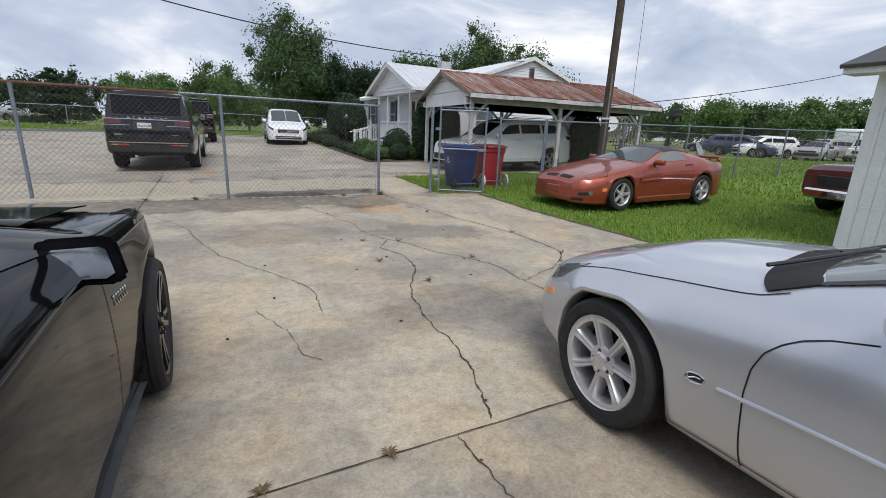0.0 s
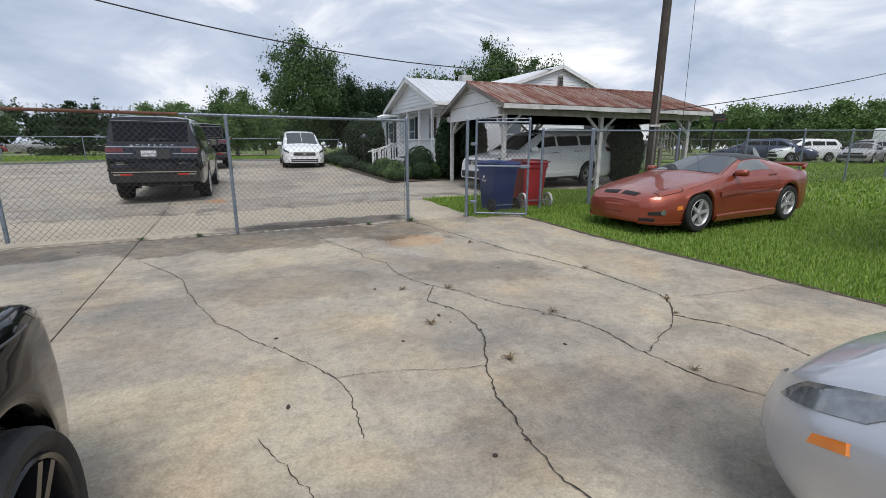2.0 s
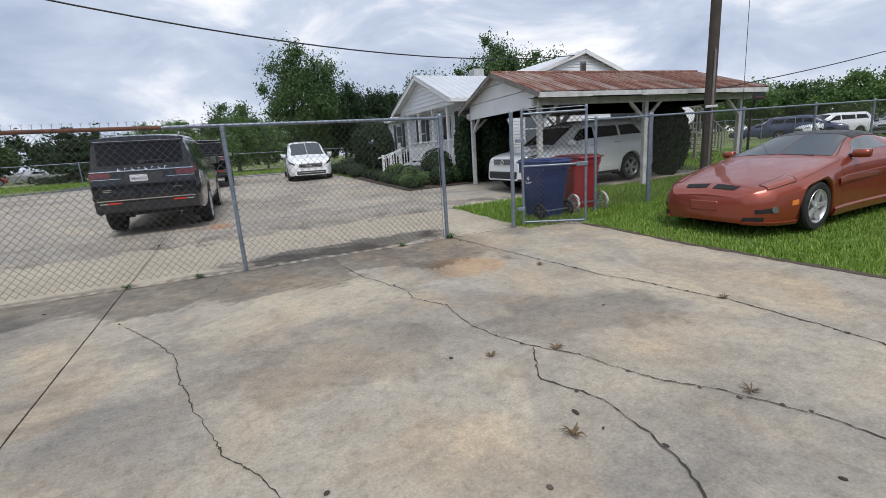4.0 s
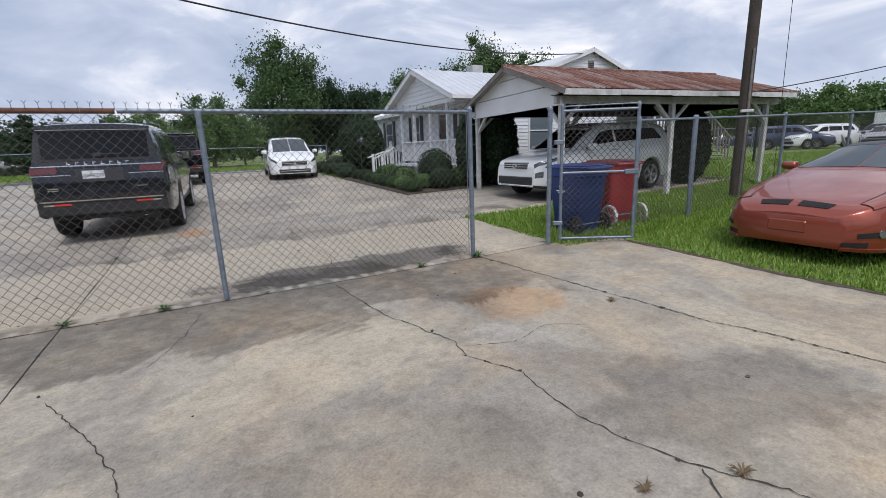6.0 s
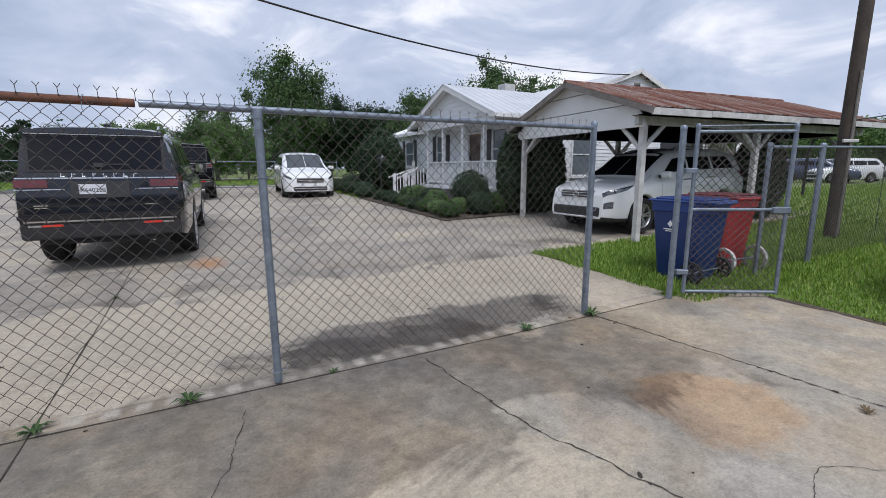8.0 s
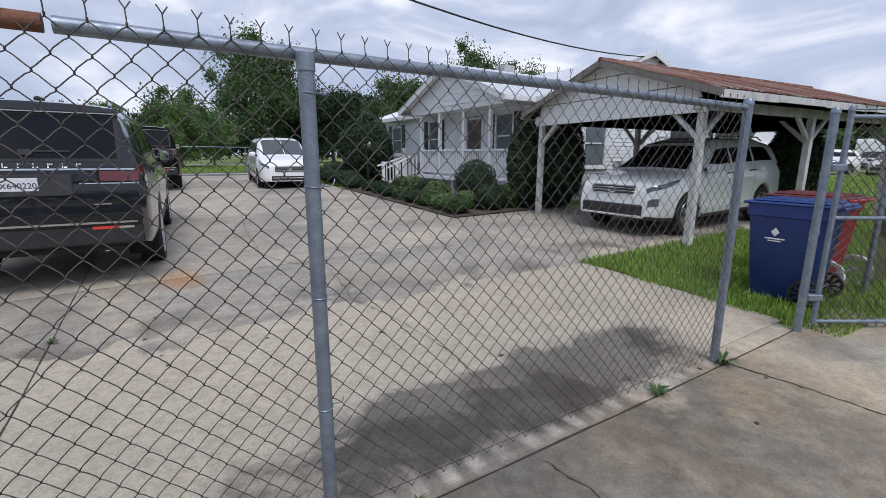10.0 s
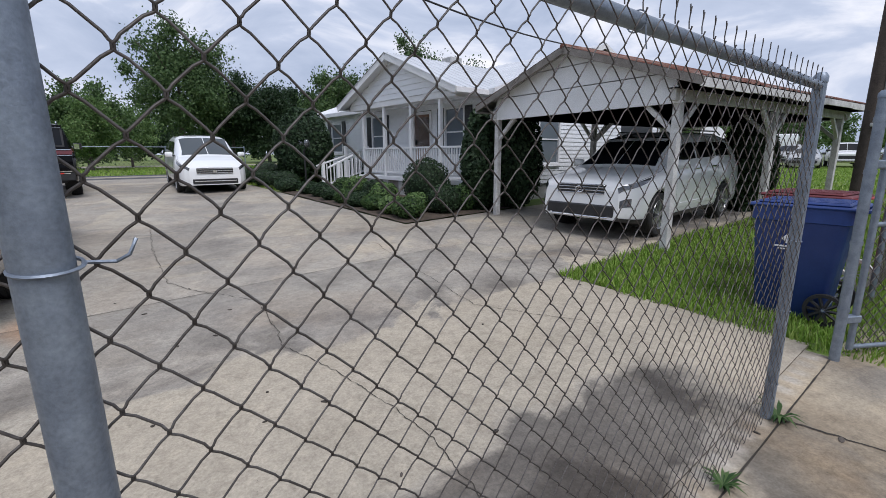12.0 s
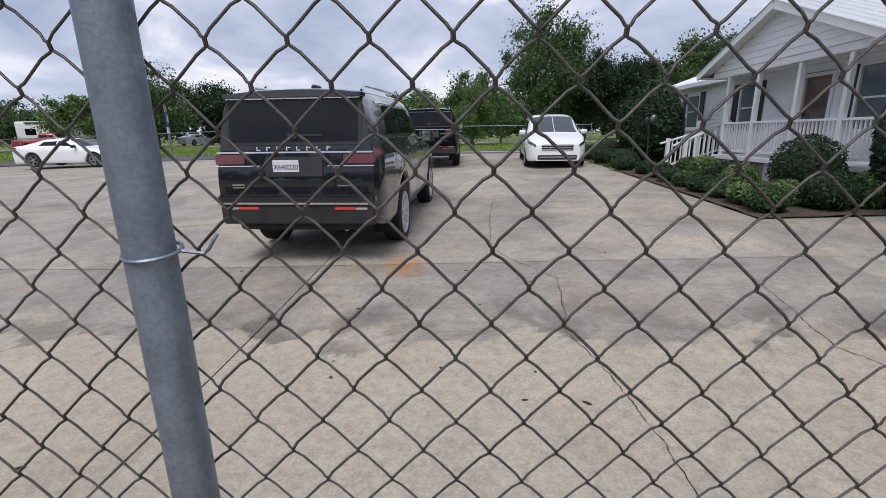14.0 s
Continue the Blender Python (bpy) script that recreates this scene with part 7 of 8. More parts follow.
far_car("pickup_truck", car_pose(11.31, -5.09, 165), "pickup", PAINT_MAROON, "old dark maroon pickup truck with a chrome bumper on the lawn")
for u, v, d, k, p, lab in (
    (31.0, 11.7, 155, "van", PAINT_WHITE, "white people carrier in the far row"), (33.0, 9.65, -70, "van", PAINT_BLUE, "navy people carrier in the far row"),
    (31, 7.0, 190, "sedan", PAINT_TAN, "dull silver sedan in the far row"), (39.0, 20.7, 115, "sedan", PAINT_BLUE, "dark blue sedan by the fence"),
    (35, 5.5, 195, "pickup", PAINT_WHITE, "white pickup in the far row"), (39, 1.5, 30, "sedan", PAINT_WHITE, "white sedan in the far row"),
    (35, 13, 180, "van", PAINT_WHITE, "white van behind the fence"), (38, 10, 170, "van", PAINT_TAN, "pale silver van in the far row"),
    (50, 5, 10, "sedan", PAINT_MAROON, "maroon sedan in the far row"), (46, -4, 200, "van", PAINT_BLUE, "dark van at the row's end"),
    (53, 0, 190, "van", PAINT_WHITE, "white van at the back"), (39, -6.5, 25, "sedan", PAINT_TAN, "silver sedan on the grass"), (41.0, 19.7, 100, "sedan", PAINT_TAN, "grey sedan behind the play frame"),
):
    far_car("parked_car", car_pose(u + 7, v * 1.1, d), k, p, lab)
far_car("sports_sedan", car_pose(-17.2, 22.3, 6), "sedan", PAINT_WHITE, "white sports sedan with black trim by the road")
far_car("pickup_truck", car_pose(-38, 44, 15), "pickup", PAINT_RED, "red pickup truck parked across the road")
far_car("pickup_truck", car_pose(-46, 40, 10), "pickup", PAINT_BLUE, "dark pickup truck across the road")
for n, (u, v) in enumerate(((-28, 60), (-22.5, 60.5), (-18, 61), (-33, 59))):
    far_car("parked_car", car_pose(u, v, 15 + 20 * n), "sedan", (PAINT_MAROON, PAINT_RED, PAINT_TAN, PAINT_WHITE)[n], "small car far across the road")


def camper(m):
    c = thing("camper_trailer", m, "white travel trailer parked across the road", "trailer")
    part("body", quick_box(0, -1.2, 0.55, 8.2, 1.2, 3.1, 0.18, seg=3), PAINT_WHITE, c, smooth=True)
    for x in (0.9, 3.2, 6.3):
        part("window", quick_box(x, -1.215, 1.7, x + 1.0, -1.19, 2.35, 0.01), GLASS_DARK, c)
        part("window", quick_box(x, 1.19, 1.7, x + 1.0, 1.215, 2.35, 0.01), GLASS_DARK, c)
    part("stripe", quick_box(0.2, -1.212, 1.2, 8.0, -1.19, 1.35), PAINT_TAN, c)
    part("awning", tube(nbm(), [(1.0, -1.27, 2.95), (7.2, -1.27, 2.95)], 0.07, 8), BLACK, c, smooth=True)
    for x in (3.7, 4.6):
        bm = nbm()
        lathe(bm, [(0.001, -0.12), (0.34, -0.12), (0.36, 0.0), (0.34, 0.12), (0.001, 0.12)], 20)
        bmesh.ops.translate(bm, verts=bm.verts, vec=(x, -1.1, 0.36))
        part("wheel", bm, RUBBER, c, smooth=True)


camper(stand(-47, 47, 15))
camper(stand(62, 15, 10))


# ---- bins by the walk gate ----
BLUE_PLASTIC = material("blue_plastic", (0.012, 0.035, 0.16), 0.45, col2=(0.02, 0.05, 0.20), scale=3, bump=0.1, bscale=120)
RED_PLASTIC = material("faded_red_plastic", (0.50, 0.045, 0.055), 0.5, col2=(0.40, 0.05, 0.055), scale=3, bump=0.1, bscale=120)


def bin_shell(w0, d0, w1, d1, h):
    """A tapered, rounded tub."""
    bm = nbm()
    def ring(w, d, z, r=0.07, n=4):
        out = []
        for cx, cy, a0 in ((w / 2 - r, d / 2 - r, 0), (-w / 2 + r, d / 2 - r, 90), (-w / 2 + r, -d / 2 + r, 180), (w / 2 - r, -d / 2 + r, 270)):
            for k in range(n + 1):
                a = radians(a0 + 90 * k / n)
                out.append(bm.verts.new((cx + r * math.cos(a), cy + r * math.sin(a), z)))
        return out
    rows = [ring(w0 - 0.03, d0 - 0.03, 0.0), ring(w0, d0, 0.03), ring(w1 * 0.97, d1 * 0.97, h - 0.14), ring(w1 * 0.98, d1 * 0.98, h - 0.13), ring(w1 + 0.02, d1 + 0.02, h - 0.12), ring(w1 + 0.02, d1 + 0.02, h), ring(w1 - 0.02, d1 - 0.02, h)]
    n = len(rows[0])
    for q, s in zip(rows, rows[1:]):
        for k in range(n):
            bm.faces.new((q[k], q[(k + 1) % n], s[(k + 1) % n], s[k]))
    bm.faces.new(rows[0][::-1])
    return bm


def wheelie_bin(m, mat_n, label, lid_mat, spoked, logo):
    b = thing("wheelie_bin", m, label, "bin", "bins at the gate")
    h = 1.03
    part("tub", bin_shell(0.50, 0.54, 0.64, 0.72, h), mat_n, b, smooth=True)
    lid = part("lid", quick_box(-0.345, -0.42, h, 0.345, 0.40, h + 0.03, 0.012), lid_mat, b)
    part("lid_crown", quick_box(-0.29, -0.34, h + 0.026, 0.29, 0.33, h + 0.055, 0.015), lid_mat, lid)
    for k in range(5):
        part("lid_rib", quick_box(-0.24 + 0.1 * k, -0.32, h + 0.05, -0.20 + 0.1 * k, 0.30, h + 0.062, 0.003), lid_mat, lid)
    part("handle_bar", tube(nbm(), [(-0.24, -0.34, h - 0.03), (-0.24, -0.45, h + 0.0), (0.24, -0.45, h + 0.0), (0.24, -0.34, h - 0.03)], 0.016, 8), mat_n, b, smooth=True)
    part("axle", tube(nbm(), [(-0.36, -0.37 if spoked else -0.28, 0.177 if spoked else 0.145), (0.36, -0.37 if spoked else -0.28, 0.177 if spoked else 0.145)], 0.012, 8), GALV, b)
    for s in (-1, 1):
        bm = nbm()
        k0, yw = (1.22, -0.37) if spoked else (1.0, -0.28)
        lathe(bm, [(0.118 * k0, -0.025), (0.145 * k0, -0.024), (0.15 * k0, 0.0), (0.145 * k0, 0.024), (0.118 * k0, 0.025)], 28)
        bmesh.ops.rotate(bm, verts=bm.verts, matrix=Matrix.Rotation(radians(90), 3, "Z"))
        bmesh.ops.translate(bm, verts=bm.verts, vec=(s * 0.33, yw, 0.145 * k0))
        w = part("wheel", bm, WHITE_OLD if spoked else RUBBER, b, smooth=True)
        bm = nbm()
        for k in range(10):
            a = 2 * math.pi * k / 10
            tube(bm, [(s * 0.34, yw + 0.02 * math.cos(a), 0.145 * k0 + 0.02 * math.sin(a)), (s * 0.34, yw + 0.118 * k0 * math.cos(a), 0.145 * k0 + 0.118 * k0 * math.sin(a))], 0.006 if spoked else 0.014, 5)
        part("spokes", bm, WHITE_OLD if spoked else BLACK, w)
    if logo:
        lb = nbm()
        for k in (-1, 1):
            pts = [(0, 0.0), (0.04, 0.045), (0.0, 0.095), (-0.04, 0.045)]
            vs = [lb.verts.new((-0.3215, 0.06 - y * 1.0, 0.70 + z)) for y, z in pts] if k < 0 else None
            if vs:
                lb.faces.new(vs)
        ob = part("white_mark", lb, WHITE, b, "white diamond mark")
        bmesh_bar = quick_box(-0.322, -0.03, 0.668, -0.312, 0.15, 0.682)
        box(bmesh_bar, -0.321, -0.0, 0.645, -0.311, 0.12, 0.655)
        part("lettering_bar", bmesh_bar, WHITE, b)
    return b


wheelie_bin(stand(5.36, 0.46, 2, -0.02), BLUE_PLASTIC, "blue wheelie bin with a white mark beside the walk gate", BLUE_PLASTIC, False, True)
wheelie_bin(stand(6.30, 0.62, -6, -0.02), RED_PLASTIC, "faded red wheelie bin with spoked white wheels", material("dark_red_lid", (0.16, 0.03, 0.035), 0.5), True, False)


# ---- pole, wires, dishes ----
def utility_pole():
    p = thing("utility_pole", Matrix.Translation((3.93, 15.15, gz(15.15) - 0.1)), "dark creosoted wooden utility pole, leaning a little", "utility pole")
    pts = [(0.002 * z, 0.0, z) for z in (0, 0.5, 1.5, 3, 4.5, 6, 7.5, 9)]
    part("shaft", tube(nbm(), pts, 0.125, 18, 0.10), BROWN_POLE, p, smooth=True)
    part("meter_conduit", tube(nbm(), [(0.02, -0.13, 0.1), (0.02, -0.13, 1.8), (0.02, -0.13, 3.2)], 0.025, 8), GREY_WOOD, p, smooth=True)
    part("bracket", quick_box(-0.13, -0.17, 1.9, 0.13, -0.11, 1.96, 0.01), WHITE_OLD, p)
    return p


utility_pole()


def cable(name, a, b, sag, r, label):
    a, b = Vector(a), Vector(b)
    pts = [a + (b - a) * f - Vector((0, 0, sag * 4 * f * (1 - f))) for f in [k / 30 for k in range(31)]]
    solo(name, tube(nbm(), pts, r, 6), BLACK, Matrix(), label, "cable", smooth=True)


cable("overhead_cable", (1.6, 21.5, 4.55), (-16.63, 0.2, 7.06), 1.57, 0.016, "black overhead service cable over the lot")
cable("overhead_cable", (3.93, 15.1, 2.40), (23.35, 25.4, 7.3), 0.57, 0.013, "thin overhead cable over the lawn")
cable("guy_wire", (4.66, 15.1, gz(15.1)), (4.52, 15.1, 9.5), 0.0, 0.006, "thin steel guy wire beside the pole")


def dish(m, mat_n, label):
    d = thing("satellite_dish", m, label, "satellite dish", "satellite dishes")
    bm = nbm()
    lathe(bm, [(0.0001, 0.0), (0.12, 0.008), (0.24, 0.032), (0.36, 0.075), (0.37, 0.08), (0.36, 0.085), (0.24, 0.045), (0.0001, 0.014)], 28)
    bmesh.ops.transform(bm, matrix=Matrix.Translation((0, 0, 1.45)) @ Matrix.Rotation(radians(-25), 4, "X") @ Matrix.Rotation(radians(180), 4, "Z"), verts=bm.verts)
    bmesh.ops.recalc_face_normals(bm, faces=bm.faces)
    part("reflector", bm, mat_n, d, smooth=True)
    part("mast", tube(nbm(), [(0, 0.06, 0), (0, 0.06, 1.2), (0, 0.03, 1.42)], 0.025, 8), GALV, d, smooth=True)
    part("feed_arm", tube(nbm(), [(0, 0.0, 1.16), (0, -0.4, 1.25)], 0.015, 6), GALV, d)
    part("feed_horn", quick_box(-0.05, -0.46, 1.22, 0.05, -0.38, 1.34, 0.015), BLACK, d)
    return d


DISH = material("grey_dish", (0.40, 0.42, 0.45), 0.5, col2=(0.33, 0.35, 0.38), scale=4)
dish(stand(15.27, 5.06, -45, 0.18), WHITE, "white satellite dish on a mast by the carport")
dish(stand(15.17, 0.73, 20, -0.62), DISH, "grey satellite dish leaning in the lawn")


def lamp_post():
    p = thing("lamp_post", stand(6.3, 14.6), "black garden lamp post with two globes by the ramp", "lamp post")
    part("column", tube(nbm(), [(0, 0, 0), (0, 0, 1.25)], 0.03, 10), BLACK, p, smooth=True)
    part("arm", tube(nbm(), [(0, -0.25, 1.3), (0, 0, 1.18), (0, 0.25, 1.3)], 0.018, 8), BLACK, p, smooth=True)
    for s in (-1, 1):
        bm = nbm()
        lathe(bm, [(0.04, 1.3), (0.085, 1.36), (0.10, 1.44), (0.09, 1.52), (0.05, 1.57), (0.001, 1.58)], 16, "z")
        bmesh.ops.translate(bm, verts=bm.verts, vec=(0, s * 0.25, 0))
        part("globe", bm, LENS_DARK, p, smooth=True)


lamp_post()


def back_stairs():
    s = thing("wooden_stairs", stand(16.9, 6.2, 0), "weathered wooden stairs with railings behind the carport", "stairs")
    for k in range(6):
        part("tread", quick_box(0.28 * k, -0.6, 0.17 * (6 - k) - 0.03, 0.28 * k + 0.3, 0.6, 0.17 * (6 - k), 0.005), GREY_WOOD, s)
    for y in (-0.6, 0.6):
        m = Matrix.Translation((0.84, y, 1.45)) @ Matrix.Rotation(radians(31), 4, "Y")
        r = part("handrail", box(nbm(), -1.0, -0.03, -0.03, 1.0, 0.03, 0.03, 0.005, m), GREY_WOOD, s)
        part("handrail", quick_box(-1.6, y - 0.03, 1.92, 0.05, y + 0.03, 1.98, 0.005), GREY_WOOD, s)
        for k in range(16):
            x = -1.5 + 0.2 * k
            z = 1.92 if x < 0 else 1.95 - x * 0.6
            part("baluster", quick_box(x - 0.02, y - 0.02, z - 0.9, x + 0.02, y + 0.02, z, 0), GREY_WOOD, s)
    part("landing", quick_box(-1.6, -0.65, 0.95, 0.0, 0.65, 1.03, 0.006), GREY_WOOD, s)
    for x in (-1.55, -0.1):
        for y in (-0.6, 0.6):
            part("leg", quick_box(x - 0.05, y - 0.05, 0, x + 0.05, y + 0.05, 0.95, 0.004), GREY_WOOD, s)


back_stairs()


def hoop():
    h = thing("basketball_hoop", stand(19.5, 5.2, 60), "dark basketball hoop on a slanted pole", "basketball hoop")
    part("pole", tube(nbm(), [(0, 0, 0), (0, 0, 1.6), (-0.3, 0, 2.3)], 0.05, 8), BLACK, h, smooth=True)
    part("backboard", quick_box(-0.36, -0.3, 2.05, -0.32, 0.3, 2.4, 0.01), BLACK, h)
    part("ring", tube(nbm(), [(-0.6 + 0.22 * math.cos(a), 0.22 * math.sin(a), 2.15) for a in [6.283 * k / 18 for k in range(19)]], 0.012, 6), RUST, h, smooth=True)


hoop()


def kennel():
    k = thing("well_house", stand(30.5, -3.2, 10), "low white pump house with a dark flat roof on the lawn", "shed")
    part("wall", quick_box(-0.8, -0.6, 0, 0.8, 0.6, 0.62, 0.01), WHITE_OLD, k)
    part("roof", quick_box(-0.95, -0.75, 0.62, 0.95, 0.75, 0.80, 0.03), GREY_WOOD, k)


kennel()


def outbuilding():
    """The corner of a white shed on the near side of the lawn."""
    b = thing("shed", PLAN, "white painted shed with a shingled roof at the lawn's edge", "shed")
    u0, v1 = 8.12, -6.39
    part("wall", quick_box(u0, v1 - 4.2, -0.05, u0 + 3.1, v1, 2.55, 0.01), WHITE, b)
    board = finish("wall_board", box(nbm(), u0 - 0.012, v1 - 4.2, 0.0, u0, v1 - 4.2 + 0.144, 2.5, 0.003), WHITE)
    for k in range(28):
        ob = new("wall_board", board)
        ob.parent = b
        ob.matrix_local = Matrix.Translation((0, 0.15 * k, 0))
    part("corner_board", quick_box(u0 - 0.02, v1 - 0.1, 0, u0 + 0.08, v1 + 0.012, 2.5, 0.004), WHITE, b)
    part("eave_board", quick_box(u0 - 0.32, v1 - 4.5, 2.47, u0 - 0.28, v1 + 0.32, 2.62, 0.006), WHITE, b)
    part("soffit", quick_box(u0 - 0.30, v1 - 4.5, 2.47, u0, v1 + 0.3, 2.49), WHITE, b)
    m = Matrix.Translation((u0 + 1.0, v1 - 2.1, 3.02)) @ Matrix.Rotation(radians(-18), 4, "Y")
    part("roof", box(nbm(), -1.45, -2.45, -0.03, 1.7, 2.45, 0.03, 0.01, m), ASPHALT, b, "dark shingled roof")
    part("roof", quick_box(u0 + 0.2, v1 - 4.2, 2.5, u0 + 3.1, v1 - 0.01, 2.6), ASPHALT, b)


outbuilding()


def sign_board():
    s = thing("roadside_sign", stand(-21, 32, 30), "blue and white roadside sign board on two posts", "sign")
    for y in (-0.7, 0.7):
        part("post", tube(nbm(), [(0, y, 0), (0, y, 3.4)], 0.05, 8), GREY_WOOD, s)
    part("board", quick_box(-0.05, -0.9, 1.9, 0.05, 0.9, 2.9, 0.02), BLUE_PLASTIC, s)
    part("panel", quick_box(-0.06, -0.6, 2.2, 0.06, 0.6, 2.7, 0.02), WHITE, s)
    part("lower_board", quick_box(-0.05, -0.9, 1.45, 0.05, 0.9, 1.85, 0.02), WHITE_OLD, s)


sign_board()


# ---- trees and shrubs ----
def leaves(verts, faces, rnd, centre, radii, n, size, blobs=26, blob=0.34):
    """Small leaf clumps gathered in uneven masses, with gaps between them."""
    cs = []
    for _ in range(blobs):
        d = Vector((rnd.gauss(0, 1), rnd.gauss(0, 1), rnd.gauss(0, 1))).normalized() * (0.35 + 0.55 * rnd.random())
        cs.append((Vector((d.x * radii[0], d.y * radii[1], d.z * radii[2])), blob * rnd.uniform(0.5, 1.5)))
    mean = sum(radii) / 3
    for _ in range(n):
        c, b = rnd.choice(cs)
        d = Vector((rnd.gauss(0, 1), rnd.gauss(0, 1), rnd.gauss(0, 1))).normalized() * min(abs(rnd.gauss(0, 0.5)) + 0.2 * rnd.random(), 1.15) * b
        p = Vector(centre) + c + Vector((d.x * radii[0], d.y * radii[1], d.z * radii[2] * 0.9))
        a = Vector((rnd.gauss(0, 1), rnd.gauss(0, 1), rnd.gauss(0, 0.7))).normalized()
        t = a.orthogonal().normalized()
        t.rotate(Matrix.Rotation(rnd.uniform(0, 6.283), 3, a))
        s = a.cross(t)
        w = size * rnd.uniform(0.6, 1.3)
        k = len(verts)
        verts += [p - t * w * 0.5, p + s * w * 0.32, p + t * w * 0.6, p - s * w * 0.32]
        faces.append((k, k + 1, k + 2, k + 3))


def tree(x, y, h, r, seed, mat_n, n=7000, size=0.3, shape="round", label="broad green shade tree with an uneven crown", base=0.22):
    rnd = random.Random(seed)
    t = thing("tree", Matrix.Translation((x, y, gz(y) - 0.05)), label, "tree", "trees round the lot")
    tr = max(0.1, h * 0.022)
    bm = tube(nbm(), [(0, 0, 0), (0.02 * h * rnd.uniform(-1, 1), 0, h * 0.25), (0.02 * h * rnd.uniform(-1, 1), 0.01 * h, h * 0.55), (0, 0, h * 0.82)], tr, 10, tr * 0.25)
    trunk = part("trunk", bm, BARK, t, smooth=True)
    for k in range(7):
        a, z = rnd.uniform(0, 6.283), h * rnd.uniform(0.28, 0.65)
        ln = r * rnd.uniform(0.5, 0.85)
        part("limb", tube(nbm(), [(0, 0, z), (ln * 0.5 * math.cos(a), ln * 0.5 * math.sin(a), z + h * 0.08), (ln * math.cos(a), ln * math.sin(a), z + h * 0.18)], tr * 0.4, 6, tr * 0.08), BARK, trunk, smooth=True)
    verts, faces = [], []
    if shape == "cone":
        for k in range(9):
            f = k / 9
            leaves(verts, faces, rnd, (0, 0, h * (0.06 + 0.86 * f)), (r * (1 - f) ** 0.8 + 0.1, r * (1 - f) ** 0.8 + 0.1, h * 0.10), int(n / 9 * (1.5 - f)), size, 9, 0.5)
    else:
        zc = h * (base + (1 - base) / 2)
        leaves(verts, faces, rnd, (0, 0, zc), (r, r, h * (1 - base) / 2 * 1.0), n, size, 60, 0.30)
        leaves(verts, faces, rnd, (0, 0, zc), (r * 0.6, r * 0.6, h * (1 - base) / 2 * 0.7), n // 4, size * 1.3, 10, 0.5)
    me = bpy.data.meshes.new("crown")
    me.from_pydata(verts, [], faces)
    me.materials.append(mat_n)
    c = new("crown", me)
    c.parent = t
    return t


def polar(eye, az, d):
    return eye[0] + d * math.cos(radians(az)), eye[1] + d * math.sin(radians(az))


E8, E0, E14 = (-2.4, 5.3), (1.5, 0.3), (-3.4, 7.9)
# eye, bearing, distance, height, radius, material, leaves, size, shape
TREES = (
    (E8, 117.2, 66, 16.3, 5.6, LEAF, 11000, 0.42, "round"), (E8, 112.6, 72, 12.4, 4.6, LEAF_DARK, 7000, 0.42, "round"), (E8, 109.0, 70, 12.0, 4.4, LEAF_DARK, 7000, 0.42, "round"),
    (E8, 105.8, 74, 11.4, 4.6, LEAF_DARK, 7000, 0.42, "round"), (E8, 102.2, 62, 12.6, 3.6, LEAF, 7000, 0.4, "round"), (E8, 98.2, 64, 13.0, 3.4, LEAF, 6000, 0.4, "round"),
    (E8, 92.4, 60, 15.4, 4.4, LEAF, 9000, 0.4, "round"), (E8, 87.6, 62, 13.6, 3.8, LEAF, 7000, 0.4, "round"), (E8, 83.5, 66, 11.5, 3.6, LEAF, 5000, 0.4, "round"),
    (E0, 139.6, 56, 5.4, 3.0, LEAF_DARK, 6500, 0.24, "cone"), (E0, 132.0, 62, 6.2, 3.8, LEAF_LIGHT, 6000, 0.3, "round"), (E0, 125.6, 52, 6.6, 2.9, LEAF, 6500, 0.28, "round"),
    (E0, 122.6, 58, 5.4, 2.0, LEAF_LIGHT, 4000, 0.26, "round"), (E14, 132.4, 62, 6.4, 3.2, LEAF, 5000, 0.3, "round"), (E14, 126.0, 40, 5.2, 1.9, LEAF_LIGHT, 5000, 0.2, "round"), (E14, 161.5, 62, 9.0, 4.6, LEAF, 7000, 0.36, "round"),
    (E14, 155.5, 66, 8.0, 4.0, LEAF_DARK, 6000, 0.36, "round"), (E14, 167.5, 64, 6.4, 3.4, LEAF_LIGHT, 5000, 0.36, "round"), (E14, 174.0, 70, 6.0, 4.2, LEAF, 5000, 0.36, "round"), (E14, 149.5, 68, 6.6, 3.6, LEAF, 5000, 0.36, "round"),
    (E0, 69.5, 92, 8.8, 4.8, LEAF_LIGHT, 5000, 0.5, "round"), (E0, 65.5, 96, 8.4, 5.0, LEAF, 5000, 0.5, "round"), (E0, 61.0, 90, 8.6, 5.2, LEAF_LIGHT, 5000, 0.5, "round"), (E0, 57.0, 94, 8.4, 5.4, LEAF, 5000, 0.5, "round"), (E0, 74.0, 98, 8.4, 4.6, LEAF, 5000, 0.5, "round"),
)
for n, (eye, az, d, h, r, mt, cnt, sz, shp) in enumerate(TREES):
    x, y = polar(eye, az, d)
    tree(x, y, h, r * (1.0 if shp == "cone" else 1.2), 100 + n, mt, int(cnt * 2.4), sz * 0.72, shp, "dark conical cedar on the far lawn" if shp == "cone" else "broad green shade tree with an uneven crown", 0.08)


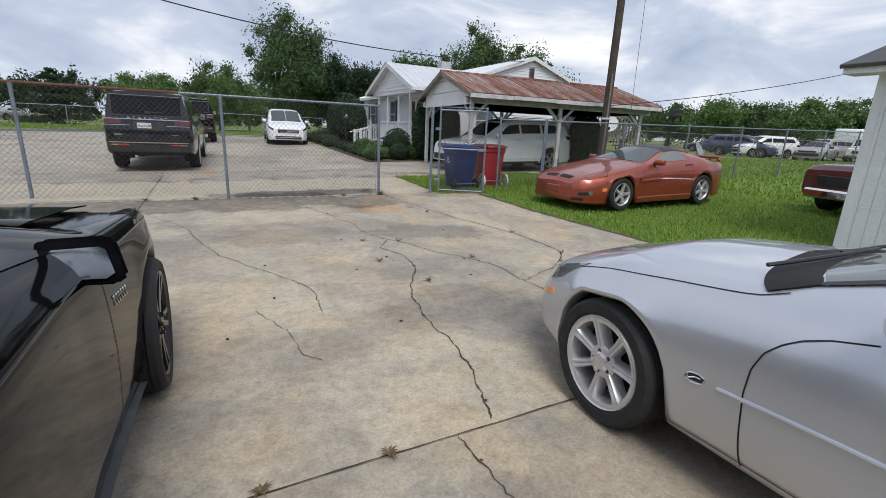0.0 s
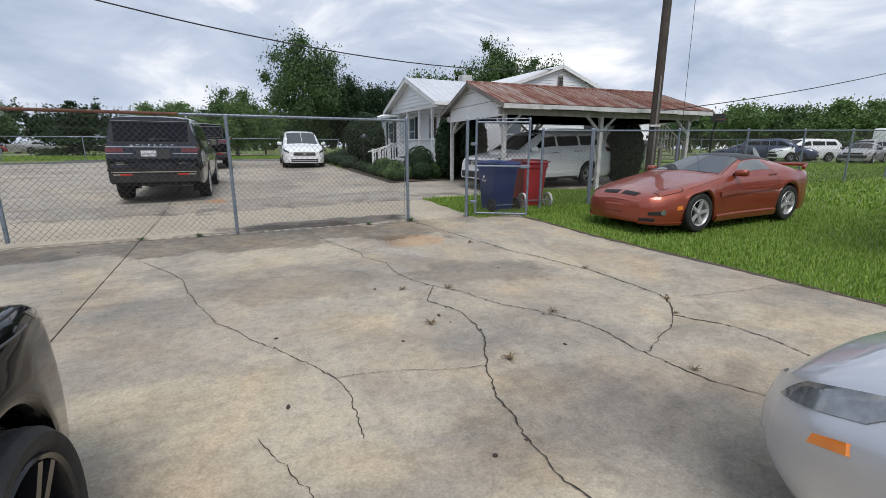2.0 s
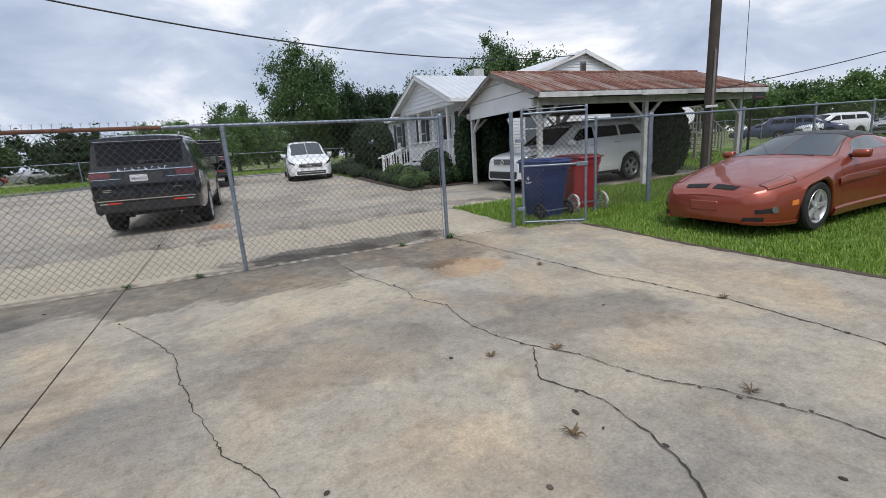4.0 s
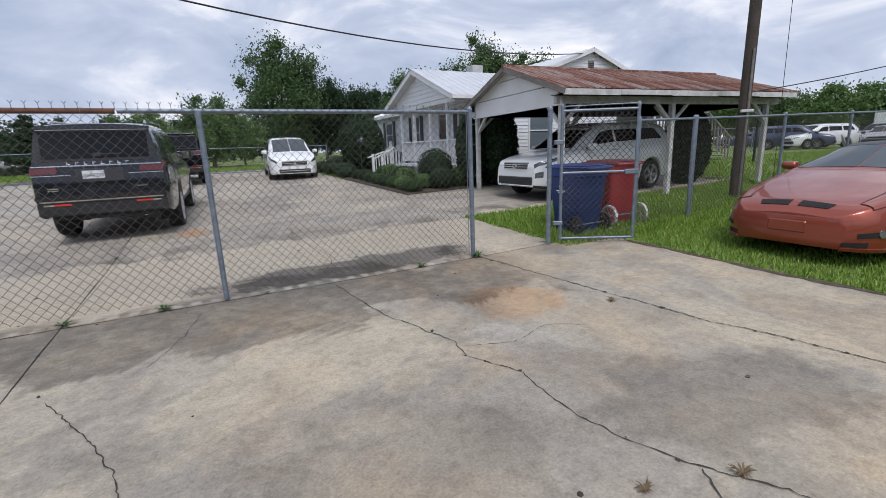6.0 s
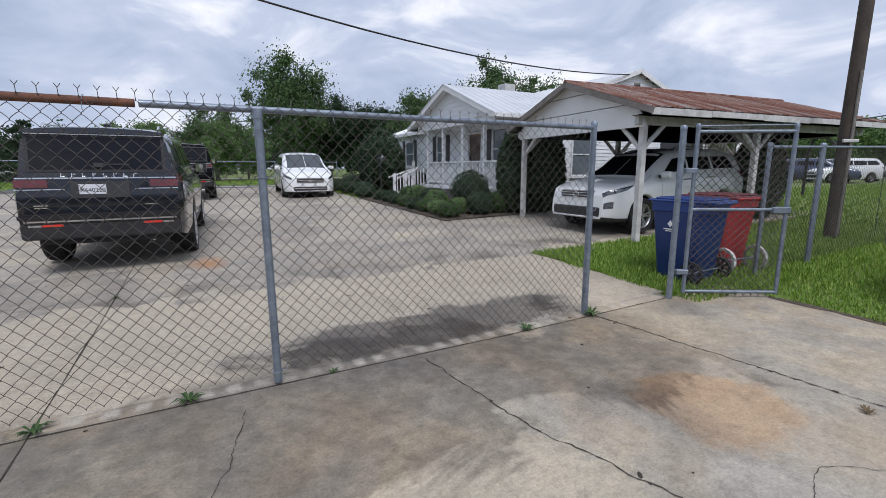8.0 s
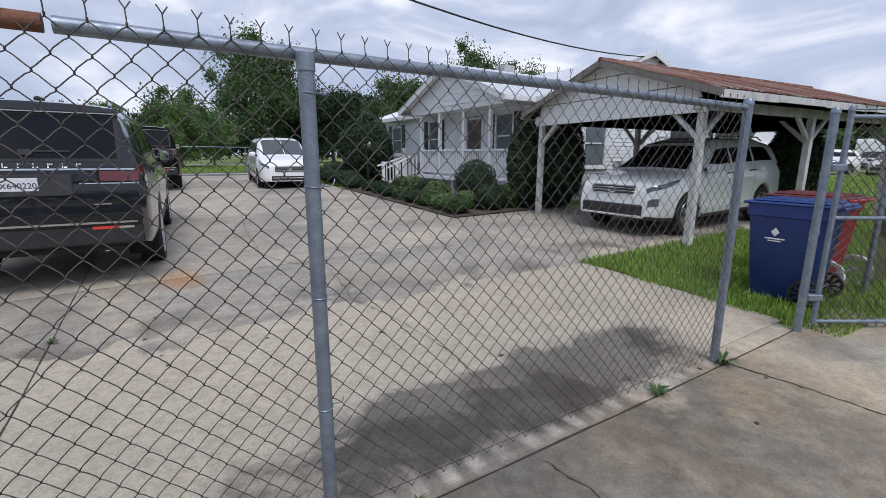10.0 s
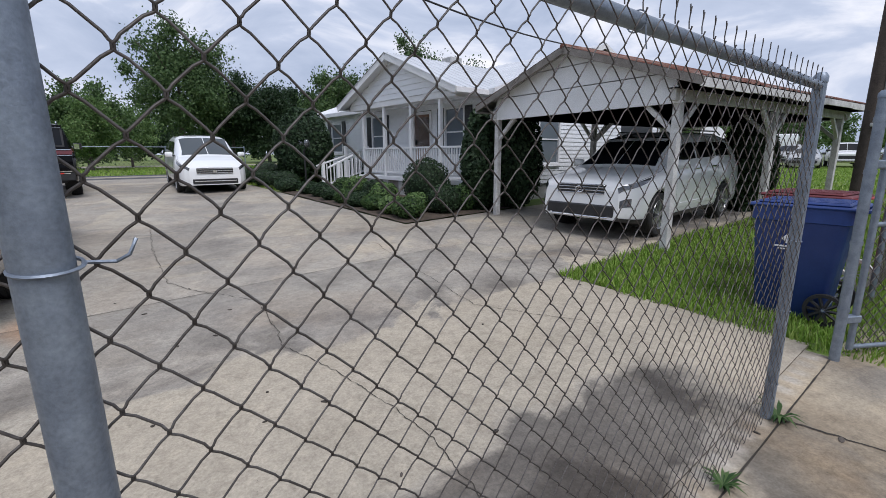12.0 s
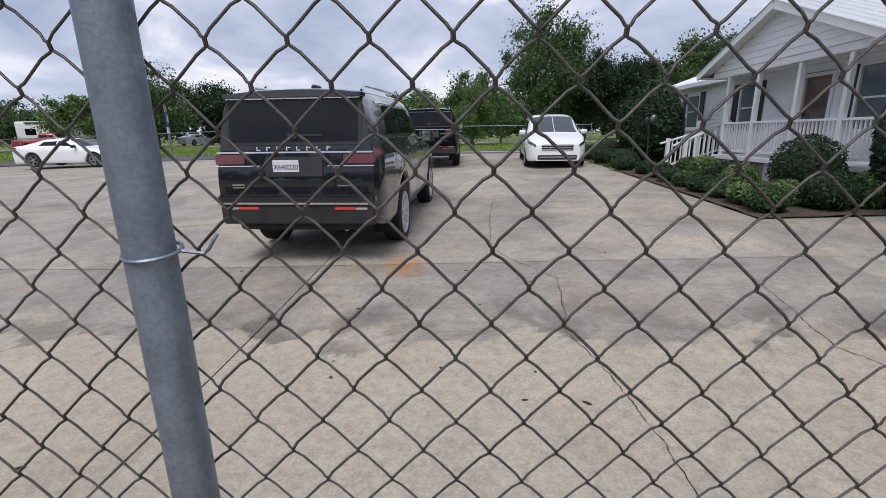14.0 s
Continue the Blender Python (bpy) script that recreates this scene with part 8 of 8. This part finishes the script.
def tree_line(az0, az1, d, h, seed, mat_n):
    rnd = random.Random(seed)
    verts, faces = [], []
    a = az0
    while a < az1:
        dd = d * rnd.uniform(0.92, 1.12)
        x, y = polar((0, 8), a, dd)
        hh = h * rnd.uniform(0.75, 1.12)
        leaves(verts, faces, rnd, (x, y, 0.5 + hh * 0.5), (dd * 0.022, dd * 0.022, hh * 0.52), 2200, 0.55, 14, 0.40)
        a += 1.5
    mesh_stuff("tree_line", verts, faces, mat_n, "distant green wood along the horizon, its stretch behind the camera added", "trees")


tree_line(44, 88, 128, 8.6, 1, LEAF_LIGHT)
tree_line(88, 120, 140, 10.0, 2, LEAF_DARK)
tree_line(112, 156, 105, 8.8, 3, LEAF_DARK)
tree_line(150, 200, 120, 7.0, 4, LEAF_DARK)
tree_line(-20, 44, 140, 9.5, 5, LEAF)
# unseen row behind the camera, added near and tall to darken the cars' reflections
tree_line(200, 340, 62, 12.0, 6, LEAF)


def shrub(u, v, rx, ry, h, mat_n, seed, label, n=1600, size=0.05, core=True, name="shrub"):
    """A clipped or loose bush: leaves all over a solid heart, coloured dark for the shade inside."""
    rnd = random.Random(seed)
    s = thing(name, stand(u, v, rnd.uniform(0, 90), 0.0), label, "shrub", "shrubs by the house")
    verts, faces = [], []
    for _ in range(n):
        d = Vector((rnd.gauss(0, 1), rnd.gauss(0, 1), rnd.gauss(0, 1))).normalized()
        lump = 1 + 0.10 * noise.noise((d.x * 2.5 + seed, d.y * 2.5, d.z * 2.5)) + rnd.uniform(-0.08, 0.05)
        p = Vector((d.x * rx * lump, d.y * ry * lump, h * 0.5 + d.z * h * 0.52 * lump))
        if p.z < 0.01:
            p.z = rnd.uniform(0.01, h * 0.2)
        a = (d + Vector((rnd.gauss(0, 0.6), rnd.gauss(0, 0.6), rnd.gauss(0, 0.6)))).normalized()
        t = a.orthogonal().normalized()
        t.rotate(Matrix.Rotation(rnd.uniform(0, 6.283), 3, a))
        q, w = a.cross(t), size * rnd.uniform(0.6, 1.4)
        k = len(verts)
        verts += [p - t * w * 0.5, p + q * w * 0.35, p + t * w * 0.7, p - q * w * 0.35]
        faces.append((k, k + 1, k + 2, k + 3))
    me = bpy.data.meshes.new("foliage")
    me.from_pydata(verts, [], faces)
    me.materials.append(mat_n)
    ob = new("foliage", me)
    ob.parent = s
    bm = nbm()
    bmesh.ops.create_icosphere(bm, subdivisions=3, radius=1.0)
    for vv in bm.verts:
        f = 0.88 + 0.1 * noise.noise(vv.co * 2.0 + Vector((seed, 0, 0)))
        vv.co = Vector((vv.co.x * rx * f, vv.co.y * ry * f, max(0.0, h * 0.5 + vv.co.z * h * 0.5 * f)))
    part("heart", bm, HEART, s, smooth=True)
    return s


# near-black green: the shade between the leaves, put into the heart's colour
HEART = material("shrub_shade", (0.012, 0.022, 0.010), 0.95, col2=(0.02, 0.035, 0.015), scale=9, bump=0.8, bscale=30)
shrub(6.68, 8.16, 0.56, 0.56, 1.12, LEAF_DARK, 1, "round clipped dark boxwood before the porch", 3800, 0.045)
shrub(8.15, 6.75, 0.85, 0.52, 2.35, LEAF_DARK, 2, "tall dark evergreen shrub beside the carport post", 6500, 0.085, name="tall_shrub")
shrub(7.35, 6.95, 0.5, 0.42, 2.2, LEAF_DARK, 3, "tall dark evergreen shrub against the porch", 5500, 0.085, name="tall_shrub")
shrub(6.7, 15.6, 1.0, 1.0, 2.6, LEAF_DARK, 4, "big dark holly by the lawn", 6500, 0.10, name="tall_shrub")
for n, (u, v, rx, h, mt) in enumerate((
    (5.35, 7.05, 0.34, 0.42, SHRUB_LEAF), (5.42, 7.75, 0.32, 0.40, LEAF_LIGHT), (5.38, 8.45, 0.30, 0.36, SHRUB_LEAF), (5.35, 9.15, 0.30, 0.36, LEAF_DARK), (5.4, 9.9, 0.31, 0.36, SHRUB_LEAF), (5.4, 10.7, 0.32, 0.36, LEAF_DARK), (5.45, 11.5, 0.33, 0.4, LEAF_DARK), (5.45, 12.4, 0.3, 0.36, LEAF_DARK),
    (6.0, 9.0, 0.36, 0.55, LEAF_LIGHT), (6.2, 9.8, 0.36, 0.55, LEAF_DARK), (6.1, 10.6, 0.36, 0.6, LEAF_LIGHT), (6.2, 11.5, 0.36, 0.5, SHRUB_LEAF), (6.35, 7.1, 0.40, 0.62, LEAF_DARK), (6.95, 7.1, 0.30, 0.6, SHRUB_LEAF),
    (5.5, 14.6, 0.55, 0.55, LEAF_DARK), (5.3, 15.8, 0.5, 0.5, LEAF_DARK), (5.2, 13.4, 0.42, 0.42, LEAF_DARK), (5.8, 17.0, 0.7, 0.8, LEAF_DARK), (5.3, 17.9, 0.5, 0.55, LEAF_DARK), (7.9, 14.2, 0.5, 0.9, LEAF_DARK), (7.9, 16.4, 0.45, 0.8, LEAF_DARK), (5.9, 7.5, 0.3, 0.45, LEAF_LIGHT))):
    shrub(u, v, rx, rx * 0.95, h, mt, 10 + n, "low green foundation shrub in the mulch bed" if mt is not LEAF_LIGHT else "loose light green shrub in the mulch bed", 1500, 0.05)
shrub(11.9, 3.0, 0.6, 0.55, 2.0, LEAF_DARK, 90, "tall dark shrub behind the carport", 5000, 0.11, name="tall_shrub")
